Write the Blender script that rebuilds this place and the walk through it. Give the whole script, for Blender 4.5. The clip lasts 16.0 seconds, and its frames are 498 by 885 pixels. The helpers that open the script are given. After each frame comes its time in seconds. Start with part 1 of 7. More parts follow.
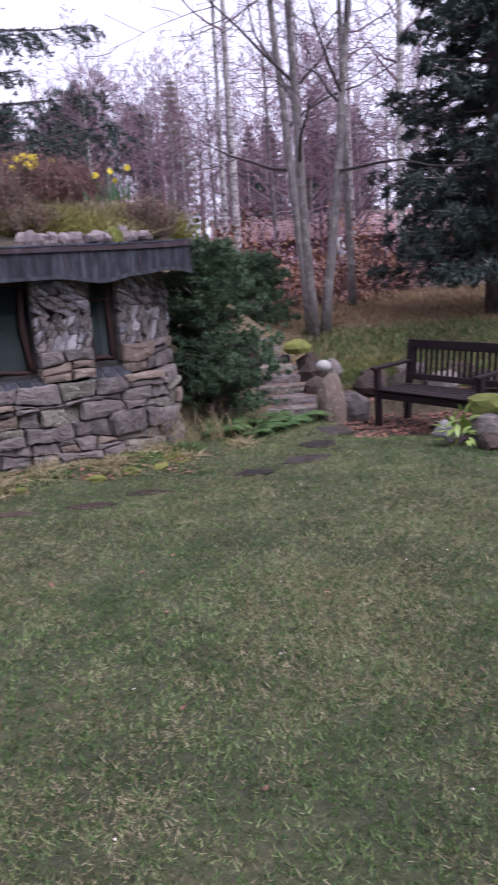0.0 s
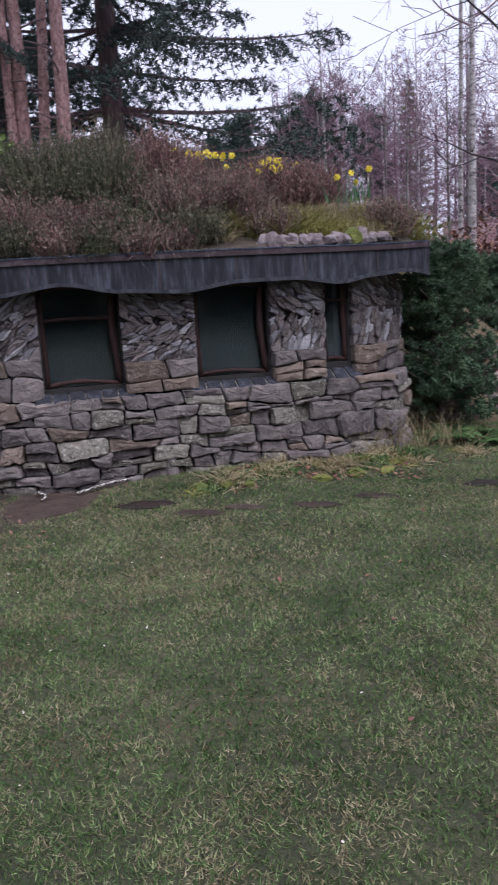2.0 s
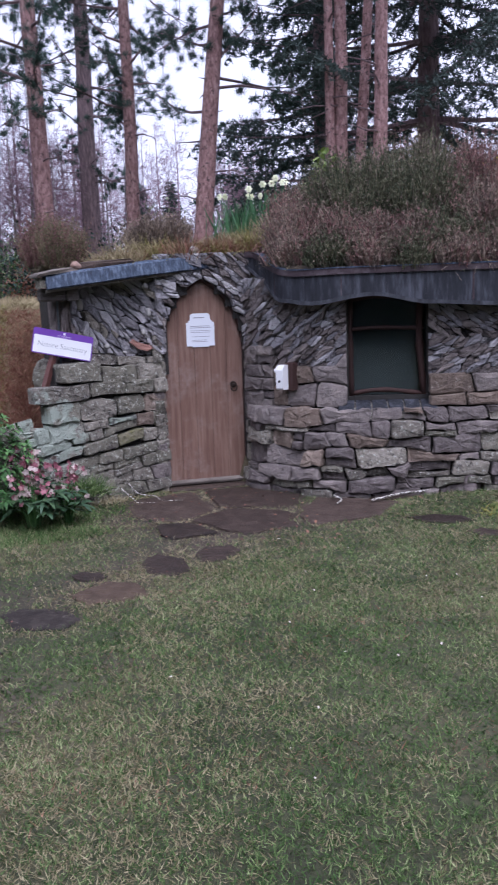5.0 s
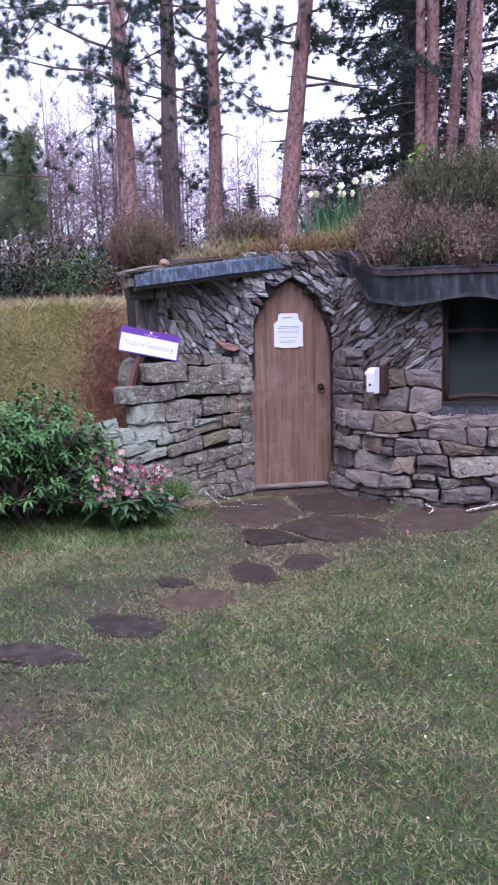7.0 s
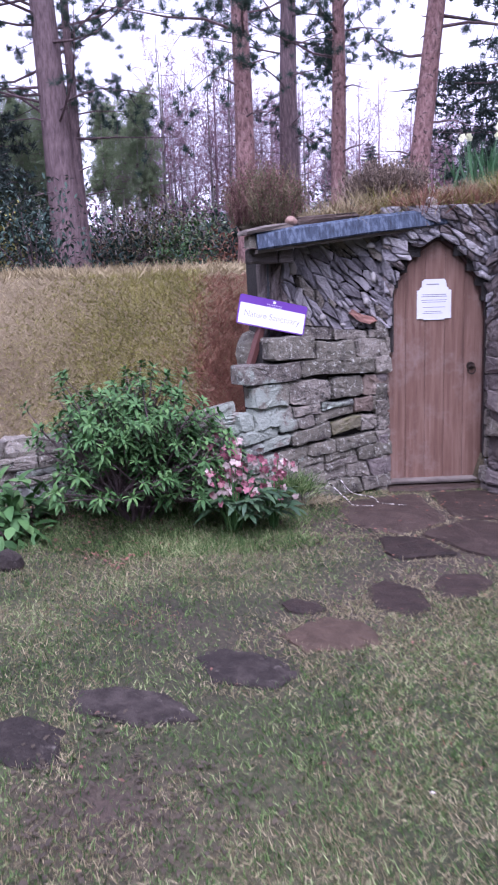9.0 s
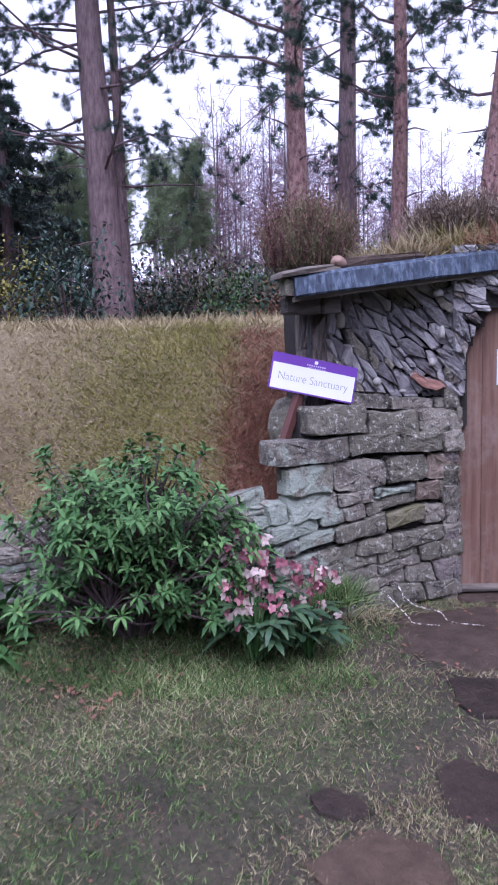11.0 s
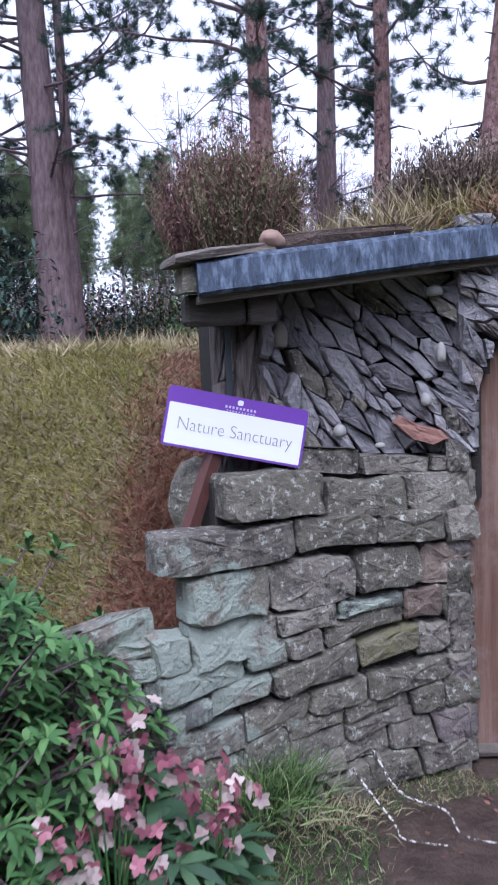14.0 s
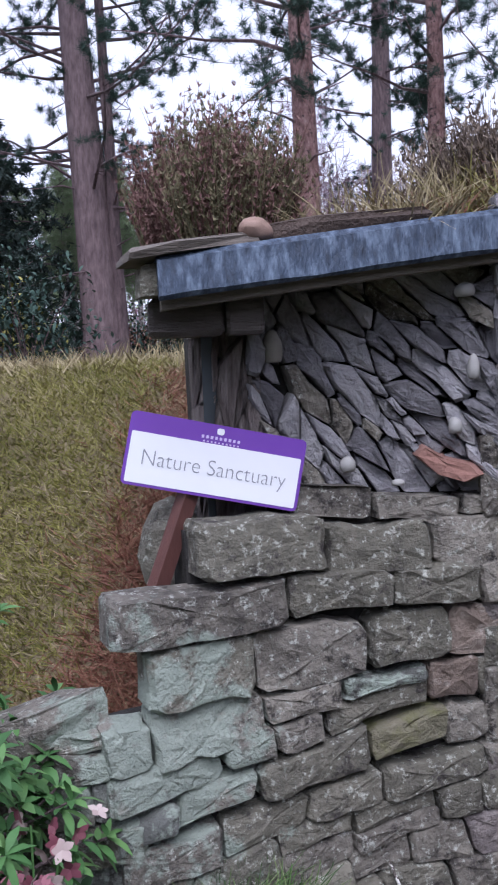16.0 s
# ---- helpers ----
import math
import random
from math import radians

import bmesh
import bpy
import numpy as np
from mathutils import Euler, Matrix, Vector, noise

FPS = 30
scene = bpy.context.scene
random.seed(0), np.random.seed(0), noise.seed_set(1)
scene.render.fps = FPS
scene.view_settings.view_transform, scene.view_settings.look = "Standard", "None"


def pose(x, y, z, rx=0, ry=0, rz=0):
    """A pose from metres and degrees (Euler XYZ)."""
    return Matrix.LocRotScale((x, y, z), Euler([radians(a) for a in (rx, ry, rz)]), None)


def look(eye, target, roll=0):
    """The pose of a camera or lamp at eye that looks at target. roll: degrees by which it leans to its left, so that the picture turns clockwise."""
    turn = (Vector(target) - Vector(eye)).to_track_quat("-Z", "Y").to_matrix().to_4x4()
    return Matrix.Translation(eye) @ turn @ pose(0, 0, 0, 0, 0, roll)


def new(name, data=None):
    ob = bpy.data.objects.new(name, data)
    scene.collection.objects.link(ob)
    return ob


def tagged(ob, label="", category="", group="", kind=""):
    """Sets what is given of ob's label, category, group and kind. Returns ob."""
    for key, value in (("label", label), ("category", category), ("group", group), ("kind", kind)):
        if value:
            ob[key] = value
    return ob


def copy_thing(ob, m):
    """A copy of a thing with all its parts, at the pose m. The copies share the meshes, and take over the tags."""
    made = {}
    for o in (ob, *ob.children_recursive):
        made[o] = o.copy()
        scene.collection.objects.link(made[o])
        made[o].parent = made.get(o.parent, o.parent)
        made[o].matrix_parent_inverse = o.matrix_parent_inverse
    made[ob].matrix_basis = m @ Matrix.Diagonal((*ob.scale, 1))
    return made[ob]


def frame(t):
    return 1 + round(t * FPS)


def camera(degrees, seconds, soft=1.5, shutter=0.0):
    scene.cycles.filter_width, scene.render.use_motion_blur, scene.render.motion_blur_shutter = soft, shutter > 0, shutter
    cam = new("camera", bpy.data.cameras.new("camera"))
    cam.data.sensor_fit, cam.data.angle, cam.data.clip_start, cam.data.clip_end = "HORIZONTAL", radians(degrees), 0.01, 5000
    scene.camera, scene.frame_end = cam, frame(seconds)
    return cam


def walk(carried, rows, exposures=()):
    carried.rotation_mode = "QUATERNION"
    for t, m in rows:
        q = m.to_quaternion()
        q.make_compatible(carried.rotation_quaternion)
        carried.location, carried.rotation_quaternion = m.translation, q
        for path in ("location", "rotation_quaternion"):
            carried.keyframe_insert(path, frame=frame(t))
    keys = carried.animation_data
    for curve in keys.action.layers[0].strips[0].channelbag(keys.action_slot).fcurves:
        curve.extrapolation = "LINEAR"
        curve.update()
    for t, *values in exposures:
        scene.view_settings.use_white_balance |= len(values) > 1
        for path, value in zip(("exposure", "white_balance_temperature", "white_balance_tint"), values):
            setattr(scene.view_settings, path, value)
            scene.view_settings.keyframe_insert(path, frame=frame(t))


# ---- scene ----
cam = camera(32.9, 16.0, soft=1.9, shutter=0.5)
METRES, EYE, TILT, LEAN, TURN = 5.05, 1.6, 0.0, 0.0, 0.0
ROWS = [
    (0.0, 0.0, 0.0, 0.0, -0.76, -12.13, 3.54),
    (0.5, -0.0079, 0.0002, 0.0008, 4.55, -11.8, 3.42),
    (1.0, -0.0137, -0.0004, 0.0012, 8.66, -11.36, 3.15),
    (1.5, -0.0185, 0.0007, 0.0014, 11.39, -11.39, 3.39),
    (2.0, -0.0221, 0.001, 0.0016, 14.08, -11.2, 3.06),
    (2.5, -0.0253, 0.0004, 0.0019, 17.08, -10.97, 2.72),
    (3.0, -0.0299, -0.0005, 0.0013, 21.36, -10.46, 2.39),
    (3.5, -0.035, -0.0028, 0.0011, 25.25, -10.26, 2.4),
    (4.0, -0.0385, -0.0049, 0.0012, 28.26, -9.95, 2.27),
    (4.5, -0.0416, -0.0068, 0.0011, 30.97, -9.74, 2.06),
    (5.0, -0.0451, -0.0088, 0.0007, 33.61, -9.63, 1.94),
    (7.5, -0.1066, 0.0259, -0.0048, 40.63, -9.59, 1.41),
    (8.0, -0.131, 0.0589, -0.007, 43.42, -10.27, 1.44),
    (8.5, -0.1757, 0.0888, -0.0105, 44.87, -10.53, 1.02),
    (9.0, -0.2273, 0.1243, -0.0071, 46.04, -11.18, 1.81),
    (9.5, -0.2739, 0.1644, -0.0092, 47.23, -9.85, 1.62),
    (12.0, -0.4619, 0.4021, -0.008, 50.64, -6.56, 1.45),
    (12.5, -0.5104, 0.4432, -0.0039, 49.4, -5.38, 2.27),
    (13.0, -0.5406, 0.4816, -0.0115, 48.3, -6.69, 2.32),
    (13.5, -0.5707, 0.5414, -0.0123, 49.24, -5.85, 2.09),
    (14.0, -0.5997, 0.5838, -0.0152, 49.37, -5.59, 1.9),
    (14.5, -0.634, 0.6238, -0.0127, 48.75, -4.96, 2.12),
    (15.0, -0.6502, 0.6613, -0.0136, 52.07, -4.19, 2.11),
    (15.5, -0.655, 0.6831, -0.0138, 54.48, -4.65, 2.3),
    (16.0, -0.6543, 0.6891, -0.0137, 53.7, -4.57, 2.45),
]
walk(cam, [(t, pose(0, 0, EYE, TILT, LEAN, TURN) @ pose(METRES * x, METRES * y, METRES * z, 90 + pitch, roll, yaw)) for t, x, y, z, yaw, pitch, roll in ROWS],
     exposures=[(0.0, 0.92, 5750, 26), (2.5, 0.52, 5700, 18), (5.0, 0.74, 5470, 21), (7.5, 1.2, 5440, 31), (9.0, 1.26, 5370, 35), (12.0, 0.9, 5260, 24), (13.5, 1.0, 5260, 19), (16.0, 0.8, 5500, 17)])

# ---- world and light: bright overcast evening ----
world = bpy.data.worlds.new("overcast")
world.use_nodes = True
scene.world = world
wn, wl = world.node_tree.nodes, world.node_tree.links
sky = wn.new("ShaderNodeTexSky")
sky.sky_type, sky.sun_disc = "NISHITA", False
sky.sun_elevation, sky.sun_rotation = radians(70), radians(150)
sky.air_density, sky.dust_density = 1.0, 4.0
hs = wn.new("ShaderNodeHueSaturation")
hs.inputs["Saturation"].default_value = 0.22
wl.new(sky.outputs[0], hs.inputs["Color"])
mixw = wn.new("ShaderNodeMix")
mixw.data_type = "RGBA"
mixw.inputs[0].default_value = 0.55
mixw.inputs[7].default_value = (6.6, 6.5, 7.2, 1)
wl.new(hs.outputs[0], mixw.inputs[6])
wl.new(mixw.outputs[2], wn["Background"].inputs[0])
wn["Background"].inputs[1].default_value = 0.13
sun_data = bpy.data.lights.new("sun", "SUN")
sun_data.energy, sun_data.angle, sun_data.color = 1.5, radians(40), (1.0, 0.95, 0.9)
sun = new("sun", sun_data)
sun.matrix_world = look((4.0, -2.6, 7), (0, 0, 0))


# ---- materials ----
def mat(name, stops, scale=6.0, rough=0.85, bump=0.3, bump_scale=40.0, metal=0.0, source="object", detail=6.0, vary=0.5, stretch=(1, 1, 1), spot=None, spec=0.5, trans=0.0, spot2=None, patch=None):
    """stops: colours from dark to light; they follow noise and, by vary, a random value of the piece or island."""
    m = bpy.data.materials.new(name)
    m.use_nodes = True
    n, l = m.node_tree.nodes, m.node_tree.links
    bsdf = n["Principled BSDF"]
    tc = n.new("ShaderNodeTexCoord")
    mp = n.new("ShaderNodeMapping")
    mp.inputs["Scale"].default_value = stretch
    geo = n.new("ShaderNodeNewGeometry")
    l.new(geo.outputs["Position"], mp.inputs[0])
    nz = n.new("ShaderNodeTexNoise")
    nz.inputs["Scale"].default_value, nz.inputs["Detail"].default_value, nz.inputs["Roughness"].default_value = scale, detail, 0.65
    l.new(mp.outputs[0], nz.inputs["Vector"])
    if source == "island":
        rnd = geo.outputs["Random Per Island"]
    else:
        rnd = n.new("ShaderNodeObjectInfo").outputs["Random"]
    st = n.new("ShaderNodeMapRange")
    st.inputs[1].default_value, st.inputs[2].default_value = 0.3, 0.7
    l.new(nz.outputs[0], st.inputs[0])
    mx = n.new("ShaderNodeMix")
    mx.inputs[0].default_value = vary
    l.new(st.outputs[0], mx.inputs[2])
    l.new(rnd, mx.inputs[3])
    ramp = n.new("ShaderNodeValToRGB")
    e = ramp.color_ramp.elements
    while len(e) < len(stops):
        e.new(0.5)
    for i, c in enumerate(stops):
        e[i].position = i / (len(stops) - 1)
        e[i].color = (*c, 1)
    l.new(mx.outputs[0], ramp.inputs[0])
    col = ramp.outputs[0]
    for sp_def in [q for q in (spot, spot2) if q]:
        colour, sscale, lo, hi = sp_def
        sp = n.new("ShaderNodeTexNoise")
        sp.inputs["Scale"].default_value, sp.inputs["Detail"].default_value, sp.inputs["Roughness"].default_value = sscale, 8, 0.75
        l.new(geo.outputs["Position"], sp.inputs["Vector"])
        sr = n.new("ShaderNodeMapRange")
        sr.inputs[1].default_value, sr.inputs[2].default_value = lo, hi
        l.new(sp.outputs[0], sr.inputs[0])
        sm = n.new("ShaderNodeMix")
        sm.data_type = "RGBA"
        sm.inputs[7].default_value = (*colour, 1)
        l.new(sr.outputs[0], sm.inputs[0])
        l.new(col, sm.inputs[6])
        col = sm.outputs[2]
    if patch:
        # a pale crust of lichen that has spread over neighbouring stones
        colour, centre, radius = patch
        ds = n.new("ShaderNodeVectorMath")
        ds.operation = "DISTANCE"
        ds.inputs[1].default_value = centre
        l.new(geo.outputs["Position"], ds.inputs[0])
        pn = n.new("ShaderNodeTexNoise")
        pn.inputs["Scale"].default_value, pn.inputs["Detail"].default_value, pn.inputs["Roughness"].default_value = 9, 8, 0.7
        l.new(geo.outputs["Position"], pn.inputs["Vector"])
        ad = n.new("ShaderNodeMath")
        ad.operation = "MULTIPLY_ADD"
        ad.inputs[1].default_value, ad.inputs[2].default_value = -1.3, 0.65
        l.new(pn.outputs[0], ad.inputs[0])
        sm2 = n.new("ShaderNodeMath")
        l.new(ds.outputs["Value"], sm2.inputs[0])
        l.new(ad.outputs[0], sm2.inputs[1])
        pr = n.new("ShaderNodeMapRange")
        pr.inputs[1].default_value, pr.inputs[2].default_value, pr.inputs[3].default_value, pr.inputs[4].default_value = radius * 0.7, radius * 1.15, 0.85, 0.0
        l.new(sm2.outputs[0], pr.inputs[0])
        pm = n.new("ShaderNodeMix")
        pm.data_type = "RGBA"
        pm.inputs[7].default_value = (*colour, 1)
        l.new(pr.outputs[0], pm.inputs[0])
        l.new(col, pm.inputs[6])
        col = pm.outputs[2]
    l.new(col, bsdf.inputs["Base Color"])
    bsdf.inputs["Roughness"].default_value = rough
    bsdf.inputs["Metallic"].default_value = metal
    bsdf.inputs["Specular IOR Level"].default_value = spec
    if trans:
        bsdf.inputs["Transmission Weight"].default_value = trans
    if bump:
        bn = n.new("ShaderNodeTexNoise")
        bn.inputs["Scale"].default_value, bn.inputs["Detail"].default_value, bn.inputs["Roughness"].default_value = bump_scale, 5, 0.7
        l.new(mp.outputs[0], bn.inputs["Vector"])
        bp = n.new("ShaderNodeBump")
        bp.inputs["Strength"].default_value, bp.inputs["Distance"].default_value = bump, 0.03
        l.new(bn.outputs[0], bp.inputs["Height"])
        l.new(bp.outputs[0], bsdf.inputs["Normal"])
    return m


CRUST = ((0.35, 0.4, 0.335), (-5.12, 4.48, 0.58), 0.26)
M_STONE = mat("rubble_stone", [(0.047, 0.041, 0.036), (0.165, 0.146, 0.122), (0.28, 0.252, 0.208), (0.39, 0.35, 0.292)], 15, bump=1.0, bump_scale=42, spot=((0.5, 0.5, 0.44), 38, 0.55, 0.62), spot2=((0.045, 0.038, 0.034), 13, 0.54, 0.63), vary=0.45, patch=CRUST)
M_PLINTH = mat("dark_rubble_stone", [(0.05, 0.04, 0.039), (0.135, 0.112, 0.108), (0.215, 0.183, 0.172), (0.31, 0.262, 0.235)], 12, bump=1.0, bump_scale=30, spot=((0.3, 0.28, 0.26), 24, 0.58, 0.7), vary=0.45)
M_STONE_OLIVE = mat("mossy_stone", [(0.07, 0.063, 0.052), (0.17, 0.157, 0.122), (0.28, 0.255, 0.2)], 14, bump=1.0, bump_scale=40, spot=((0.5, 0.5, 0.43), 34, 0.55, 0.62), spot2=((0.055, 0.046, 0.042), 11, 0.55, 0.64), patch=CRUST)
M_STONE_PALE = mat("lichen_covered_stone", [(0.1, 0.1, 0.09), (0.2, 0.205, 0.185), (0.32, 0.335, 0.295)], 14, bump=1.0, bump_scale=40, spot=((0.37, 0.42, 0.35), 13, 0.48, 0.58), spot2=((0.07, 0.065, 0.058), 17, 0.55, 0.63))
M_SAND = mat("sandstone", [(0.1, 0.074, 0.06), (0.2, 0.15, 0.118), (0.33, 0.262, 0.21)], 10, bump=1.0, bump_scale=30, spot=((0.48, 0.42, 0.36), 16, 0.56, 0.7))
M_SLATE = mat("slate", [(0.1, 0.093, 0.1), (0.25, 0.236, 0.252), (0.42, 0.4, 0.415), (0.54, 0.515, 0.51)], 16, rough=0.65, bump=1.0, bump_scale=45, vary=0.65)
M_MOSSED = mat("yellow_mossed_stone", [(0.08, 0.075, 0.05), (0.17, 0.155, 0.1), (0.24, 0.21, 0.15)], 12, bump=1.0, bump_scale=30, spot=((0.16, 0.155, 0.065), 9, 0.48, 0.62))
M_PEBBLE = mat("pebble", [(0.3, 0.29, 0.27), (0.42, 0.4, 0.38)], 5, rough=0.7, bump=0.2)
M_REDSTONE = mat("red_stone", [(0.26, 0.13, 0.1), (0.36, 0.2, 0.16)], 9, bump=0.6)
M_MORTAR = mat("earth_joint", [(0.018, 0.016, 0.015), (0.05, 0.045, 0.04)], 15, bump=0.6)
M_LEAD = mat("lead_flashing", [(0.007, 0.011, 0.02), (0.038, 0.056, 0.092), (0.15, 0.195, 0.265)], 9, rough=0.55, bump=0.5, bump_scale=8, metal=0.2, stretch=(4.5, 4.5, 1.1), vary=0.15)
M_FASCIA_EDGE = mat("worn_fascia_edge", [(0.02, 0.021, 0.026), (0.05, 0.052, 0.062), (0.11, 0.113, 0.13)], 5, rough=0.6, bump=0.3, stretch=(4, 4, 0.7), vary=0.15, spec=0.25)
M_FASCIA = mat("weathered_slate_band", [(0.009, 0.0095, 0.012), (0.026, 0.028, 0.036), (0.095, 0.1, 0.12)], 4, rough=0.6, bump=0.3, bump_scale=14, stretch=(4, 4, 0.7), vary=0.15, spec=0.25)
M_LIP = mat("roof_edge", [(0.025, 0.014, 0.016), (0.045, 0.028, 0.034), (0.13, 0.11, 0.115)], 6, rough=0.7, vary=0.2)
M_DOOR = mat("oiled_door_boards", [(0.1, 0.052, 0.037), (0.18, 0.1, 0.072), (0.29, 0.187, 0.145)], 3.0, rough=0.6, bump=0.4, bump_scale=9, stretch=(9, 9, 0.55), vary=0.22, spot=((0.27, 0.2, 0.175), 3.5, 0.5, 0.72))
M_FRAME = mat("brown_window_frame", [(0.022, 0.012, 0.011), (0.058, 0.031, 0.027)], 5, rough=0.7, bump=0.2, stretch=(6, 6, 1), spec=0.2)
M_OLDWOOD = mat("grey_weathered_wood", [(0.08, 0.065, 0.055), (0.2, 0.17, 0.145), (0.3, 0.27, 0.23)], 6, bump=0.7, bump_scale=14, stretch=(1, 1, 5))
M_POST = mat("dark_red_post", [(0.06, 0.022, 0.018), (0.13, 0.05, 0.04)], 8, rough=0.6, stretch=(5, 5, 1))
M_BENCH = mat("dark_bench_timber", [(0.012, 0.008, 0.009), (0.03, 0.02, 0.022)], 8, rough=0.8, spec=0.2, bump=0.3)
M_IRON = mat("dark_iron", [(0.02, 0.015, 0.013), (0.06, 0.04, 0.03)], 20, rough=0.5, metal=0.6)
M_WHITE = mat("white_enamel", [(0.74, 0.74, 0.76), (0.8, 0.8, 0.82)], 3, rough=0.35, bump=0.0)
M_PAPER = mat("paper", [(0.66, 0.68, 0.74), (0.74, 0.76, 0.8)], 4, rough=0.6, bump=0.1)
M_INK = mat("grey_ink", [(0.24, 0.24, 0.27), (0.29, 0.29, 0.32)], 3, rough=0.7, bump=0.0)
M_PURPLE = mat("purple_print", [(0.14, 0.045, 0.33), (0.17, 0.06, 0.38)], 3, rough=0.35, bump=0.0)
M_LILAC = mat("lilac_print", [(0.55, 0.45, 0.7), (0.6, 0.5, 0.75)], 3, rough=0.4, bump=0.0)
M_BLACK = mat("black_plastic", [(0.01, 0.01, 0.012), (0.02, 0.02, 0.022)], 3, rough=0.4, bump=0.0)
M_SOIL = mat("turf_soil", [(0.03, 0.024, 0.018), (0.075, 0.058, 0.04), (0.12, 0.10, 0.06)], 8, bump=0.9, bump_scale=25)
M_SLAB = mat("brown_wet_slab", [(0.014, 0.0095, 0.008), (0.042, 0.028, 0.022), (0.1, 0.07, 0.056)], 9, rough=0.6, bump=0.9, bump_scale=22, spec=0.3)
M_SLABGREY = mat("grey_stepping_slab", [(0.012, 0.01, 0.0095), (0.035, 0.028, 0.025), (0.1, 0.082, 0.072)], 12, rough=0.75, bump=1.0, bump_scale=24, spec=0.2, spot=((0.17, 0.15, 0.13), 20, 0.6, 0.7))
M_SLABBROWN = mat("brown_sandstone_slab", [(0.028, 0.019, 0.013), (0.062, 0.041, 0.029), (0.12, 0.084, 0.06)], 9, rough=0.75, bump=0.9, bump_scale=22, spec=0.25)
M_GRASS = mat("lawn_grass", [(0.008, 0.026, 0.005), (0.044, 0.09, 0.024), (0.12, 0.187, 0.06), (0.46, 0.5, 0.25)], 1.8, rough=0.7, bump=0, source="island", vary=0.62, spec=0.2)
M_THATCH = mat("lawn_thatch", [(0.09, 0.074, 0.042), (0.24, 0.205, 0.117), (0.5, 0.44, 0.28)], 2.4, rough=0.8, bump=0, source="island", vary=0.55, spec=0.2)
M_STRAW = mat("dry_grass", [(0.13, 0.1, 0.05), (0.28, 0.228, 0.12), (0.46, 0.39, 0.23)], 2, rough=0.75, bump=0, source="island", vary=0.6)
M_OLIVEG = mat("mossy_grass", [(0.08, 0.082, 0.016), (0.19, 0.18, 0.036), (0.33, 0.29, 0.09)], 2, rough=0.75, bump=0, source="island", vary=0.6)
M_RUST = mat("rust_grass", [(0.11, 0.038, 0.026), (0.22, 0.095, 0.06), (0.35, 0.2, 0.12)], 2, rough=0.75, bump=0, source="island", vary=0.6)
M_HEATH_B = mat("brown_heather", [(0.034, 0.024, 0.018), (0.135, 0.1, 0.077), (0.42, 0.335, 0.255)], 3, rough=0.85, bump=0, source="island", vary=0.65)
M_HEATH_G = mat("green_heather", [(0.016, 0.022, 0.01), (0.065, 0.075, 0.038), (0.22, 0.2, 0.12)], 3, rough=0.85, bump=0, source="island", vary=0.65)
M_HEATH_P = mat("pink_heather", [(0.05, 0.022, 0.02), (0.19, 0.095, 0.088), (0.42, 0.27, 0.225)], 3, rough=0.85, bump=0, source="island", vary=0.65)
M_LEAF = mat("evergreen_leaf", [(0.022, 0.062, 0.02), (0.066, 0.152, 0.046), (0.145, 0.26, 0.085)], 4, rough=0.6, bump=0, source="island", vary=0.6, spec=0.25)
M_LEAFPALE = mat("young_leaf", [(0.13, 0.2, 0.04), (0.26, 0.34, 0.08)], 4, rough=0.5, bump=0, source="island", vary=0.6)
M_DAFF = mat("daffodil_leaf", [(0.03, 0.09, 0.035), (0.07, 0.17, 0.07)], 4, rough=0.5, bump=0, source="island")
M_YELLOW = mat("yellow_petal", [(0.7, 0.55, 0.03), (0.85, 0.72, 0.06)], 4, rough=0.6, bump=0, source="island")
M_CREAM = mat("cream_petal", [(0.75, 0.78, 0.5), (0.85, 0.86, 0.66)], 4, rough=0.6, bump=0, source="island")
M_PINK = mat("pink_petal", [(0.14, 0.035, 0.055), (0.27, 0.085, 0.115), (0.46, 0.23, 0.24)], 4, rough=0.6, bump=0, source="island")
M_WPETAL = mat("white_petal", [(0.45, 0.38, 0.34), (0.66, 0.62, 0.54)], 4, rough=0.6, bump=0, source="island")
M_NEEDLE = mat("pine_needle", [(0.022, 0.042, 0.036), (0.048, 0.08, 0.064), (0.09, 0.135, 0.105)], 3, rough=0.85, bump=0, source="island", vary=0.6, spec=0.15)
M_NEEDLE_D = mat("dark_conifer", [(0.012, 0.024, 0.021), (0.03, 0.05, 0.042), (0.065, 0.093, 0.075)], 3, rough=0.7, bump=0, source="island", vary=0.6)
M_NEEDLE_L = mat("light_conifer", [(0.12, 0.165, 0.09), (0.22, 0.285, 0.16), (0.33, 0.39, 0.24)], 3, rough=0.9, bump=0, source="island", vary=0.6, spec=0.1)
M_JUNI = mat("juniper", [(0.018, 0.042, 0.022), (0.058, 0.11, 0.052), (0.15, 0.22, 0.1)], 3, rough=0.65, bump=0, source="island", vary=0.6)
M_PINEBARK = mat("pine_bark", [(0.09, 0.05, 0.05), (0.3, 0.172, 0.162), (0.48, 0.33, 0.31)], 9, bump=1.0, bump_scale=18, stretch=(2.2, 2.2, 1.0), vary=0.08, spot=((0.06, 0.04, 0.038), 14, 0.56, 0.62))
M_DARKBARK = mat("dark_bark", [(0.055, 0.036, 0.04), (0.165, 0.115, 0.12), (0.31, 0.225, 0.23)], 7, bump=1.0, bump_scale=18, stretch=(3, 3, 0.7), vary=0.3)
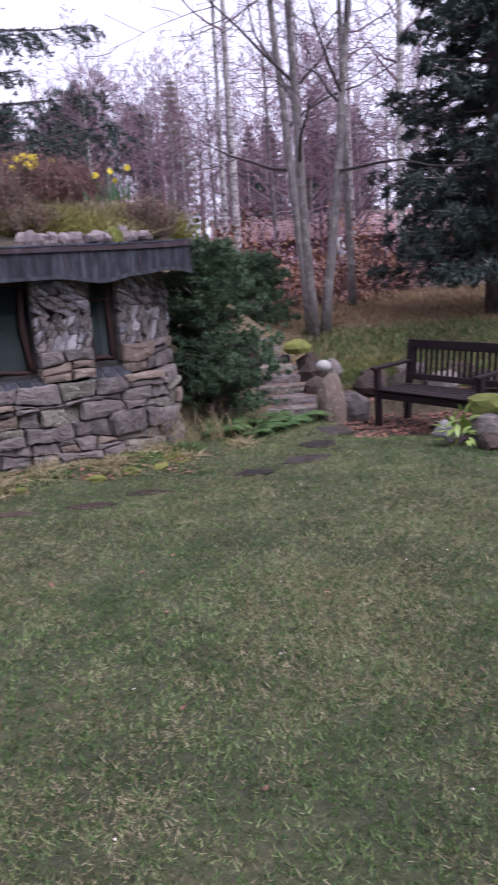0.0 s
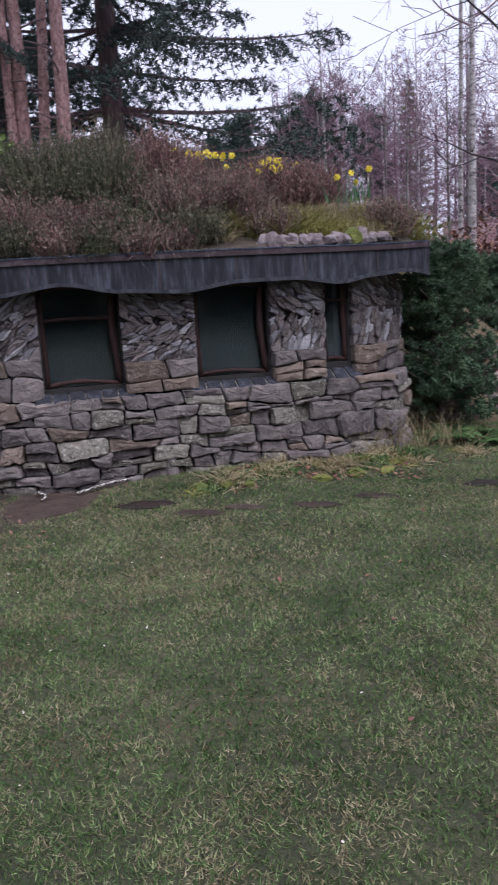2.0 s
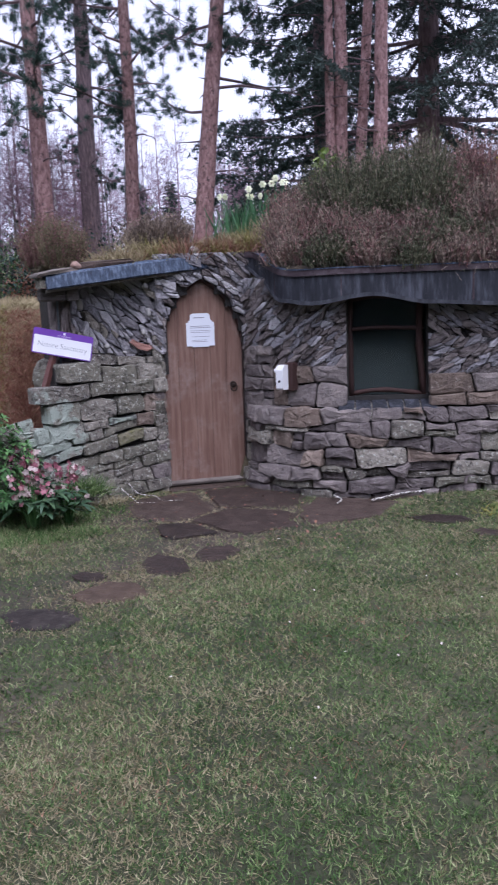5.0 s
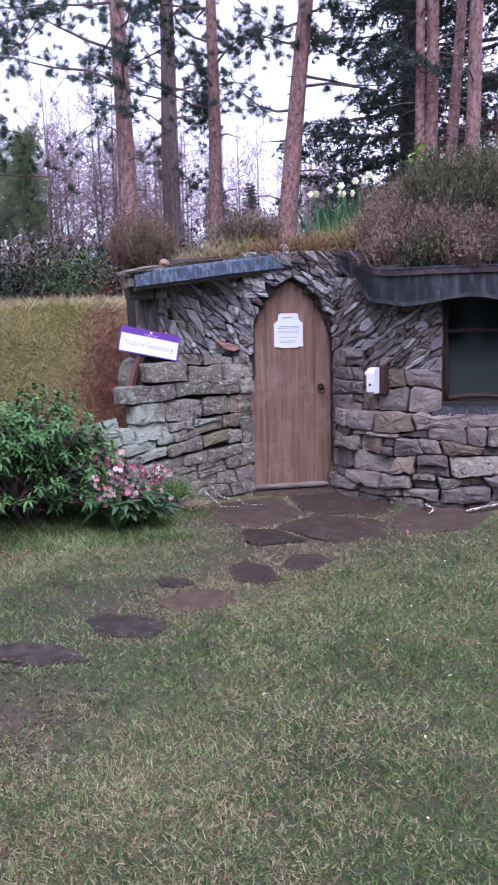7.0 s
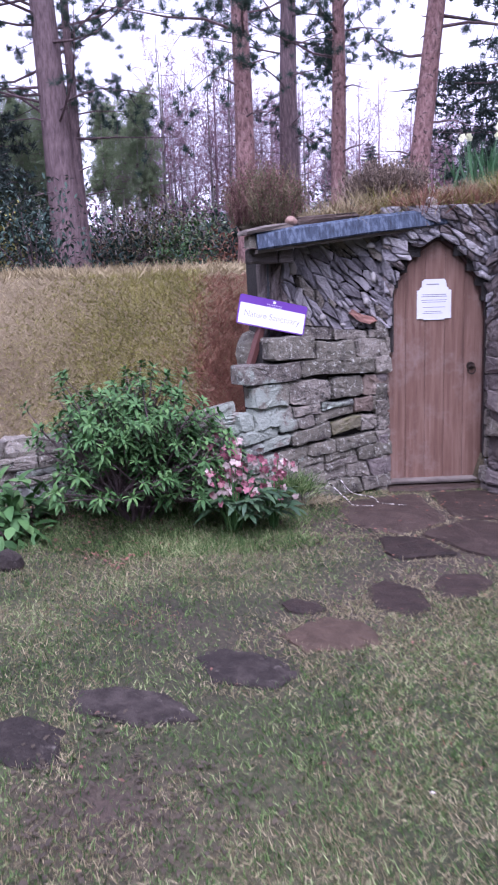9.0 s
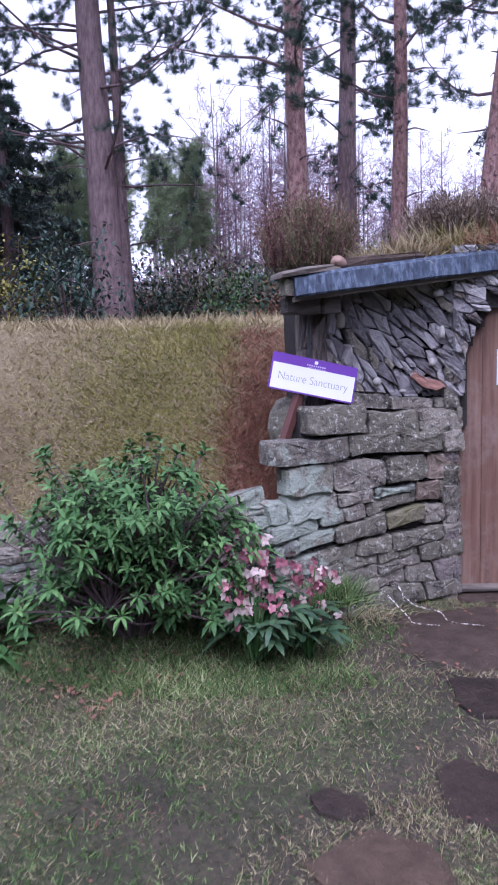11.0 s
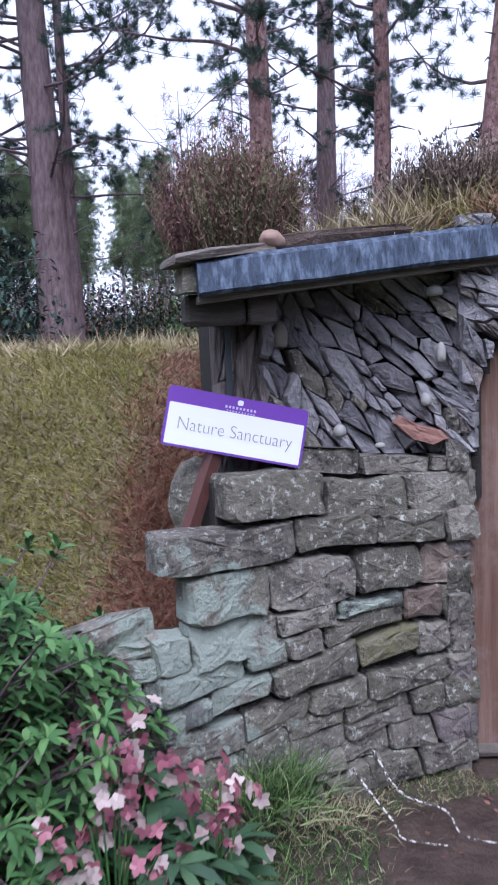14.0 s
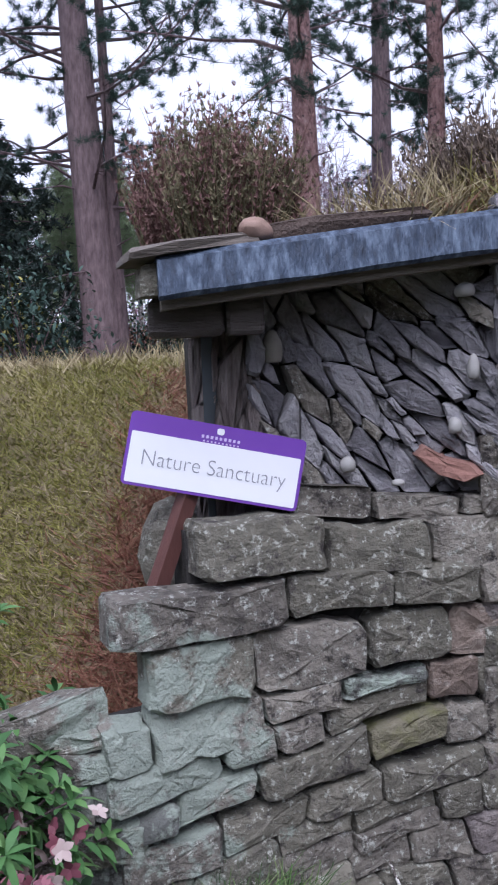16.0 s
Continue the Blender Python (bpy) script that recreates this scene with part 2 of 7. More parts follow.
M_BIRCH = mat("birch_bark", [(0.05, 0.042, 0.04), (0.3, 0.27, 0.26), (0.5, 0.47, 0.46), (0.6, 0.57, 0.56)], 7, bump=0.4, bump_scale=16, stretch=(1, 1, 2.4), vary=0.1, spot=((0.04, 0.034, 0.032), 9, 0.56, 0.6))
M_GREYBARK = mat("grey_alder_bark", [(0.07, 0.06, 0.058), (0.17, 0.15, 0.145), (0.28, 0.26, 0.25)], 8, bump=0.6, bump_scale=24, stretch=(1.6, 1.6, 1), vary=0.2, spot=((0.34, 0.32, 0.29), 10, 0.55, 0.64))
M_TWIG = mat("bare_twig", [(0.13, 0.08, 0.105), (0.24, 0.158, 0.19), (0.35, 0.25, 0.275)], 2, rough=0.9, bump=0, source="island", vary=0.6, spec=0.1)
M_TWIGD = mat("dark_twig", [(0.025, 0.019, 0.02), (0.06, 0.046, 0.046)], 2, rough=0.8, bump=0, source="island", vary=0.6)
M_LITTER = mat("fallen_leaf", [(0.08, 0.035, 0.028), (0.18, 0.08, 0.055), (0.3, 0.16, 0.1)], 5, rough=0.75, bump=0, source="island", vary=0.7)
M_BRICK = mat("red_brick", [(0.12, 0.062, 0.06), (0.22, 0.115, 0.108)], 5, bump=0.4)
M_TILE = mat("red_clay_tile", [(0.12, 0.062, 0.066), (0.25, 0.14, 0.14), (0.36, 0.27, 0.26)], 4, bump=0.4)
M_MOSS = mat("moss", [(0.05, 0.07, 0.015), (0.14, 0.16, 0.03), (0.26, 0.26, 0.06)], 10, bump=0.8, bump_scale=60)
# blue-grey dimness of the panes, painted on the surfaces behind glass and door
M_DIM_BACKING = mat("dim_backing", [(0.075, 0.09, 0.1), (0.105, 0.122, 0.132)], 2, bump=0)
M_GLASS = mat("window_glass", [(0.38, 0.44, 0.44), (0.42, 0.48, 0.48)], 1, rough=0.06, bump=0, trans=1.0)
M_BARKEND = mat("split_bark", [(0.06, 0.049, 0.045), (0.27, 0.222, 0.205), (0.5, 0.435, 0.4)], 7, bump=1.0, bump_scale=20, stretch=(8, 8, 0.55), vary=0.3)
M_BEAM = mat("dark_weathered_beam", [(0.04, 0.033, 0.03), (0.1, 0.083, 0.075), (0.18, 0.155, 0.14)], 6, bump=0.8, bump_scale=14, stretch=(1, 1, 5))


def ground_material():
    m = bpy.data.materials.new("garden_ground")
    m.use_nodes = True
    n, l = m.node_tree.nodes, m.node_tree.links
    geo = n.new("ShaderNodeNewGeometry")
    big = n.new("ShaderNodeTexNoise")
    big.inputs["Scale"].default_value, big.inputs["Detail"].default_value = 0.9, 6
    fine = n.new("ShaderNodeTexNoise")
    fine.inputs["Scale"].default_value, fine.inputs["Detail"].default_value, fine.inputs["Roughness"].default_value = 35, 6, 0.75
    add = n.new("ShaderNodeMix")
    add.inputs[0].default_value = 0.55
    ramp = n.new("ShaderNodeValToRGB")
    e = ramp.color_ramp.elements
    e.new(0.5)
    e[0].position, e[1].position, e[2].position = 0.36, 0.5, 0.64
    e[0].color, e[1].color, e[2].color = (0.01, 0.016, 0.006, 1), (0.026, 0.04, 0.014, 1), (0.09, 0.085, 0.045, 1)
    for t in (big, fine):
        l.new(geo.outputs["Position"], t.inputs["Vector"])
    l.new(big.outputs[0], add.inputs[2])
    l.new(fine.outputs[0], add.inputs[3])
    l.new(add.outputs[0], ramp.inputs[0])
    # dry straw-coloured turf on the banks, by the vertex group baked as an attribute
    at = n.new("ShaderNodeAttribute")
    at.attribute_name = "dry"
    dry = n.new("ShaderNodeValToRGB")
    d = dry.color_ramp.elements
    d.new(0.5)
    d[0].position, d[1].position, d[2].position = 0.36, 0.5, 0.66
    d[0].color, d[1].color, d[2].color = (0.07, 0.045, 0.025, 1), (0.15, 0.115, 0.06, 1), (0.25, 0.2, 0.12, 1)
    l.new(add.outputs[0], dry.inputs[0])
    mx = n.new("ShaderNodeMix")
    mx.data_type = "RGBA"
    l.new(at.outputs["Fac"], mx.inputs[0])
    l.new(ramp.outputs[0], mx.inputs[6])
    l.new(dry.outputs[0], mx.inputs[7])
    so = n.new("ShaderNodeAttribute")
    so.attribute_name = "soil"
    earth = n.new("ShaderNodeValToRGB")
    earth.color_ramp.elements[0].position, earth.color_ramp.elements[1].position = 0.38, 0.66
    earth.color_ramp.elements[0].color, earth.color_ramp.elements[1].color = (0.02, 0.014, 0.011, 1), (0.11, 0.078, 0.058, 1)
    l.new(add.outputs[0], earth.inputs[0])
    ms = n.new("ShaderNodeMix")
    ms.data_type = "RGBA"
    l.new(so.outputs["Fac"], ms.inputs[0])
    l.new(mx.outputs[2], ms.inputs[6])
    l.new(earth.outputs[0], ms.inputs[7])
    b = n["Principled BSDF"]
    l.new(ms.outputs[2], b.inputs["Base Color"])
    b.inputs["Roughness"].default_value = 0.9
    bp = n.new("ShaderNodeBump")
    bp.inputs["Strength"].default_value, bp.inputs["Distance"].default_value = 0.8, 0.03
    l.new(fine.outputs[0], bp.inputs["Height"])
    l.new(bp.outputs[0], b.inputs["Normal"])
    return m


M_GROUND = ground_material()


# ---- mesh kit ----
class Geo:
    """Gathers vertices and faces for one mesh."""

    def __init__(self):
        self.v, self.f, self.m = [], [], []

    def add(self, v, f, m=0):
        o = len(self.v)
        self.v.extend(v)
        self.f.extend([tuple(i + o for i in q) for q in f])
        self.m.extend([m] * len(f))

    def box(self, m4, sx, sy, sz, bevel=0.0, mi=0):
        """A box of full size sx, sy, sz about the pose m4, with chamfered upright and lying edges."""
        b = min(bevel, sx * 0.45, sy * 0.45, sz * 0.45)
        x, y, z = sx / 2, sy / 2, sz / 2
        if b <= 0:
            v = [m4 @ Vector((i * x, j * y, k * z)) for k in (-1, 1) for j in (-1, 1) for i in (-1, 1)]
            self.add(v, [(0, 2, 3, 1), (4, 5, 7, 6), (0, 1, 5, 4), (2, 6, 7, 3), (0, 4, 6, 2), (1, 3, 7, 5)], mi)
            return
        bm = bmesh.new()
        bmesh.ops.create_cube(bm, size=1.0)
        for q in bm.verts:
            q.co = Vector((q.co.x * sx, q.co.y * sy, q.co.z * sz))
        bmesh.ops.bevel(bm, geom=bm.edges[:], offset=b, segments=1, affect="EDGES")
        bm.verts.index_update()
        self.add([m4 @ q.co for q in bm.verts], [tuple(w.index for w in f.verts) for f in bm.faces], mi)
        bm.free()

    def tube(self, pts, radii, sides=8, mi=0, cap=True):
        pts = [Vector([float(c) for c in p]) for p in pts]
        rings, side = [], None
        for i, p in enumerate(pts):
            d = (pts[min(i + 1, len(pts) - 1)] - pts[max(i - 1, 0)]).normalized()
            if side is None:
                side = d.orthogonal().normalized()
            side = (side - d * side.dot(d)).normalized()
            up = d.cross(side)
            rings.append([p + float(radii[i]) * (math.cos(a) * side + math.sin(a) * up) for a in [2 * math.pi * k / sides for k in range(sides)]])
        v = [q for r in rings for q in r]
        f = []
        for i in range(len(pts) - 1):
            for k in range(sides):
                a, b = i * sides + k, i * sides + (k + 1) % sides
                f.append((a, b, b + sides, a + sides))
        if cap:
            f.append(tuple(range(sides))[::-1])
            f.append(tuple(range((len(pts) - 1) * sides, len(pts) * sides)))
        self.add(v, f, mi)

    def mesh(self, name, mats, smooth=False):
        me = bpy.data.meshes.new(name)
        me.from_pydata([tuple(q) for q in self.v], [], self.f)
        for q in mats if isinstance(mats, (list, tuple)) else [mats]:
            me.materials.append(q)
        if any(self.m):
            me.polygons.foreach_set("material_index", self.m)
        if smooth:
            me.polygons.foreach_set("use_smooth", [True] * len(me.polygons))
        me.update()
        return me


def part(name, geo, material, parent=None, label="", smooth=False):
    ob = new(name, geo.mesh(name, material, smooth))
    if parent is not None:
        ob.parent = parent
    if label:
        ob["label"] = label
    return ob


def thing(name, label, category, place=(0, 0, 0), group="", kind=""):
    ob = new(name)
    ob.empty_display_size = 0.1
    ob.location = place
    return tagged(ob, label, category, group, kind)


def tri_mesh(name, tris, material):
    """tris: an array (n, 3, 3) of loose triangles."""
    tris = np.asarray(tris, dtype=np.float32)
    n = len(tris)
    me = bpy.data.meshes.new(name)
    me.vertices.add(n * 3)
    me.vertices.foreach_set("co", tris.ravel())
    me.loops.add(n * 3)
    me.loops.foreach_set("vertex_index", np.arange(n * 3, dtype=np.int32))
    me.polygons.add(n)
    me.polygons.foreach_set("loop_start", np.arange(0, n * 3, 3, dtype=np.int32))
    me.materials.append(material)
    me.update(calc_edges=True)
    return me


def quad_strips(name, rows, material):
    """rows: an array (n, k, 2, 3): n ribbons of k cross lines, each ribbon an island of its own."""
    rows = np.asarray(rows, dtype=np.float32)
    n, k = rows.shape[:2]
    me = bpy.data.meshes.new(name)
    me.vertices.add(n * k * 2)
    me.vertices.foreach_set("co", rows.ravel())
    base = (np.arange(n) * k * 2)[:, None, None] + (np.arange(k - 1) * 2)[None, :, None] + np.array([0, 1, 3, 2])[None, None, :]
    q = n * (k - 1)
    me.loops.add(q * 4)
    me.loops.foreach_set("vertex_index", base.astype(np.int32).ravel())
    me.polygons.add(q)
    me.polygons.foreach_set("loop_start", np.arange(0, q * 4, 4, dtype=np.int32))
    me.materials.append(material)
    me.update(calc_edges=True)
    return me


def unit(a):
    return a / np.maximum(np.linalg.norm(a, axis=-1, keepdims=True), 1e-9)


def blades(name, roots, dirs, length, width, material, rng, bend=0.5, segs=3, droop=0.0):
    """Curved, tapering ribbons from roots along dirs; bend: how far they arch over; droop: how far the tips hang."""
    n = len(roots)
    dirs = unit(dirs)
    length = np.broadcast_to(length, n)[:, None]
    side = unit(np.cross(dirs, rng.normal(size=(n, 3))))
    over = unit(np.cross(side, dirs))
    rows = []
    for i in range(segs):
        t = i / (segs - 1)
        c = roots + dirs * length * t + over * length * bend * t * t * rng.uniform(0.4, 1, (n, 1)) - np.array([0, 0, 1.0]) * length * droop * t * t
        w = np.broadcast_to(width, n)[:, None] * (1 - 0.85 * t ** 1.5) * 0.5
        rows.append(np.stack([c - side * w, c + side * w], 1))
    return quad_strips(name, np.stack(rows, 1), material)


def catmull(pts, n=10):
    p = [Vector(q) for q in pts]
    p = [2 * p[0] - p[1]] + p + [2 * p[-1] - p[-2]]
    out = []
    for i in range(1, len(p) - 2):
        a, b, c, d = p[i - 1:i + 3]
        for k in range(n):
            t = k / n
            out.append(0.5 * (2 * b + (c - a) * t + (2 * a - 5 * b + 4 * c - d) * t * t + (3 * b - a - 3 * c + d) * t ** 3))
    return out + [p[-2]]


def smooth01(x):
    x = np.clip(x, 0, 1)
    return x * x * (3 - 2 * x)


class Curve:
    """A plan line, followed by its length s; outward is to the right of the way along it."""

    def __init__(self, pts, n=10, fade=0.0):
        self.fade = fade
        self.p = np.array([tuple(q)[:2] for q in catmull([(a, b, 0) for a, b in pts], n)])
        self.s = np.concatenate([[0], np.cumsum(np.linalg.norm(np.diff(self.p, axis=0), axis=1))])
        self.length = self.s[-1]

    def at(self, s, z, out=0.0, lean=0.0):
        x, y = np.interp(s, self.s, self.p[:, 0]), np.interp(s, self.s, self.p[:, 1])
        e = 0.08
        tx = np.interp(s + e, self.s, self.p[:, 0]) - np.interp(s - e, self.s, self.p[:, 0])
        ty = np.interp(s + e, self.s, self.p[:, 1]) - np.interp(s - e, self.s, self.p[:, 1])
        q = math.hypot(tx, ty) or 1
        nx, ny = ty / q, -tx / q
        if s < 0 or s > self.length:
            over = s if s < 0 else s - self.length
            x, y = x + over * tx / q, y + over * ty / q
        o = out - lean * z * (1 - self.fade * float(np.clip(s / self.length, 0, 1)) ** 2)
        return Vector((x + nx * o, y + ny * o, z))

    def normal(self, s):
        a, b = self.at(s, 0, 0), self.at(s, 0, 1)
        return (b - a).normalized()


# ---- ground ----
LINE = np.array([(-40, -30), (-14, -4.5), (-9.0, 0.8), (-7.2, 2.6), (-6.5, 3.45), (-6.0, 3.85), (-5.45, 4.2), (-5.24, 4.55), (-5.1, 5.0), (-4.95, 5.45), (-4.45, 6.05), (-3.9, 5.98), (-3.4, 6.0),
                 (-2.25, 6.6), (-1.1, 7.25), (-0.85, 7.5), (-0.6, 8.1), (-0.25, 8.55), (0.2, 8.6), (0.8, 8.6), (1.2, 9.0), (2.5, 8.8), (3.1, 7.6), (4.6, 6.2), (9, 4), (40, -10)], dtype=float)


def signed_distance(x, y):
    """Metres behind (+) or before (-) the line at which the garden begins to rise."""
    best = np.full(x.shape, 1e9)
    sign = np.ones(x.shape)
    for a, b in zip(LINE[:-1], LINE[1:]):
        d = b - a
        t = np.clip(((x - a[0]) * d[0] + (y - a[1]) * d[1]) / (d @ d), 0, 1)
        dx, dy = x - a[0] - t * d[0], y - a[1] - t * d[1]
        r = np.hypot(dx, dy)
        near = r < best
        best = np.where(near, r, best)
        sign = np.where(near, np.sign(d[0] * dy - d[1] * dx + 1e-12), sign)
    return best * sign


ROOM = np.array([(-5.25, 4.75), (-4.5, 6.12), (-3.5, 6.15), (-2.2, 6.75), (-1.0, 7.4), (-1.0, 8.6), (-3.0, 9.0), (-5.0, 8.4), (-6.3, 6.3)])


def in_room(x, y):
    inside = np.ones(x.shape, bool)
    for a, b in zip(ROOM, np.roll(ROOM, -1, 0)):
        inside &= (b[0] - a[0]) * (y - a[1]) - (b[1] - a[1]) * (x - a[0]) >= 0
    return inside


def height(x, y):
    x, y = np.asarray(x, float), np.asarray(y, float)
    d = signed_distance(x, y)
    right = smooth01((x + 1.0) / 1.6)
    z0 = 0.42 * (1 - right)
    rise = (1.2 * (1 - right)) * smooth01(d / 2.3) + right * (0.58 * np.clip(d / 1.7, 0, 1) + 0.25 * smooth01(d / 6))
    bank = np.where(d > 0.02, z0 + rise, 0.0)
    bank = np.where((d > 0) & in_room(x, y), -0.05, bank)
    bank = bank + np.where(d > 9.0, 1.3 * smooth01((d - 9.0) / 28) * (1 - right), 0.0)
    lump = 0.012 * np.sin(x * 2.3 + 1) * np.sin(y * 1.9) + 0.008 * np.sin(x * 5.1 + y * 3.7)
    bench_dip = -0.12 * smooth01((x - 0.7) / 0.5) * smooth01((y - 7.2) / 0.6)
    bed = 0.07 * smooth01((x + 3.0) / 0.6) * smooth01((0.2 - x) / 0.5) * smooth01(1 + (d + 0.1) / 0.9)
    wing = 0.1 * smooth01(1 + d / 0.8) * smooth01((-4.9 - x) / 0.3)
    return np.where(d > 0.02, bank + lump * smooth01(d), lump * 0.6 + bench_dip + bed + wing)


def build_ground():
    def axis(lo, hi, step):
        core = list(np.arange(lo, hi, step))
        g, left, right = step, [], []
        a, b = lo, hi
        while b - hi < 320:
            g *= 1.22
            a, b = a - g, b + g
            left.insert(0, a)
            right.append(b)
        return np.array(left + core + right)

    xs, ys = axis(-9.0, 4.5, 0.09), axis(-1.5, 13.0, 0.09)
    X, Y = np.meshgrid(xs, ys)
    Z = height(X, Y)
    nx, ny = len(xs), len(ys)
    v = np.stack([X, Y, Z], -1).reshape(-1, 3)
    idx = np.arange(nx * ny).reshape(ny, nx)
    f = np.stack([idx[:-1, :-1], idx[:-1, 1:], idx[1:, 1:], idx[1:, :-1]], -1).reshape(-1, 4)
    me = bpy.data.meshes.new("ground")
    me.from_pydata(v.tolist(), [], f.tolist())
    me.materials.append(M_GROUND)
    D = signed_distance(X, Y).ravel()
    at = me.attributes.new("dry", "FLOAT", "POINT")
    at.data.foreach_set("value", np.clip(0.18 + smooth01((D + 0.4) / 0.7) * 0.8, 0, 1).astype(np.float32))
    x, y = X.ravel(), Y.ravel()
    hump = lambda a, b, ra, rb: np.exp(-(((x - a) / ra) ** 2 + ((y - b) / rb) ** 2))
    soil = 1.3 * hump(-4.0, 5.1, 0.9, 0.75) + 1.1 * hump(-4.55, 4.6, 0.35, 0.45) + 0.9 * hump(-3.55, 3.6, 0.35, 1.1) + 1.1 * hump(1.8, 8.4, 0.95, 0.6) + 1.0 * hump(-5.55, 3.45, 0.7, 0.55) + 1.0 * hump(-3.1, 1.85, 0.34, 0.28) + 0.8 * hump(-4.2, 2.9, 0.35, 0.2) + 0.5 * hump(-2.77, 2.58, 0.2, 0.12) + 0.8 * hump(-1.3, 6.75, 0.7, 0.35)
    so = me.attributes.new("soil", "FLOAT", "POINT")
    so.data.foreach_set("value", np.clip(soil * (D < 0.3) + 0.8 * smooth01((D - 6.0) / 6.0), 0, 1).astype(np.float32))
    me.polygons.foreach_set("use_smooth", [True] * len(me.polygons))
    me.update()
    return tagged(new("ground", me), "mown lawn rising to dry grassy banks", "ground", kind="structure")


ground = build_ground()

# ---- wall lines of the turf-roofed sanctuary ----
C_LEFT = Curve([(-5.07, 4.40), (-4.99, 4.75), (-4.93, 5.08), (-4.80, 5.43)], fade=0.8)
C_HIGH = Curve([(-5.25, 4.77), (-5.19, 4.9), (-5.07, 5.12), (-4.9, 5.31), (-4.72, 5.41)])
C_DOOR = Curve([(-4.80, 5.43), (-4.55, 5.715), (-4.30, 6.0)])
C_UP = Curve([(-4.30, 6.0), (-4.0, 5.93), (-3.45, 5.97), (-2.9, 6.27), (-2.25, 6.58), (-1.6, 6.93), (-1.1, 7.22), (-0.85, 7.45), (-0.7, 7.9)])
C_LOW = Curve([(-4.30, 6.0), (-3.97, 5.83), (-3.4, 5.84), (-2.85, 6.13), (-2.25, 6.43), (-1.6, 6.78), (-1.1, 7.07), (-0.72, 7.35), (-0.6, 7.9)])
C_WING = Curve([(-7.1, 2.5), (-6.45, 3.3), (-6.0, 3.75), (-5.5, 4.05), (-5.2, 4.28), (-5.09, 4.45)])
WINDOWS = [(1.0, 1.62, 0.80, 1.6), (2.24, 2.85, 0.80, 1.56), (3.35, 3.57, 0.84, 1.55)]
DOOR_MID, DOOR_HALF, DOOR_SPRING, DOOR_TOP = 0.395, 0.35, 1.2, 1.78


def arch_half(z, grow=0.0):
    """Half the width of the door's opening at height z."""
    if z <= DOOR_SPRING:
        return DOOR_HALF + grow
    t = (z - DOOR_SPRING) / (DOOR_TOP + grow - DOOR_SPRING)
    return (DOOR_HALF + grow) * max(0.0, 1 - t ** 1.9) ** 0.72


def wall_backing(name, curve, z0, z1, lean, holes=(), thick=0.3, label="", back=0.05, step=0.12, slope=0.0):
    """The earth-packed core behind the facing stones, with real openings."""
    ss = sorted(set([0.0, curve.length] + [h for q in holes for h in q[:2]] + list(np.arange(step, curve.length, step))))
    zs = sorted(set([z0, z1] + [h for q in holes for h in q[2:4] if z0 < h < z1]))
    g = Geo()
    for a, b in zip(ss[:-1], ss[1:]):
        for c, d in zip(zs[:-1], zs[1:]):
            sm, zm = (a + b) / 2, (c + d) / 2
            if any(h[0] < sm < h[1] and h[2] < zm < h[3] for h in holes):
                continue
            d2 = [d + slope * a, d + slope * b] if d == z1 else [d, d]
            v = [curve.at(a, c, -back, lean), curve.at(b, c, -back, lean), curve.at(b, d2[1], -back, lean), curve.at(a, d2[0], -back, lean),
                 curve.at(a, c, -back - thick, lean), curve.at(b, c, -back - thick, lean), curve.at(b, d2[1], -back - thick, lean), curve.at(a, d2[0], -back - thick, lean)]
            g.add(v, [(0, 1, 2, 3), (5, 4, 7, 6), (4, 0, 3, 7), (1, 5, 6, 2), (3, 2, 6, 7), (4, 5, 1, 0)])
    ob = part(name, g, M_MORTAR)
    return tagged(ob, label, "wall", kind="structure")


wall_left = wall_backing("wall_west", C_LEFT, -0.1, 1.12, 0.15, [(0.0, 0.21, 0.3, 1.12)], label="dry stone wall of squared blocks beside the door")
wall_high = wall_backing("wall_west_upper", C_HIGH, 1.0, 1.72, 0.06, label="upper wall of slanting slates under the eave", slope=0.12)
wall_up = wall_backing("wall_south", C_UP, -0.1, 1.75, 0.0, WINDOWS, thick=0.25, label="rubble stone wall with slate piers between small windows")
wall_low = wall_backing("wall_plinth", C_LOW, -0.1, 0.70, 0.06, thick=0.06, label="low dry stone plinth of irregular coursed rubble")
wing = wall_backing("wall_wing", C_WING, -0.1, 0.36, 0.1, thick=0.2, label="lichen-covered retaining wall stepping down beside the bank", slope=0.09)


def door_wall():
    g = Geo()
    zs = [-0.1] + list(np.linspace(0.4, DOOR_TOP - 0.02, 14)) + [DOOR_TOP, 1.95]
    for a, b in zip(zs[:-1], zs[1:]):
        h = arch_half((a + b) / 2, 0.0)
        for s0, s1 in ((0.03, DOOR_MID - h), (DOOR_MID + h, C_DOOR.length + 0.04)):
            if s1 - s0 < 0.004:
                continue
            v = [C_DOOR.at(s, z, o) for o in (-0.03, -0.3) for s, z in ((s0, a), (s1, a), (s1, b), (s0, b))]
            g.add(v, [(0, 1, 2, 3), (5, 4, 7, 6), (4, 0, 3, 7), (1, 5, 6, 2), (3, 2, 6, 7), (4, 5, 1, 0)])
    return tagged(part("wall_doorway", g, M_MORTAR), "slate-faced wall round an arched doorway", "wall", kind="structure")


wall_door = door_wall()


# ---- facing stones ----
def broken_outline(poly, rng, step=0.045, rough=0.0035):
    """Adds points along a stone's edges and shifts them a little, as split stone breaks."""
    out = []
    for k, q in enumerate(poly):
        q, e = np.array(q, float), np.array(poly[(k + 1) % len(poly)], float)
        m = max(1, min(4, int(np.linalg.norm(e - q) / step)))
        for i in range(m):
            out.append(q + (e - q) * i / m + (rng.normal(0, rough, 2) if i else 0))
    return np.array(out)


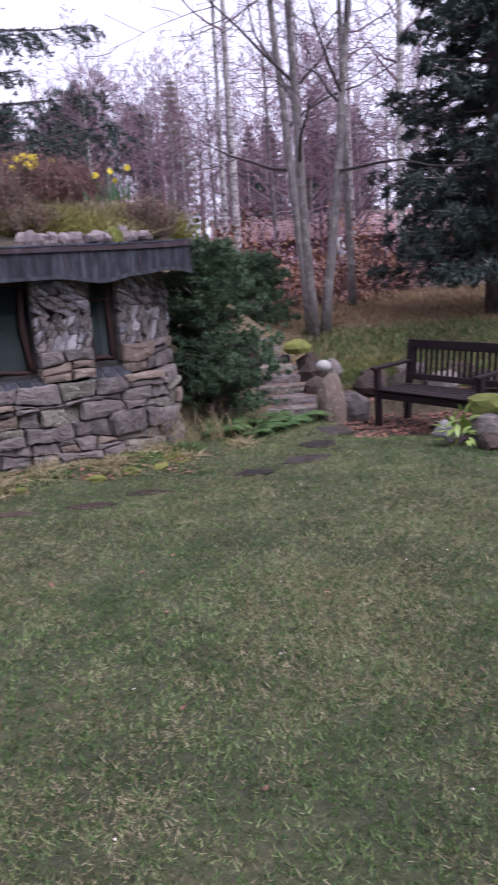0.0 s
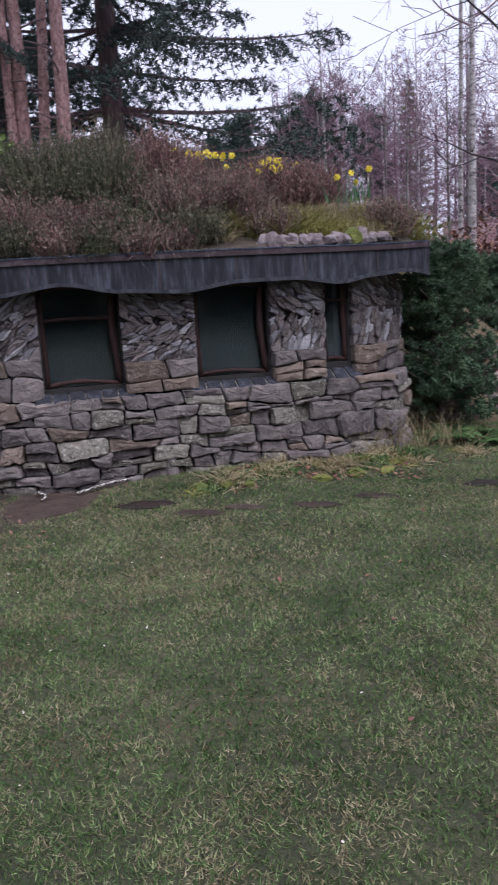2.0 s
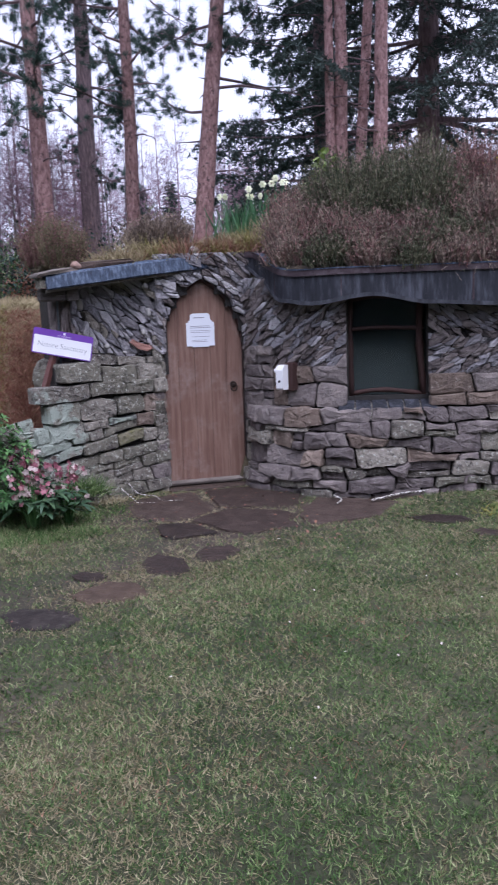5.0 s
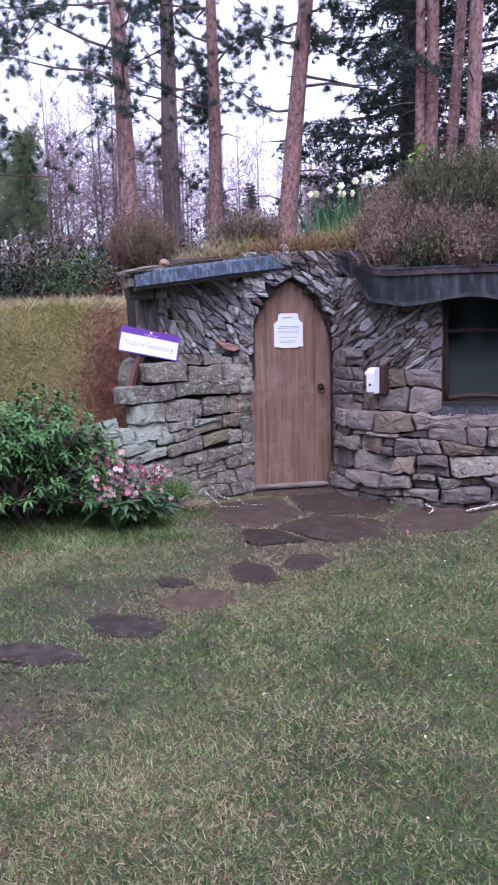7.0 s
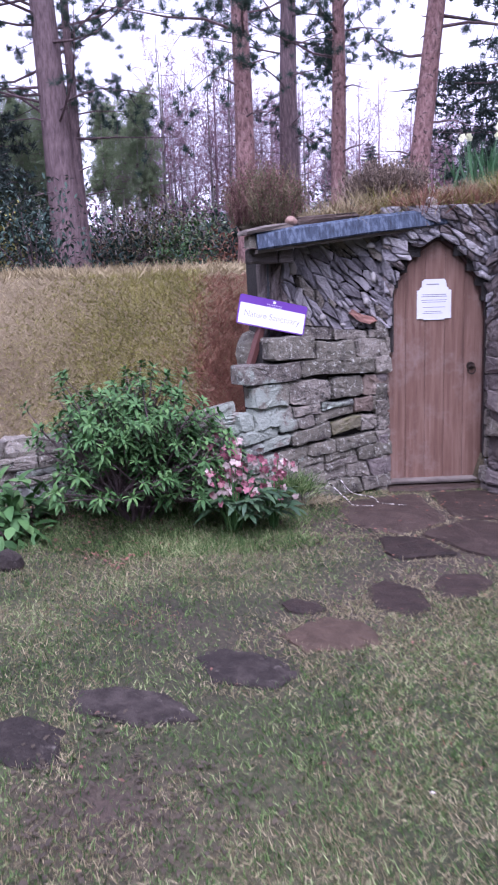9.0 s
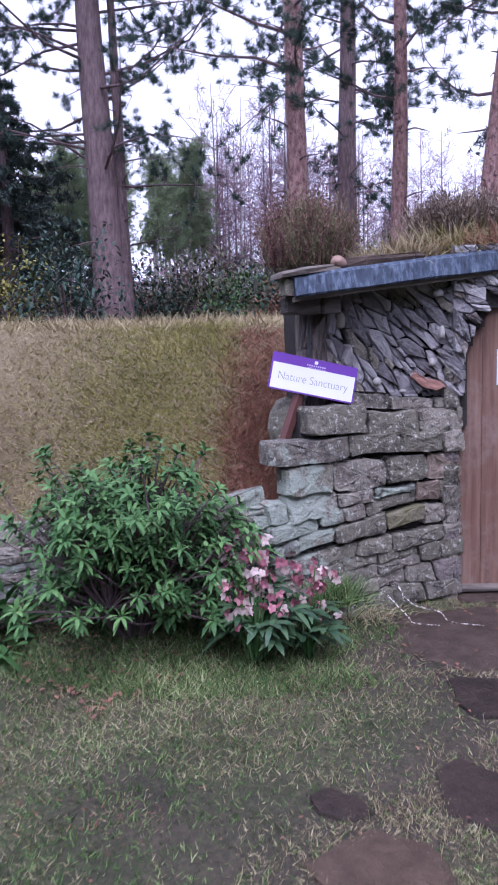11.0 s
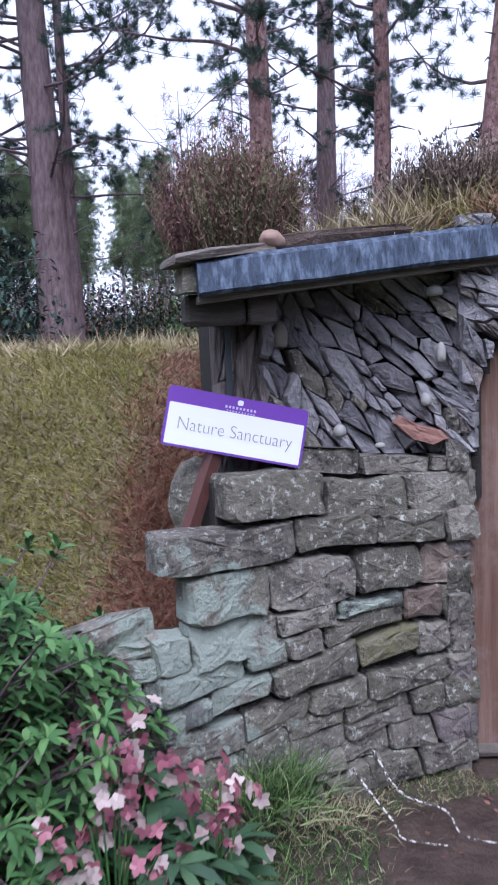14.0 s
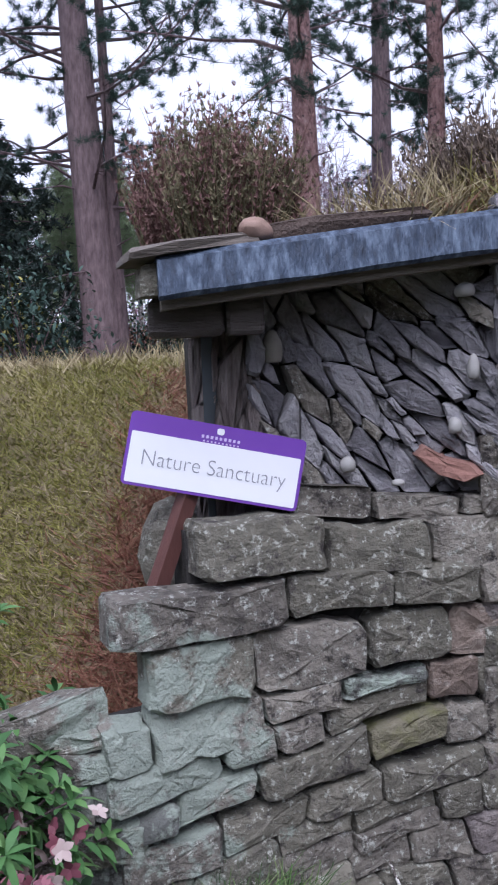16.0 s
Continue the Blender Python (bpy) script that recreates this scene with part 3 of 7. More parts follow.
def stone_mesh(name, curve, poly, depth, rng, lean=0.0, gap=0.0062, dome=0.009, inset=0.1, swing=0.05, rough=0.0):
    """One stone: an outline in (s, z) on a wall line, with a rough, slightly domed face."""
    p = broken_outline(poly, rng, rough=rough) if rough else np.array(poly)
    c = p.mean(0)
    p = c + (p - c) * np.maximum(0.5, 1 - gap / np.maximum(np.linalg.norm(p - c, axis=1, keepdims=True), 0.01))
    n = len(p)
    jit = lambda k: rng.normal(0, k)
    k = 0.8 if rough else 1.0
    back = [curve.at(q[0], q[1], -0.07, lean) for q in p]
    edge = [curve.at(q[0] + jit(0.002), q[1] + jit(0.002), depth * 0.62 + jit(0.003 * k), lean) for q in p]
    tilt = rng.normal(0, swing, 2)
    mid = c + (p - c) * (1 - inset * rng.uniform(0.5, 1.4, (n, 1)))
    front = [curve.at(q[0], q[1], depth + jit(0.003 * k) + float(tilt @ (q - c)), lean) for q in mid]
    core = c + (p - c) * 0.45 + rng.normal(0, 0.004, 2)
    inner = [curve.at(q[0], q[1], depth + dome * 0.7 + jit(0.0035 * k) + float(tilt @ (q - c)), lean) for q in core]
    v = back + edge + front + inner
    f = []
    for r in range(3):
        for i in range(n):
            a, b = r * n + i, r * n + (i + 1) % n
            f.append((a, b, b + n, a + n))
    v.append(sum(inner, Vector((0, 0, 0))) / n + curve.normal(float(c[0])) * jit(0.002))
    f += [(3 * n + i, 3 * n + (i + 1) % n, 4 * n) for i in range(n)]
    g = Geo()
    g.add(v, f)
    return g


def lay(name, curve, polys, parent, rng, materials, depth=(0.0, 0.03), lean=0.0, **kw):
    for poly in polys:
        m = materials[0][int(rng.choice(len(materials[0]), p=materials[1]))]
        part(name, stone_mesh(name, curve, poly, rng.uniform(*depth), rng, lean, **kw), m, parent)


def block(s0, s1, za0, za1, zb0, zb1, rng, rough=0.012):
    """A squarish stone outline: left edge za0..za1, right edge zb0..zb1, with broken corners."""
    w, h = s1 - s0, min(za1 - za0, zb1 - zb0)
    c = lambda: rng.uniform(0.05, 0.2) * min(w, h)
    j = lambda: rng.normal(0, rough)
    lerp = lambda s, a, b: a + (b - a) * (s - s0) / w
    q = []
    for (s, lo, side) in ((s0, 0, 1), (s1, 0, -1), (s1, 1, -1), (s0, 1, 1)):
        e = (za0, zb0) if lo == 0 else (za1, zb1)
        up = 1 if lo == 0 else -1
        a, b = c(), c()
        one = (s, lerp(s, *e) + up * a)
        two = (s + side * b, lerp(s + side * b, *e))
        q += [one, two] if (lo == 0) == (side == 1) else [two, one]
    m = (s0 + s1) / 2
    q.insert(2, (m + j() * 3, lerp(m, za0, zb0) + j() * 0.6))
    q.insert(7, (m + j() * 3, lerp(m, za1, zb1) + j() * 0.6))
    return [(a + j() * 0.4, b + j() * 0.4) for a, b in q]


def course(s0, s1, z0, z1, widths, rng, slope=0.0, rough=0.008):
    """One course of stones; widths in parts of the whole, z0 and z1 at s0, rising by slope."""
    total, s, out = sum(widths), s0, []
    for w in widths:
        e = s + (s1 - s0) * w / total
        d0, d1 = rng.normal(0, rough, 2)
        out.append(block(s, e, z0 + slope * (s - s0) + d0 * 0.5, z1 + slope * (s - s0) + d1 * 0.5, z0 + slope * (e - s0) + d0 * 0.5, z1 + slope * (e - s0) - d1 * 0.5, rng, rough))
        s = e
    return out


def masonry(s0, s1, z0, z1, hmin, hmax, wmin, wmax, rng, slope=0.0, split=0.2, wave=0.014):
    """Random coursed rubble: uneven beds that the stones share, slanting joints, some stones split into two thin ones."""
    zs = [z0]
    while zs[-1] < z1 - hmin * 0.8:
        zs.append(zs[-1] + rng.uniform(hmin, hmax))
    scale = (z1 - z0) / (zs[-1] - z0)
    beds = []
    for i, z in enumerate(zs):
        a, ph = (wave if 0 < i < len(zs) - 1 else 0.0), rng.uniform(0, 6, 3)
        beds.append(lambda s, z=z0 + (z - z0) * scale, a=a, ph=ph: z + slope * (s - s0) + a * (math.sin(2.3 * s + ph[0]) + 0.8 * math.sin(5.1 * s + ph[1]) + 0.5 * math.sin(11.0 * s + ph[2])))
    out = []
    for lo, hi in zip(beds[:-1], beds[1:]):
        s, sl = s0, 0.0
        while s < s1 - 0.01:
            h = hi(s) - lo(s)
            e = s + rng.uniform(wmin, wmax) * (0.6 if rng.random() < 0.25 else 1)
            er = rng.normal(0, 0.22) * h
            if s1 - e < wmin * 0.6:
                e, er = s1, 0.0
            bands = [(0.0, 1.0)]
            if rng.random() < split and h > 0.08:
                m = rng.uniform(0.38, 0.62)
                bands = [(0.0, m), (m, 1.0)]
            for u0, u1 in bands:
                left = lambda u: s + sl * (u - 0.5)
                right = lambda u: e + er * (u - 0.5)
                z = lambda q, u: lo(q) + (hi(q) - lo(q)) * u
                du = u1 - u0
                c = [rng.uniform(0.04, 0.17) for _ in range(8)]
                w = (e - s)
                k = min(1.0, h * du / max(w, 0.01))
                q = [(left(u0) + c[0] * w * k, u0), (left(u0) + w * 0.5 + rng.normal(0, 0.08) * w, u0 + rng.normal(0, 0.03)), (right(u0) - c[1] * w * k, u0), (right(u0 + du * c[2]), u0 + du * c[2]), (right(u1 - du * c[3]), u1 - du * c[3]), (right(u1) - c[4] * w * k, u1),
                     (left(u1) + w * 0.5 + rng.normal(0, 0.08) * w, u1 + rng.normal(0, 0.03)), (left(u1) + c[5] * w * k, u1), (left(u1 - du * c[6]), u1 - du * c[6]), (left(u0 + du * c[7]), u0 + du * c[7])]
                out.append([(a, z(a, b)) for a, b in q])
            s, sl = e, er
    return out


def clip_half(poly, n, d):
    """Keeps the part of a convex outline where n . p <= d."""
    out = []
    for i, p in enumerate(poly):
        q = poly[(i + 1) % len(poly)]
        a, b = p @ n - d, q @ n - d
        if a <= 0:
            out.append(p)
        if a * b < 0:
            out.append(p + (q - p) * a / (a - b))
    return out


def slates(zone, angle, length, thick, rng, top=None, keep=None, cuts=()):
    """Close-fitting slanting slates: cells of a stretched Voronoi pattern inside the zone (s0, s1, z0, z1)."""
    s0, s1, z0, z1 = zone

    def frame_of(p):
        a = radians(angle(p[0], p[1]) if callable(angle) else angle)
        return np.array([[math.cos(a) / length, math.sin(a) / length], [-math.sin(a) / thick, math.cos(a) / thick]])

    n = int((s1 - s0) * (z1 - z0) / (length * thick) * 1.2)
    pts = np.stack([rng.uniform(s0, s1, n), rng.uniform(z0, z1, n)], 1)
    size = rng.uniform(-0.16, 0.16, n)
    cells = []
    for turn in range(2):
        cells = []
        for i, p in enumerate(pts):
            A = frame_of(p)
            q = (pts - p) @ A.T
            r = np.linalg.norm(q, axis=1)
            poly = [np.array(c) for c in ((s0, z0), (s1, z0), (s1, z1), (s0, z1))]
            G = A.T @ A
            for k in np.argsort(r)[1:16]:
                d = pts[k] - p
                poly = clip_half(poly, G @ d, (G @ d) @ (p + d * (0.5 + size[i] - size[k])))
                if len(poly) < 3:
                    break
            cells.append(poly)
        if turn == 0:
            pts = np.array([np.mean(c, 0) if len(c) > 2 else p for c, p in zip(cells, pts)])
            left = rng.random(len(pts)) > 0.25
            pts, size = pts[left], size[left]
    out = []
    for poly in cells:
        for nrm, d in cuts:
            poly = clip_half(poly, np.array(nrm), d)
        if top is not None and len(poly) > 2:
            poly = clip_half(poly, np.array([-top[1], 1.0]), top[0])
        if len(poly) < 3:
            continue
        c = np.mean(poly, 0)
        if keep and not keep(c[0], c[1]):
            continue
        x, y = np.array(poly).T
        if 0.5 * abs(np.dot(x, np.roll(y, -1)) - np.dot(y, np.roll(x, -1))) < 0.0007:
            continue
        fine = []
        for k, p in enumerate(poly):
            a, b = poly[k - 1], poly[(k + 1) % len(poly)]
            fine += [p + (a - p) * rng.uniform(0.02, 0.16), p + (b - p) * rng.uniform(0.02, 0.16)]
        out.append([c + (p - c) * rng.uniform(0.97, 1.01) for p in fine])
    return out


rs = np.random.default_rng(7)
GREY = ([M_STONE, M_STONE_OLIVE, M_PLINTH], [0.55, 0.29, 0.16])
# west wall: level blocks on top, beds that rise towards the door below
WEST = ([M_STONE, M_STONE_OLIVE, M_SAND, M_PLINTH], [0.6, 0.36, 0.0, 0.04])
CRUSTED = ([M_STONE_PALE, M_STONE], [0.3, 0.7])


def west(s0, s1, z0, h, slope, widths, materials=WEST, depth=(0.0, 0.035)):
    lay("stone", C_LEFT, course(s0, s1, z0, z0 + h, widths, rs, slope, 0.01), wall_left, rs, materials, depth, 0.15, gap=0.0035, rough=0.004, inset=0.09, swing=0.06, dome=0.006)


west(0.52, 0.745, 1.132, 0.1, -0.12, (1,), depth=(-0.03, -0.025))
west(0.745, 1.14, 1.108, 0.062, 0.0, (2.4, 1.6))
west(0.21, 0.592, 0.995, 0.165, -0.05, (1,), ([M_STONE_OLIVE], [1.0]), (0.045, 0.055))
west(0.597, 1.14, 0.958, 0.145, 0.02, (2.8, 2.5), depth=(0.03, 0.05))
west(-0.04, 1.14, 0.862, 0.118, 0.0, (5.0, 3.0, 2.4, 1.3), depth=(0.04, 0.06))
west(0.05, 0.685, 0.69, 0.158, -0.01, (3.0, 3.3), depth=(0.02, 0.045))
west(0.69, 1.14, 0.695, 0.152, 0.02, (2.3, 2.1), ([M_SAND, M_STONE_OLIVE], [0.4, 0.6]))
west(-0.06, 0.365, 0.548, 0.118, 0.07, (1.1, 3.1), CRUSTED, (0.02, 0.05))
west(0.37, 0.6, 0.607, 0.074, 0.02, (1,), depth=(0.02, 0.04))
west(0.61, 0.85, 0.625, 0.05, 0.12, (1,), ([M_STONE_PALE], [1.0]), (0.03, 0.05))
west(0.55, 0.85, 0.528, 0.08, 0.19, (1,), ([M_STONE_OLIVE], [1.0]), (0.02, 0.04))
west(0.855, 1.14, 0.575, 0.115, 0.05, (1.2, 1), ([M_SAND, M_STONE_OLIVE], [0.4, 0.6]))
west(-0.07, 0.235, 0.452, 0.09, 0.16, (1,), CRUSTED, (0.03, 0.05))
west(0.235, 0.53, 0.507, 0.085, 0.06, (1.1, 1), depth=(0.02, 0.045))
west(0.335, 0.67, 0.402, 0.108, 0.09, (1,), ([M_STONE_OLIVE], [1.0]), (0.03, 0.05))
west(0.675, 0.9, 0.437, 0.09, 0.24, (1,), ([M_MOSSED], [1.0]), (0.03, 0.05))
west(0.9, 1.14, 0.462, 0.105, 0.03, (1.2, 1))
west(-0.06, 0.325, 0.362, 0.078, 0.17, (1.5, 2), CRUSTED, (0.0, 0.04))
lay("stone", C_LEFT, masonry(-0.05, 1.14, -0.06, 0.36, 0.07, 0.1, 0.16, 0.34, rs, 0.08, 0.12), wall_left, rs, ([M_PLINTH, M_STONE, M_STONE_OLIVE], [0.1, 0.4, 0.5]), (0.0, 0.045), 0.15, gap=0.004, rough=0.004, inset=0.09, swing=0.06, dome=0.006)
lay("slate", C_HIGH, slates((0.12, C_HIGH.length, 1.17, 1.98), lambda s, z: -66 + 28 * min(1, max(0, (s - 0.2) / 0.65)) + 18 * max(0, (z - 1.5)), 0.135, 0.045, rs, top=(1.81, 0.14)), wall_high, rs, ([M_SLATE, M_STONE], [0.85, 0.15]), (0.0, 0.05), 0.06, dome=0.007, inset=0.13, gap=0.0028, swing=0.2, rough=0.003)
lay("slate", C_HIGH, [[(0.575, 1.285), (0.6, 1.31), (0.66, 1.275), (0.735, 1.255), (0.76, 1.225), (0.72, 1.205), (0.64, 1.225)]], wall_high, rs, ([M_REDSTONE], [1.0]), (0.075, 0.08), 0.06, dome=0.004, gap=0.0)
# squared end of the wall: split bark-like stone in the shade of the eave
lay("bark_slab", C_HIGH, slates((-0.03, 0.16, 1.02, 1.78), 80, 0.22, 0.034, rs), wall_high, rs, ([M_BARKEND], [1.0]), (0.0, 0.03), 0.06, gap=0.001, swing=0.12)
# round the arch
def fit_arch(polys):
    """Trims slate outlines so that they end at the arch's curve."""
    out = []
    for poly in polys:
        q = []
        for s, z in poly:
            for _ in range(40):
                if abs(s - DOOR_MID) >= arch_half(z, 0.004) or z >= DOOR_TOP + 0.004:
                    break
                w = np.array([s - DOOR_MID, max(0.0, z - DOOR_SPRING) * 0.8 + 0.02])
                w /= np.linalg.norm(w)
                s, z = s + w[0] * 0.006, z + w[1] * 0.006
            q.append((s, z))
        out.append(q)
    return out


arch_keep = lambda s, z: abs(s - DOOR_MID) > arch_half(z, 0.012) or z > DOOR_TOP + 0.01
lay("slate", C_DOOR, fit_arch(slates((0.0, 0.40, 1.24, 2.0), lambda s, z: -25 - 30 * (z < 1.6), 0.1, 0.034, rs, keep=arch_keep)), wall_door, rs, ([M_SLATE, M_PLINTH], [0.7, 0.3]), (0.0, 0.035), 0.0, dome=0.004, gap=0.0028, inset=0.09, swing=0.12)
# more dark stone right of the arch puts the shade there into the mix
lay("slate", C_DOOR, fit_arch(slates((0.40, 0.82, 1.24, 2.0), lambda s, z: -38 - 20 * (z < 1.5), 0.1, 0.036, rs, keep=arch_keep)), wall_door, rs, ([M_SLATE, M_PLINTH], [0.4, 0.6]), (0.0, 0.035), 0.0, dome=0.004, gap=0.0028, inset=0.09, swing=0.12)
# jamb stones on both sides of the door
for s0, s1 in ((-0.05, 0.042), (0.748, 0.80)):
    z = -0.05
    while z < 1.24:
        h = rs.uniform(0.08, 0.16)
        lay("jamb_stone", C_DOOR, course(s0, s1, z, z + h, (1,), rs, 0.0, 0.004), wall_door, rs, GREY, (-0.005, 0.015))
        z += h
# plinth of the window side
PLINTH = ([M_PLINTH, M_STONE_OLIVE, M_SAND, M_STONE], [0.68, 0.07, 0.09, 0.16])
for s0, s1 in ((0.02, 4.5),):
    lay("stone", C_LOW, masonry(s0, s1, -0.05, 0.72, 0.08, 0.15, 0.15, 0.42, rs, 0.0, 0.26, 0.024), wall_low, rs, PLINTH, (0.0, 0.08), 0.06, gap=0.007, dome=0.011, swing=0.1, rough=0.006, inset=0.11)
# upper wall beside the door, sandstone seats of the piers, slanting slates above
lay("stone", C_UP, masonry(0.0, 0.34, 0.68, 1.22, 0.1, 0.17, 0.14, 0.26, rs), wall_up, rs, PLINTH, (0.01, 0.04))
lay("stone", C_UP, masonry(0.34, 0.99, 0.72, 1.06, 0.14, 0.2, 0.22, 0.4, rs, 0.0, 0.15, 0.022), wall_up, rs, ([M_SAND, M_PLINTH], [0.7, 0.3]), (0.01, 0.04))
lay("slate", C_UP, slates((0.0, 0.99, 1.04, 1.78), lambda s, z: 38, 0.1, 0.036, rs, keep=lambda s, z: not (s < 0.33 and z < 1.2)), wall_up, rs, ([M_SLATE, M_PLINTH], [0.4, 0.6]), (0.0, 0.035), dome=0.004, gap=0.0028, inset=0.09, swing=0.12)
for s0, s1, ang in ((1.63, 2.23, 28), (2.86, 3.34, 62), (3.59, 4.35, 70)):
    lay("sandstone_block", C_UP, masonry(s0, s1, 0.72, 0.98, 0.1, 0.17, 0.2, 0.38, rs, 0.0, 0.1, 0.022), wall_up, rs, ([M_SAND, M_PLINTH], [0.65, 0.35]), (0.02, 0.07), gap=0.008)
    lay("slate", C_UP, slates((s0, s1, 0.97, 1.78), (lambda s, z, a=ang, m=(s0 + s1) / 2: (-30 if z > 1.28 else a) + 40 * (s - m)), 0.095, 0.033, rs), wall_up, rs, ([M_SLATE, M_PLINTH], [0.35, 0.65]), (0.0, 0.04), dome=0.004, gap=0.0028, inset=0.09, swing=0.12)
# wing wall
lay("stone", C_WING, masonry(0.0, C_WING.length - 0.02, -0.06, 0.4, 0.08, 0.12, 0.18, 0.38, rs, 0.095, 0.15), wing, rs, ([M_STONE_PALE, M_STONE, M_STONE_OLIVE], [0.22, 0.58, 0.2]), (0.0, 0.05), 0.1, gap=0.004, rough=0.004, inset=0.09, swing=0.06, dome=0.006)


# ---- sills, windows ----
def sill(s0, s1, z0, z1, n):
    """Slate tiles sloping from the window down to the plinth's edge, bedded on mortar."""
    g = Geo()
    ob = None
    base = Geo()
    steps = 8
    for k in range(steps):
        a, b = s0 - 0.08 + (s1 - s0 + 0.16) * k / steps, s0 - 0.08 + (s1 - s0 + 0.16) * (k + 1) / steps
        v = [C_UP.at(a, z0 - 0.035, 0.10), C_UP.at(b, z0 - 0.035, 0.10), C_UP.at(b, z1 - 0.012, -0.14), C_UP.at(a, z1 - 0.012, -0.14),
             C_UP.at(a, z0 - 0.1, 0.10), C_UP.at(b, z0 - 0.1, 0.10), C_UP.at(b, z1 - 0.1, -0.14), C_UP.at(a, z1 - 0.1, -0.14)]
        base.add(v, [(0, 1, 2, 3), (5, 4, 7, 6), (4, 5, 1, 0), (2, 6, 7, 3)])
    ob = part("window_sill", base, M_STONE)
    tagged(ob, "sloping window sill of dark slate tiles", "sill", kind="structure")
    for k in range(n):
        a, b = s0 - 0.07 + (s1 - s0 + 0.14) * k / n + 0.006, s0 - 0.07 + (s1 - s0 + 0.14) * (k + 1) / n - 0.006
        sk = 0.03 * (k - n / 2) / n
        g = Geo()
        v = [C_UP.at(a + sk, z0 - 0.02, 0.105), C_UP.at(b + sk, z0 - 0.02, 0.105), C_UP.at(b, z1, -0.14), C_UP.at(a, z1, -0.14),
             C_UP.at(a + sk, z0 - 0.04, 0.105), C_UP.at(b + sk, z0 - 0.04, 0.105), C_UP.at(b, z1 - 0.02, -0.14), C_UP.at(a, z1 - 0.02, -0.14)]
        g.add(v, [(0, 1, 2, 3), (4, 5, 1, 0), (4, 0, 3, 7), (1, 5, 6, 2), (5, 4, 7, 6)])
        part("sill_tile", g, M_FASCIA, ob)


def window(k, s0, s1, z0, z1, bar):
    w = thing("window_%d" % (k + 1), "small dark window in a crooked brown wooden frame", "window", kind="structure")
    rng = np.random.default_rng(30 + k)
    o = -0.11

    def stick(a, b, r, name, bulge=0.0):
        g = Geo()
        pts = []
        for i in range(7):
            t = i / 6
            s, z = a[0] + (b[0] - a[0]) * t, a[1] + (b[1] - a[1]) * t
            wob = bulge * math.sin(math.pi * t) + 0.006 * math.sin(5 * t + k)
            pts.append(C_UP.at(s + (wob if abs(a[0] - b[0]) < 0.1 else 0), z + (wob if abs(a[0] - b[0]) >= 0.1 else 0), o + 0.02))
        g.tube(pts, [r * (1 + 0.15 * math.sin(9 * i)) for i in range(7)], 6)
        part(name, g, M_FRAME, w, smooth=True)

    stick((s0 + 0.02, z0 - 0.02), (s0 + 0.025, z1), 0.026, "frame_post", -0.012)
    stick((s1 - 0.01, z0 - 0.02), (s1 - 0.03, z1), 0.03, "frame_post", -0.035 if s1 - s0 > 0.4 else 0.01)
    stick((s0, z0 + 0.012), (s1, z0 + 0.005), 0.02, "frame_rail", 0.03)
    stick((s0, z1 - 0.02), (s1, z1 - 0.02), 0.03, "frame_rail", 0.02)
    if bar:
        stick((s0 + 0.02, bar), (s1 - 0.02, bar + 0.005), 0.016, "glazing_bar", 0.004)
    cols = 4
    for lo, hi in (((z0, bar), (bar, z1)) if bar else ((z0, z1),)):
        g = Geo()
        for i in range(cols):
            a, b = s0 + (s1 - s0) * i / cols, s0 + (s1 - s0) * (i + 1) / cols
            v = [C_UP.at(s, z, p) for p in (o, o - 0.006) for s, z in ((a, lo), (b, lo), (b, hi), (a, hi))]
            g.add(v, [(0, 1, 2, 3), (7, 6, 5, 4)])
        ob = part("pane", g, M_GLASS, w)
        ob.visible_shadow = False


for k, (q, bar, n) in enumerate(zip(WINDOWS, (1.335, None, 1.36), (6, 6, 3))):
    window(k, *q, bar)
    sill(q[0], q[1], 0.73, q[2], n)


# ---- added shell of the room, dimness painted into its colour ----
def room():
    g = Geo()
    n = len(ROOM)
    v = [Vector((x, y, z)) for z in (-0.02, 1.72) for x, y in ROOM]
    # sides 2 and 3, added right behind the panes, carry their dim tone
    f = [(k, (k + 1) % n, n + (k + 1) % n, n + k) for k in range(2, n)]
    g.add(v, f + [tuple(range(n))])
    return tagged(part("interior_wall", g, M_DIM_BACKING), "dark blue-grey shell added behind the windows, dimness in its colour", "wall", kind="structure")


room()

# ---- roof: turf over a slate and timber edge ----
EAVE = [(-5.15, 4.565, 1.828), (-4.94, 5.0, 1.885), (-4.70, 5.45, 1.94), (-4.42, 5.93, 1.985), (-4.2, 6.02, 1.97), (-3.95, 5.86, 1.86), (-3.72, 5.78, 1.80), (-3.3, 5.86, 1.80), (-2.82, 6.11, 1.80), (-2.2, 6.42, 1.80), (-1.55, 6.78, 1.795), (-1.05, 7.06, 1.79),
        (-0.62, 7.32, 1.79), (-0.42, 7.6, 1.8), (-0.45, 8.1, 1.8)]
roof_line = catmull(EAVE, 6)
ROOF_BACK = Vector((-0.55, 0.83, 0)).normalized()


def roof_z(base, d, x):
    left = float(smooth01((-4.1 - x) / 0.7))
    crown = 0.42 * (1 - left) + 0.12 * left
    return base + 0.02 + crown * float(smooth01(d / 1.3)) + 0.03 * math.sin(3 * x + 2 * d)


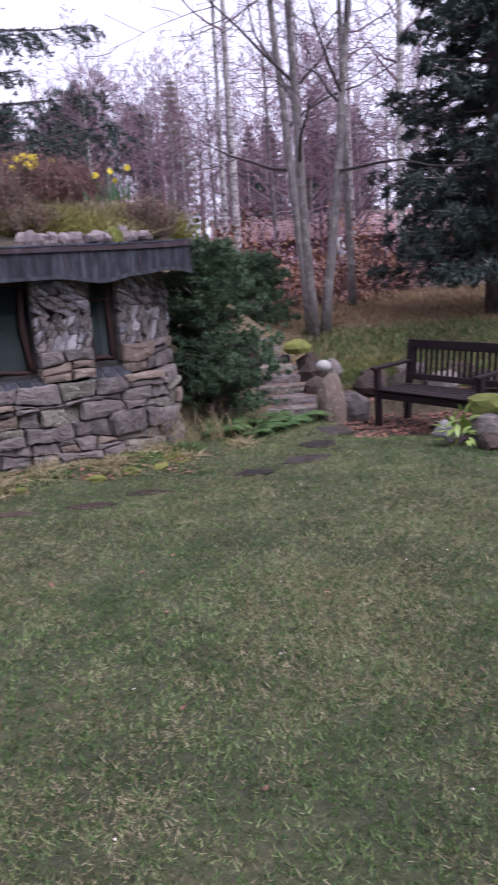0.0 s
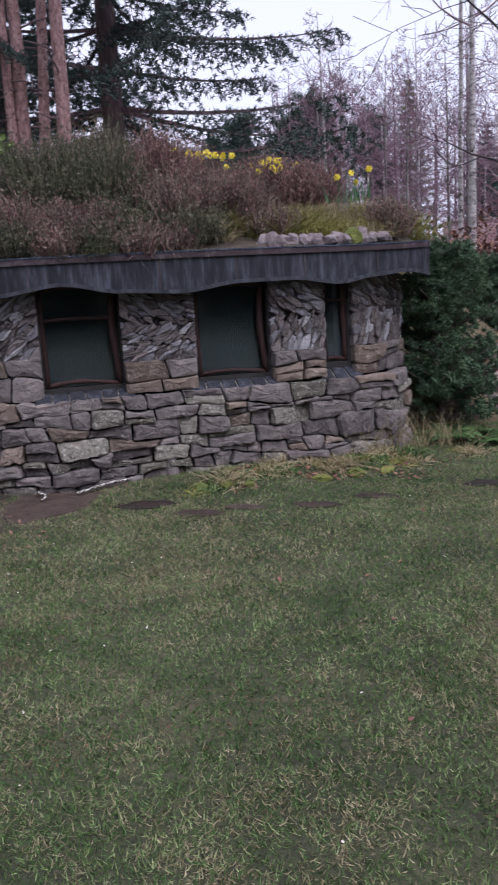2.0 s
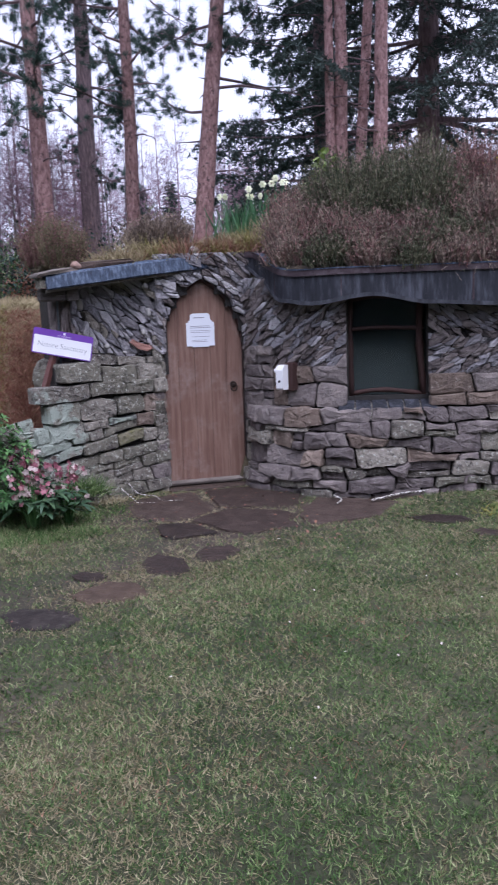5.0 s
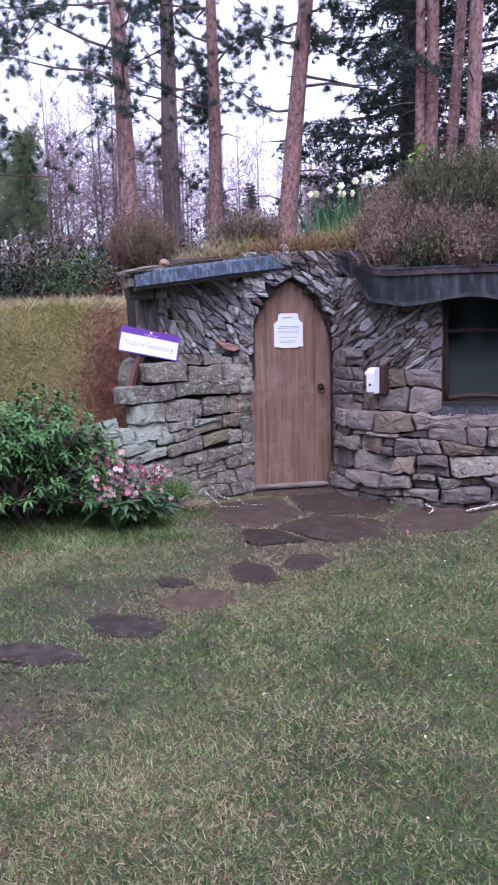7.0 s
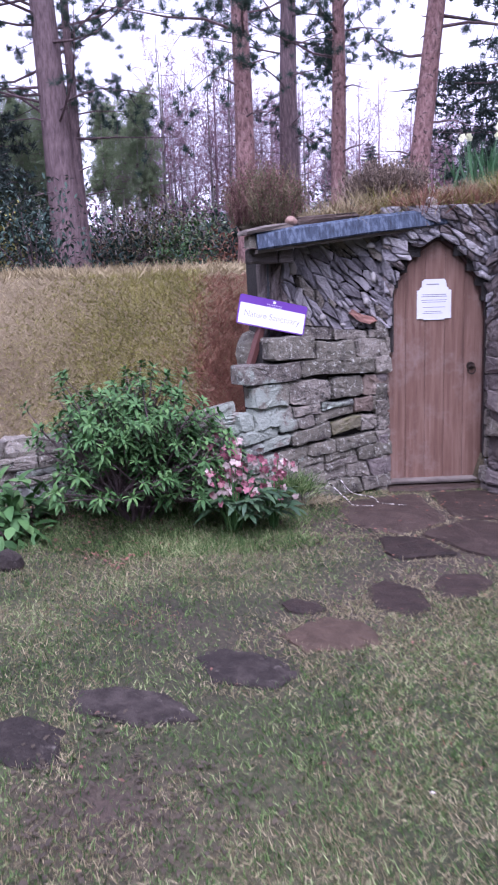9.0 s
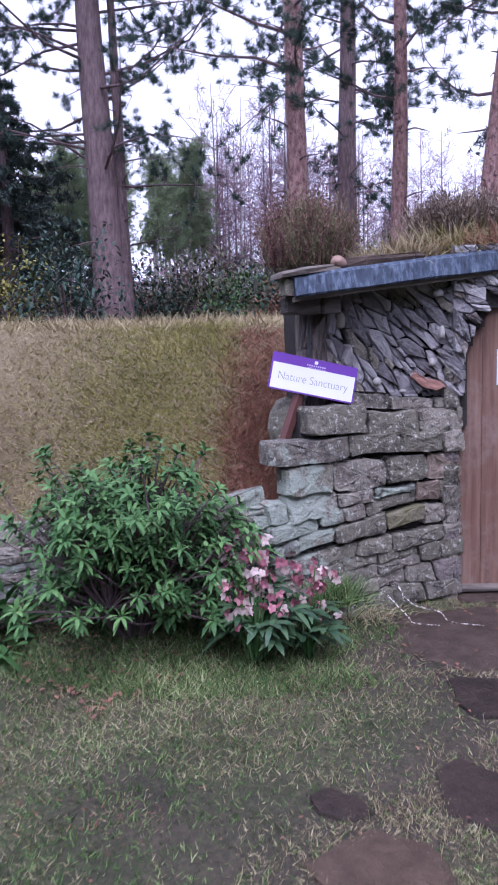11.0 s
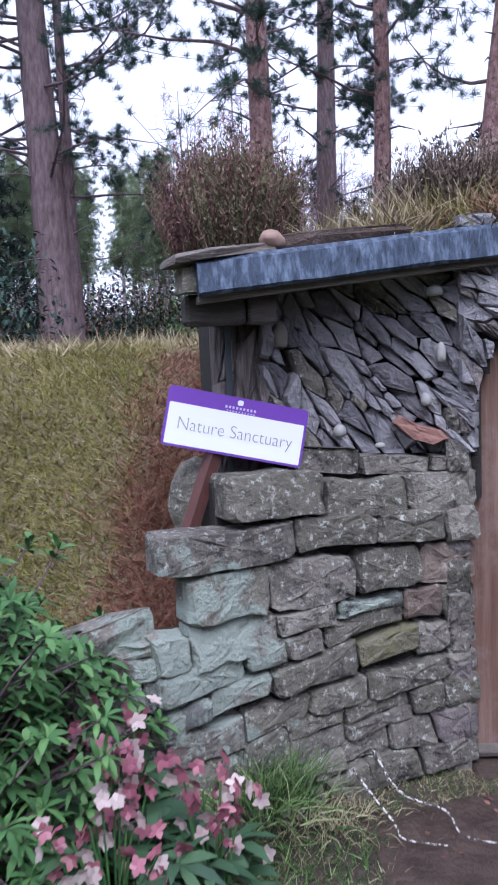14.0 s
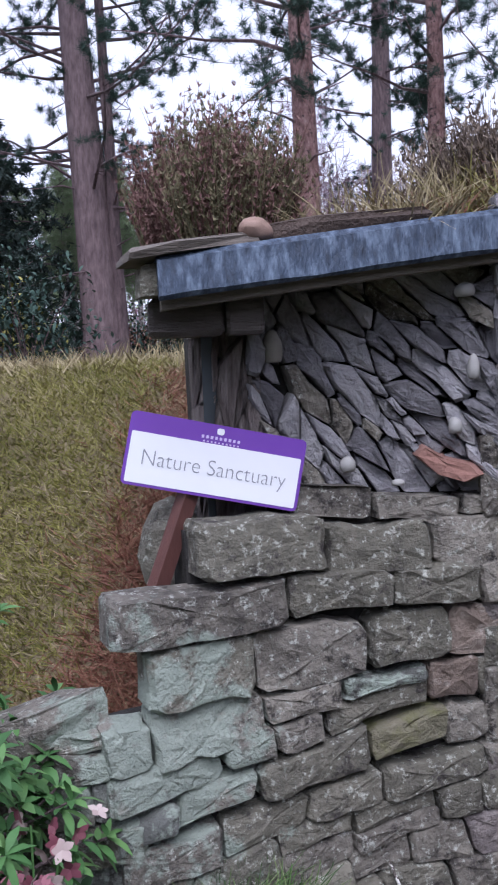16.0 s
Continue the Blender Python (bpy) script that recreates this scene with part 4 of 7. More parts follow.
def build_roof():
    g = Geo()
    cols = len(roof_line)
    ds = [0.0, 0.04, 0.12, 0.25, 0.45, 0.7, 1.0, 1.4, 1.9, 2.5, 3.2]
    for d in ds:
        for p in roof_line:
            q = p + ROOF_BACK * (d + 0.02)
            z = roof_z(p.z, d, p.x) if d > 0 else p.z - 0.08
            if d > 1.8:
                z -= 0.5 * (d - 1.8) / 1.4
            g.v.append(Vector((q.x, q.y, z + 0.02 * noise.noise(q * 4))))
    for i in range(len(ds) - 1):
        for k in range(cols - 1):
            a = i * cols + k
            g.f.append((a, a + 1, a + cols + 1, a + cols))
            g.m.append(0)
    # underside
    o = len(g.v)
    for d in (0.0, 3.2):
        for p in roof_line:
            q = p + ROOF_BACK * (d + 0.02)
            g.v.append(Vector((q.x, q.y, p.z - 0.09)))
    for k in range(cols - 1):
        g.f.append((o + k + 1, o + k, o + cols + k, o + cols + k + 1))
        g.m.append(0)
    return tagged(part("turf_roof", g, M_SOIL, smooth=True), "turf roof of dark soil planted with heather", "roof", kind="structure")


turf = build_roof()


def ribbon(name, pts, top, bottom, thick, material, parent, label=""):
    """An upright band along pts: top and bottom are heights for each point."""
    g = Geo()
    n = len(pts)
    for i, p in enumerate(pts):
        d = pts[min(i + 1, n - 1)] - pts[max(i - 1, 0)]
        nrm = Vector((d.y, -d.x, 0)).normalized()
        for o in (0.0, -thick):
            for z in (bottom[i], top[i]):
                q = p + nrm * o
                g.v.append(Vector((q.x, q.y, z)))
    for i in range(n - 1):
        a, b = i * 4, i * 4 + 4
        for q in ((a, b, b + 1, a + 1), (b + 2, a + 2, a + 3, b + 3), (a + 1, b + 1, b + 3, a + 3), (b, a, a + 2, b + 2)):
            g.f.append(q)
            g.m.append(0)
    e = (n - 1) * 4
    g.f += [(0, 1, 3, 2), (e, e + 2, e + 3, e + 1)]
    g.m += [0, 0]
    return part(name, g, material, parent, label)


def build_fascia():
    eave_len = [0.0]
    for a, b in zip(roof_line[:-1], roof_line[1:]):
        eave_len.append(eave_len[-1] + (b - a).length)
    # window side: dark band with a wavy lower edge
    k0 = max(i for i, p in enumerate(roof_line) if p.x <= -4.36)
    pts = roof_line[k0:]
    ln = [0.0]
    for a, b in zip(pts[:-1], pts[1:]):
        ln.append(ln[-1] + (b - a).length)
    wave_s = [0.0, 0.34, 0.69, 0.96, 1.44, 1.89, 2.39, 2.84, 3.29, 3.69, 3.99, 4.29, 4.64, 5.4]
    wave_z = [1.9, 1.74, 1.57, 1.54, 1.60, 1.525, 1.50, 1.555, 1.555, 1.50, 1.545, 1.57, 1.53, 1.5]
    low = []
    for s in ln:
        k = max(i for i in range(len(wave_s) - 1) if wave_s[i] <= s + 1e-6)
        t = (s - wave_s[k]) / (wave_s[k + 1] - wave_s[k])
        low.append(wave_z[k] + (wave_z[k + 1] - wave_z[k]) * float(smooth01(t)))
    top = [p.z + 0.005 for p in pts]
    band = thing("roof_fascia", "dark weathered fascia with a wavy lower edge under the turf roof", "fascia", kind="structure")
    ribbon("band", pts, [z - 0.03 for z in top], [z + 0.03 for z in low], 0.03, M_FASCIA, band)
    fwd = [p + Vector((0.006, -0.009, 0)) for p in pts]
    ribbon("lower_edge", fwd, [z + 0.03 for z in low], low, 0.036, M_FASCIA_EDGE, band)
    ribbon("upper_edge", [p + Vector((0.008, -0.014, 0)) for p in pts], [z + 0.012 for z in top], [z - 0.034 for z in top], 0.05, M_LIP, band)
    ribbon("lip_strip", [p + Vector((0.01, -0.018, 0)) for p in pts[6:]], [z + 0.021 for z in top[6:]], [z + 0.0125 for z in top[6:]], 0.056, M_LEAD, band, "thin pale lead strip along the roof edge")
    for s in np.arange(0.25, ln[-1] - 0.3, 0.31):
        k = int(np.searchsorted(ln, s))
        if k + 1 < len(pts):
            seam = [pts[k] + (pts[k + 1] - pts[k]) * q + Vector((0.002, -0.004, 0)) for q in (0.0, 0.12)]
            ribbon("seam", seam, [top[k] - 0.035] * 2, [low[k] + 0.036] * 2, 0.004, M_LIP if int(s * 10) % 2 else M_FASCIA, band)
    # door side: sloping lead flashing folded over a batten
    pts = [p for p in roof_line if p.x <= -4.36]
    flash = thing("lead_flashing", "blue-grey lead flashing folded over the sloping eave", "flashing", kind="structure")
    g = Geo()
    n = len(pts)
    for i, p in enumerate(pts):
        d = (pts[min(i + 1, n - 1)] - pts[max(i - 1, 0)]).normalized()
        nrm = Vector((d.y, -d.x, 0)).normalized()
        w = 0.002 * math.sin(i * 0.9) + 0.0015 * math.sin(i * 2.1)
        for o, z in ((-0.12, 0.022), (-0.01, 0.012), (0.012 + w, -0.005), (0.03 + w, -0.095 + w), (0.02 + w, -0.105), (0.0, -0.095), (-0.02, -0.02), (-0.12, 0.005)):
            g.v.append(p + nrm * o + Vector((0, 0, z)))
    for i in range(n - 1):
        for k in range(8):
            a, b = i * 8 + k, i * 8 + (k + 1) % 8
            g.f.append((a, a + 8, b + 8, b))
            g.m.append(0)
    g.f += [tuple(range(8)), tuple(range((n - 1) * 8, n * 8))[::-1]]
    g.m += [0, 0]
    part("sheet", g, M_LEAD, flash)
    ribbon("batten", [p + ROOF_BACK * 0.015 for p in pts], [p.z - 0.1 for p in pts], [p.z - 0.125 for p in pts], 0.05, M_OLDWOOD, flash)


build_fascia()


# ---- timber and flat stones at the west corner of the roof ----
def slab_thing(name, label, category, outline, z, thick, material, tilt=(0, 0), rng=None, kind="", group=""):
    """A flat broken stone or board from its outline, with rough edges."""
    rng = rng or np.random.default_rng(3)
    p = np.array(outline, float)
    c = p.mean(0)
    g = Geo()
    n = len(p)
    zz = lambda q: z + tilt[0] * (q[0] - c[0]) + tilt[1] * (q[1] - c[1])
    rings = [(1.0, -thick), (1.02, -thick * 0.4), (0.985, -0.006), (0.93, 0.0), (0.5, 0.004)]
    for k, dz in rings:
        for q in c + (p - c) * k:
            g.v.append(Vector((q[0] + rng.normal(0, 0.004), q[1] + rng.normal(0, 0.004), zz(q) + dz + rng.normal(0, 0.002))))
    for r in range(len(rings) - 1):
        for k in range(n):
            a, b = r * n + k, r * n + (k + 1) % n
            g.f.append((a, b, b + n, a + n))
    g.f += [tuple(range(n))[::-1], tuple(range((len(rings) - 1) * n, len(rings) * n))]
    g.m = [0] * len(g.f)
    return tagged(part(name, g, material), label, category, group, kind)


def blob(rx, ry, rz, rng, rough=0.12, sub=2, flat=0.0):
    """A boulder: a subdivided ball with broad and fine lumps."""
    bm = bmesh.new()
    bmesh.ops.create_icosphere(bm, subdivisions=sub, radius=1.0)
    off = Vector(rng.uniform(-50, 50, 3))
    for q in bm.verts:
        k = 1 + rough * 1.6 * noise.noise(q.co * 1.3 + off) + rough * 0.6 * noise.noise(q.co * 3.7 + off)
        q.co = Vector((q.co.x * rx * k, q.co.y * ry * k, max(q.co.z, -0.6 + flat) * rz * k))
    bm.verts.index_update()
    g = Geo()
    g.add([q.co.copy() for q in bm.verts], [tuple(w.index for w in f.verts) for f in bm.faces])
    bm.free()
    return g


def rock(name, label, category, place, r, material, seed, rough=0.14, turn=0, sub=2, smooth=False, group="", flat=0.0):
    ob = part(name, blob(*r, np.random.default_rng(seed), rough, sub, flat), material, smooth=smooth)
    ob.matrix_world = pose(*place, 0, 0, turn)
    return tagged(ob, label, category, group)


# ---- door ----
def build_door():
    door = thing("door_1", "closed arched wooden door of brown vertical boards", "door", kind="structure")
    o = -0.075
    n = 5
    edges = [DOOR_MID - DOOR_HALF + 2 * DOOR_HALF * k / n for k in range(n + 1)]

    def roof_at(s):
        lo, hi = 0.0, DOOR_TOP
        for _ in range(30):
            m = (lo + hi) / 2
            lo, hi = (m, hi) if arch_half(m) > abs(s - DOOR_MID) else (lo, m)
        return lo

    for k in range(n):
        a, b = edges[k] + 0.0012, edges[k + 1] - 0.0012
        g = Geo()
        cols = 6
        front, back = [], []
        for i in range(cols + 1):
            s = a + (b - a) * i / cols
            t = max(roof_at(s), 0.3)
            e = 0.003 if i in (0, cols) else 0.0
            front.append((C_DOOR.at(s, 0.035, o - e), C_DOOR.at(s, t, o - e)))
            back.append((C_DOOR.at(s, 0.035, o - 0.04), C_DOOR.at(s, t, o - 0.04)))
        for i in range(cols):
            v = [front[i][0], front[i + 1][0], front[i + 1][1], front[i][1], back[i][0], back[i + 1][0], back[i + 1][1], back[i][1]]
            f = [(0, 1, 2, 3), (5, 4, 7, 6), (3, 2, 6, 7), (4, 5, 1, 0)]
            if i == 0:
                f.append((4, 0, 3, 7))
            if i == cols - 1:
                f.append((1, 5, 6, 2))
            g.add(v, f)
        part("board", g, M_DOOR, door)
    # sheet behind the boards, its dark colour stands for shade in their gaps
    g = Geo()
    zs = [0.0] + list(np.linspace(0.6, DOOR_TOP, 16))
    for a, b in zip(zs[:-1], zs[1:]):
        h0, h1 = arch_half(a) + 0.0, arch_half(b) + 0.0
        v = [C_DOOR.at(DOOR_MID + q, z, o - 0.05) for q, z in ((-h0, a), (h0, a), (h1, b), (-h1, b))]
        g.add(v, [(0, 1, 2, 3)])
    part("door_back", g, M_DIM_BACKING, door)
    # arched frame
    g = Geo()
    arc = [(-1, 0.0)] + [(-1, z) for z in np.linspace(0.5, DOOR_TOP - 0.004, 16)] + [(1, z) for z in np.linspace(DOOR_TOP - 0.004, 0.5, 16)] + [(1, 0.0)]
    pts = [C_DOOR.at(DOOR_MID + sg * (arch_half(z) + 0.012), z, -0.06) for sg, z in arc]
    g.tube(pts, [0.02] * len(pts), 6)
    part("door_frame", g, M_FRAME, door)
    g = Geo()
    m = C_DOOR.at(DOOR_MID, 0.05, o + 0.02)
    ang = math.degrees(math.atan2(0.57, 0.5))
    g.box(pose(m.x, m.y, 0.05, 0, 0, ang) @ pose(0, 0, 0, 18), 2 * DOOR_HALF - 0.01, 0.05, 0.03, 0.006)
    part("weather_board", g, M_OLDWOOD, door, "pale worn weather board")
    h = C_DOOR.at(DOOR_MID + 0.262, 0.88, o + 0.004)
    g = Geo()
    base = pose(h.x, h.y, h.z, 90, 0, ang)
    g.tube([base @ Vector((0, 0, -0.004)), base @ Vector((0, 0, 0.008))], [0.03, 0.028], 14)
    g.tube([base @ Vector((0, 0, 0.0)), base @ Vector((0, 0, 0.03))], [0.011, 0.009], 8)
    plate = part("handle_plate", g, M_IRON, door, "dark iron ring handle")
    g = Geo()
    ring = [base @ Vector((0.028 * math.sin(q), -0.026 + 0.03 * math.cos(q), 0.028)) for q in np.linspace(0, 2 * math.pi, 15)]
    g.tube(ring, [0.0055] * 15, 6, cap=False)
    part("handle_ring", g, M_IRON, plate)
    # threshold stone
    g = Geo()
    m = C_DOOR.at(DOOR_MID, 0.0, -0.02)
    g.box(pose(m.x, m.y, -0.01, 0, 0, ang), 0.72, 0.2, 0.06, 0.012)
    part("threshold", g, M_SLAB, door)
    # notice pinned on the boards
    note = thing("paper_notice", "white paper notice with a raised tab pinned to the door", "notice")
    nm = Geo()
    c = C_DOOR.at(0.385, 1.335, o + 0.004)
    b = pose(c.x, c.y, c.z, 90, 0, ang)
    outline = [(-0.122, -0.11), (-0.075, -0.11), (-0.075, -0.118), (0.075, -0.118), (0.075, -0.11), (0.122, -0.11), (0.122, 0.09), (0.105, 0.09), (0.1, 0.105), (0.088, 0.112), (0.086, 0.15), (0.07, 0.166), (-0.07, 0.166), (-0.086, 0.15), (-0.088, 0.112), (-0.1, 0.105), (-0.105, 0.09), (-0.122, 0.09)]
    v = [b @ Vector((x, y, z)) for z in (0.0, 0.004) for x, y in outline]
    k = len(outline)
    nm.add(v, [tuple(range(k))[::-1], tuple(range(k, 2 * k))] + [(i, (i + 1) % k, (i + 1) % k + k, i + k) for i in range(k)])
    part("sheet", nm, M_PAPER, note)
    for y, w, th in ((0.13, 0.09, 0.008), (0.058, 0.17, 0.005), (0.045, 0.18, 0.005), (0.02, 0.18, 0.004), (0.006, 0.17, 0.004), (-0.03, 0.16, 0.004), (-0.06, 0.12, 0.004), (-0.072, 0.14, 0.004)):
        q = Geo()
        q.box(b @ pose(-0.01 if w < 0.15 else 0, y, 0.0046), w, th, 0.001)
        part("text_line", q, M_INK, note)


build_door()


def build_box():
    """White dispenser on a wooden back board beside the door."""
    ob = thing("wall_dispenser", "white enamel hand dispenser on a wooden back board", "dispenser")
    p = C_UP.at(0.5, 0.99, 0.0)
    n = C_UP.normal(0.5)
    ang = math.degrees(math.atan2(n.x, -n.y))
    b = pose(p.x + n.x * 0.06, p.y + n.y * 0.06, 0.97, 0, 0, ang)
    g = Geo()
    g.box(b @ pose(0.035, 0.02, 0), 0.075, 0.1, 0.23, 0.008)
    part("back_board", g, M_FRAME, ob)
    g = Geo()
    prof = [(0.0, -0.1), (0.07, -0.1), (0.085, -0.085), (0.085, 0.06), (0.07, 0.09), (0.04, 0.1), (0.0, 0.1)]
    v = [b @ Vector((x, -0.03 - y, z)) for x in (-0.035, 0.03) for y, z in prof]
    k = len(prof)
    g.add(v, [tuple(range(k)), tuple(range(k, 2 * k))[::-1]] + [((i + 1) % k, i, i + k, (i + 1) % k + k) for i in range(k)])
    part("case", g, M_WHITE, ob)
    g = Geo()
    g.box(b @ pose(-0.05, -0.07, 0.055), 0.035, 0.06, 0.035, 0.008)
    part("lever", g, M_WHITE, ob)
    g = Geo()
    g.tube([b @ Vector((-0.004, -0.11, -0.03)), b @ Vector((-0.004, -0.119, -0.03))], [0.012, 0.011], 10)
    part("keyhole", g, M_BLACK, ob)


build_box()


# ---- sign ----
def build_sign():
    ob = thing("sign", "purple and white garden sign tilted on a dark wooden post", "sign")
    tl, right = Vector((-5.32, 4.567, 1.452)), Vector((0.222, 0.43, -0.112)).normalized()
    nrm = Vector((0.86, -0.47, 0.12))
    nrm = (nrm - right * nrm.dot(right)).normalized()
    up = nrm.cross(right)
    w, h = 0.49, 0.2
    c = tl + right * w / 2 - up * h / 2
    b = Matrix.Translation(c) @ Matrix((right, up, nrm)).transposed().to_4x4()

    def plate(name, x, y, pw, ph, z, th, r, material, lab=""):
        g = Geo()
        pts = []
        for cx, cy, a0 in ((pw / 2 - r, ph / 2 - r, 0), (-pw / 2 + r, ph / 2 - r, 90), (-pw / 2 + r, -ph / 2 + r, 180), (pw / 2 - r, -ph / 2 + r, 270)):
            for k in range(4):
                a = radians(a0 + 30 * k)
                pts.append((x + cx + r * math.cos(a), y + cy + r * math.sin(a)))
        n = len(pts)
        v = [b @ Vector((q[0], q[1], zz)) for zz in (z, z + th) for q in pts]
        g.add(v, [tuple(range(n))[::-1], tuple(range(n, 2 * n))] + [(i, (i + 1) % n, (i + 1) % n + n, i + n) for i in range(n)])
        return part(name, g, material, ob, lab)

    plate("board", 0, 0, w, h, -0.006, 0.007, 0.014, M_PURPLE, "purple board with rounded corners")
    plate("white_panel", 0, -0.023, w - 0.018, h - 0.062, 0.0015, 0.0012, 0.004, M_WHITE)
    plate("emblem", 0.002, 0.082, 0.02, 0.018, 0.0015, 0.0012, 0.006, M_WHITE)
    for k in range(9):
        plate("letter_bar", -0.045 + 0.0125 * k, 0.0625, 0.007, 0.0085, 0.0015, 0.001, 0.001, M_LILAC)
    for k in range(10):
        plate("letter_bar", -0.04 + 0.0105 * k, 0.0505, 0.005, 0.0045, 0.0015, 0.001, 0.001, M_LILAC)
    cu = bpy.data.curves.new("lettering", "FONT")
    cu.body, cu.size, cu.align_x, cu.align_y, cu.extrude, cu.offset = "Nature Sanctuary", 0.062, "CENTER", "CENTER", 0.0006, -0.0011
    t = new("lettering", cu)
    t.parent = ob
    t.matrix_world = b @ pose(0.0, -0.022, 0.0034) @ Matrix.Diagonal((0.92, 1, 1, 1))
    cu.materials.append(M_INK)
    g = Geo()
    foot = Vector((-5.27, 4.565, 0.92))
    head = c - nrm * 0.045 - right * 0.03
    g.tube([foot, head + up * 0.06], [0.03, 0.03], 4)
    part("post", g, M_POST, ob, "dark red wooden post")


build_sign()

M_COBBLE = mat("reddish_cobble", [(0.2, 0.12, 0.09), (0.33, 0.22, 0.17)], 6, rough=0.7, bump=0.3)

M_COBBLE2 = mat("grey_brown_cobble", [(0.2, 0.18, 0.155), (0.3, 0.275, 0.24)], 6, rough=0.75, bump=0.3)

# ---- flat stones, beam and cobble at the west end of the eave ----
slab_thing("roof_slab", "thin grey flat stone lying on the eave corner", "stone slab", [(-5.29, 4.53), (-5.17, 4.5), (-5.1, 4.6), (-5.07, 4.82), (-5.25, 4.92), (-5.36, 4.77)], 1.875, 0.03, M_OLDWOOD, (0.1, 0.12))
slab_thing("roof_slab", "rough broken stone under the roof slab", "stone slab", [(-5.27, 4.57), (-5.19, 4.54), (-5.15, 4.62), (-5.13, 4.82), (-5.31, 4.86)], 1.83, 0.08, M_STONE_OLIVE, (0.05, 0.08))
g = Geo()
g.box(pose(-5.25, 4.705, 1.69, 0, 0, 62), 0.2, 0.12, 0.1, 0.012)
g.box(pose(-5.155, 4.83, 1.7, 0, 0, 62), 0.1, 0.09, 0.12, 0.008)
tagged(part("eave_beam", g, M_BEAM), "short grey weathered beam carrying the eave corner", "beam")
rock("cobble", "rounded reddish cobble holding back the turf", "stone", (-5.1, 4.84, 1.905), (0.04, 0.062, 0.04), M_COBBLE, 5, 0.14, 25, 3, True)
rock("cobble", "oval grey cobble set in the slate wall", "stone", C_HIGH.at(0.2, 1.6, 0.02, 0.06), (0.03, 0.04, 0.06), M_COBBLE2, 6, 0.04, 60, 3, True)
rock("cobble", "small pale cobble on the eave", "stone", (-4.62, 5.75, 2.02), (0.04, 0.05, 0.04), M_PEBBLE, 8, 0.05, 0, 3, True)
slab_thing("roof_slab", "dark flat stone set behind the flashing", "stone slab", [(-5.12, 4.9), (-5.0, 4.95), (-4.86, 5.25), (-5.0, 5.32), (-5.2, 5.0)], 1.95, 0.05, M_SLAB, (0, 0.08))
rb = np.random.default_rng(16)
for s, z, a, b in ((0.39, 1.26, 0.024, 0.028), (0.53, 1.205, 0.02, 0.012), (0.69, 1.36, 0.02, 0.03), (0.74, 1.52, 0.018, 0.045), (0.72, 1.74, 0.03, 0.025)):
    rock("pebble", "pale rounded pebble wedged between the slates", "stone", C_HIGH.at(s, z, 0.062, 0.06), (a, a, b), M_PEBBLE, int(s * 100), 0.05, rb.uniform(0, 90), 2, True, group="pebbles in the slate wall")
M_ROOFROCK = mat("mauve_boulder", [(0.12, 0.09, 0.092), (0.23, 0.185, 0.185), (0.34, 0.29, 0.28)], 9, bump=0.7)
rr = np.random.default_rng(15)
for k in range(14):
    t = 0.36 + 0.5 * k / 13
    p = Vector((-2.35 + 1.85 * t, 6.45 + 0.98 * t, 1.84)) + Vector((rr.uniform(-0.04, 0.02), rr.uniform(0.0, 0.06), 0.02))
    rock("edging_stone", "grey boulder edging the turf roof", "stone", p, (rr.uniform(0.05, 0.1), rr.uniform(0.045, 0.08), rr.uniform(0.05, 0.095)), M_ROOFROCK, 60 + k, 0.28, rr.uniform(0, 180), group="edging stones on the roof")

# ---- paving and stepping stones ----
SLABS = [("purple-grey", (-3.47, 2.78), 0.24, 0.17, 25, M_SLABGREY), ("brown", (-3.42, 3.28), 0.22, 0.19, 30, M_SLABBROWN), ("dark", (-3.56, 2.28), 0.27, 0.14, 22, M_SLABGREY), ("grey", (-3.62, 1.88), 0.22, 0.14, 10, M_SLABGREY),
         ("brown", (-3.48, 3.8), 0.27, 0.16, 140, M_SLAB), ("brown", (-3.34, 4.17), 0.21, 0.17, 100, M_SLAB), ("small brown", (-3.74, 3.42), 0.11, 0.09, 20, M_SLAB), ("brown", (-2.36, 5.6), 0.24, 0.12, 20, M_SLAB), ("brown", (-1.92, 5.42), 0.2, 0.09, 5, M_SLAB),
         ("brown", (-1.63, 5.56), 0.16, 0.07, 0, M_SLAB), ("brown", (-1.1, 5.64), 0.2, 0.08, 5, M_SLAB), ("brown", (-0.74, 5.92), 0.18, 0.07, 0, M_SLAB), ("grey", (0.03, 6.35), 0.2, 0.1, 10, M_SLABGREY),
         ("grey", (0.45, 6.65), 0.22, 0.12, 20, M_SLABGREY), ("grey", (0.62, 7.2), 0.22, 0.16, 40, M_SLABGREY), ("grey", (0.78, 7.75), 0.22, 0.18, 60, M_SLABGREY)]
rp = np.random.default_rng(21)
SLAB_SHAPES = []
for tone, (x, y), a, b, turn, m in SLABS:
    n = 6
    ang = np.sort(np.linspace(0, 2 * math.pi, n, endpoint=False) + rp.uniform(-0.3, 0.3, n))
    r = rp.uniform(0.82, 1.2, n)
    c, s = math.cos(radians(turn)), math.sin(radians(turn))
    pts = [(x + c * a * q * math.cos(w) - s * b * q * math.sin(w), y + s * a * q * math.cos(w) + c * b * q * math.sin(w)) for q, w in zip(r, ang)]
    pts = [tuple(q) for q in broken_outline(pts, rp, 0.05, 0.006)]
    SLAB_SHAPES.append(np.array(pts))
    slab_thing("stepping_stone", "flat %s stepping stone sunk in the lawn" % tone, "stepping stone", pts, float(height(x, y)) + 0.01, 0.05, m, rng=rp, group="stepping stones across the lawn")
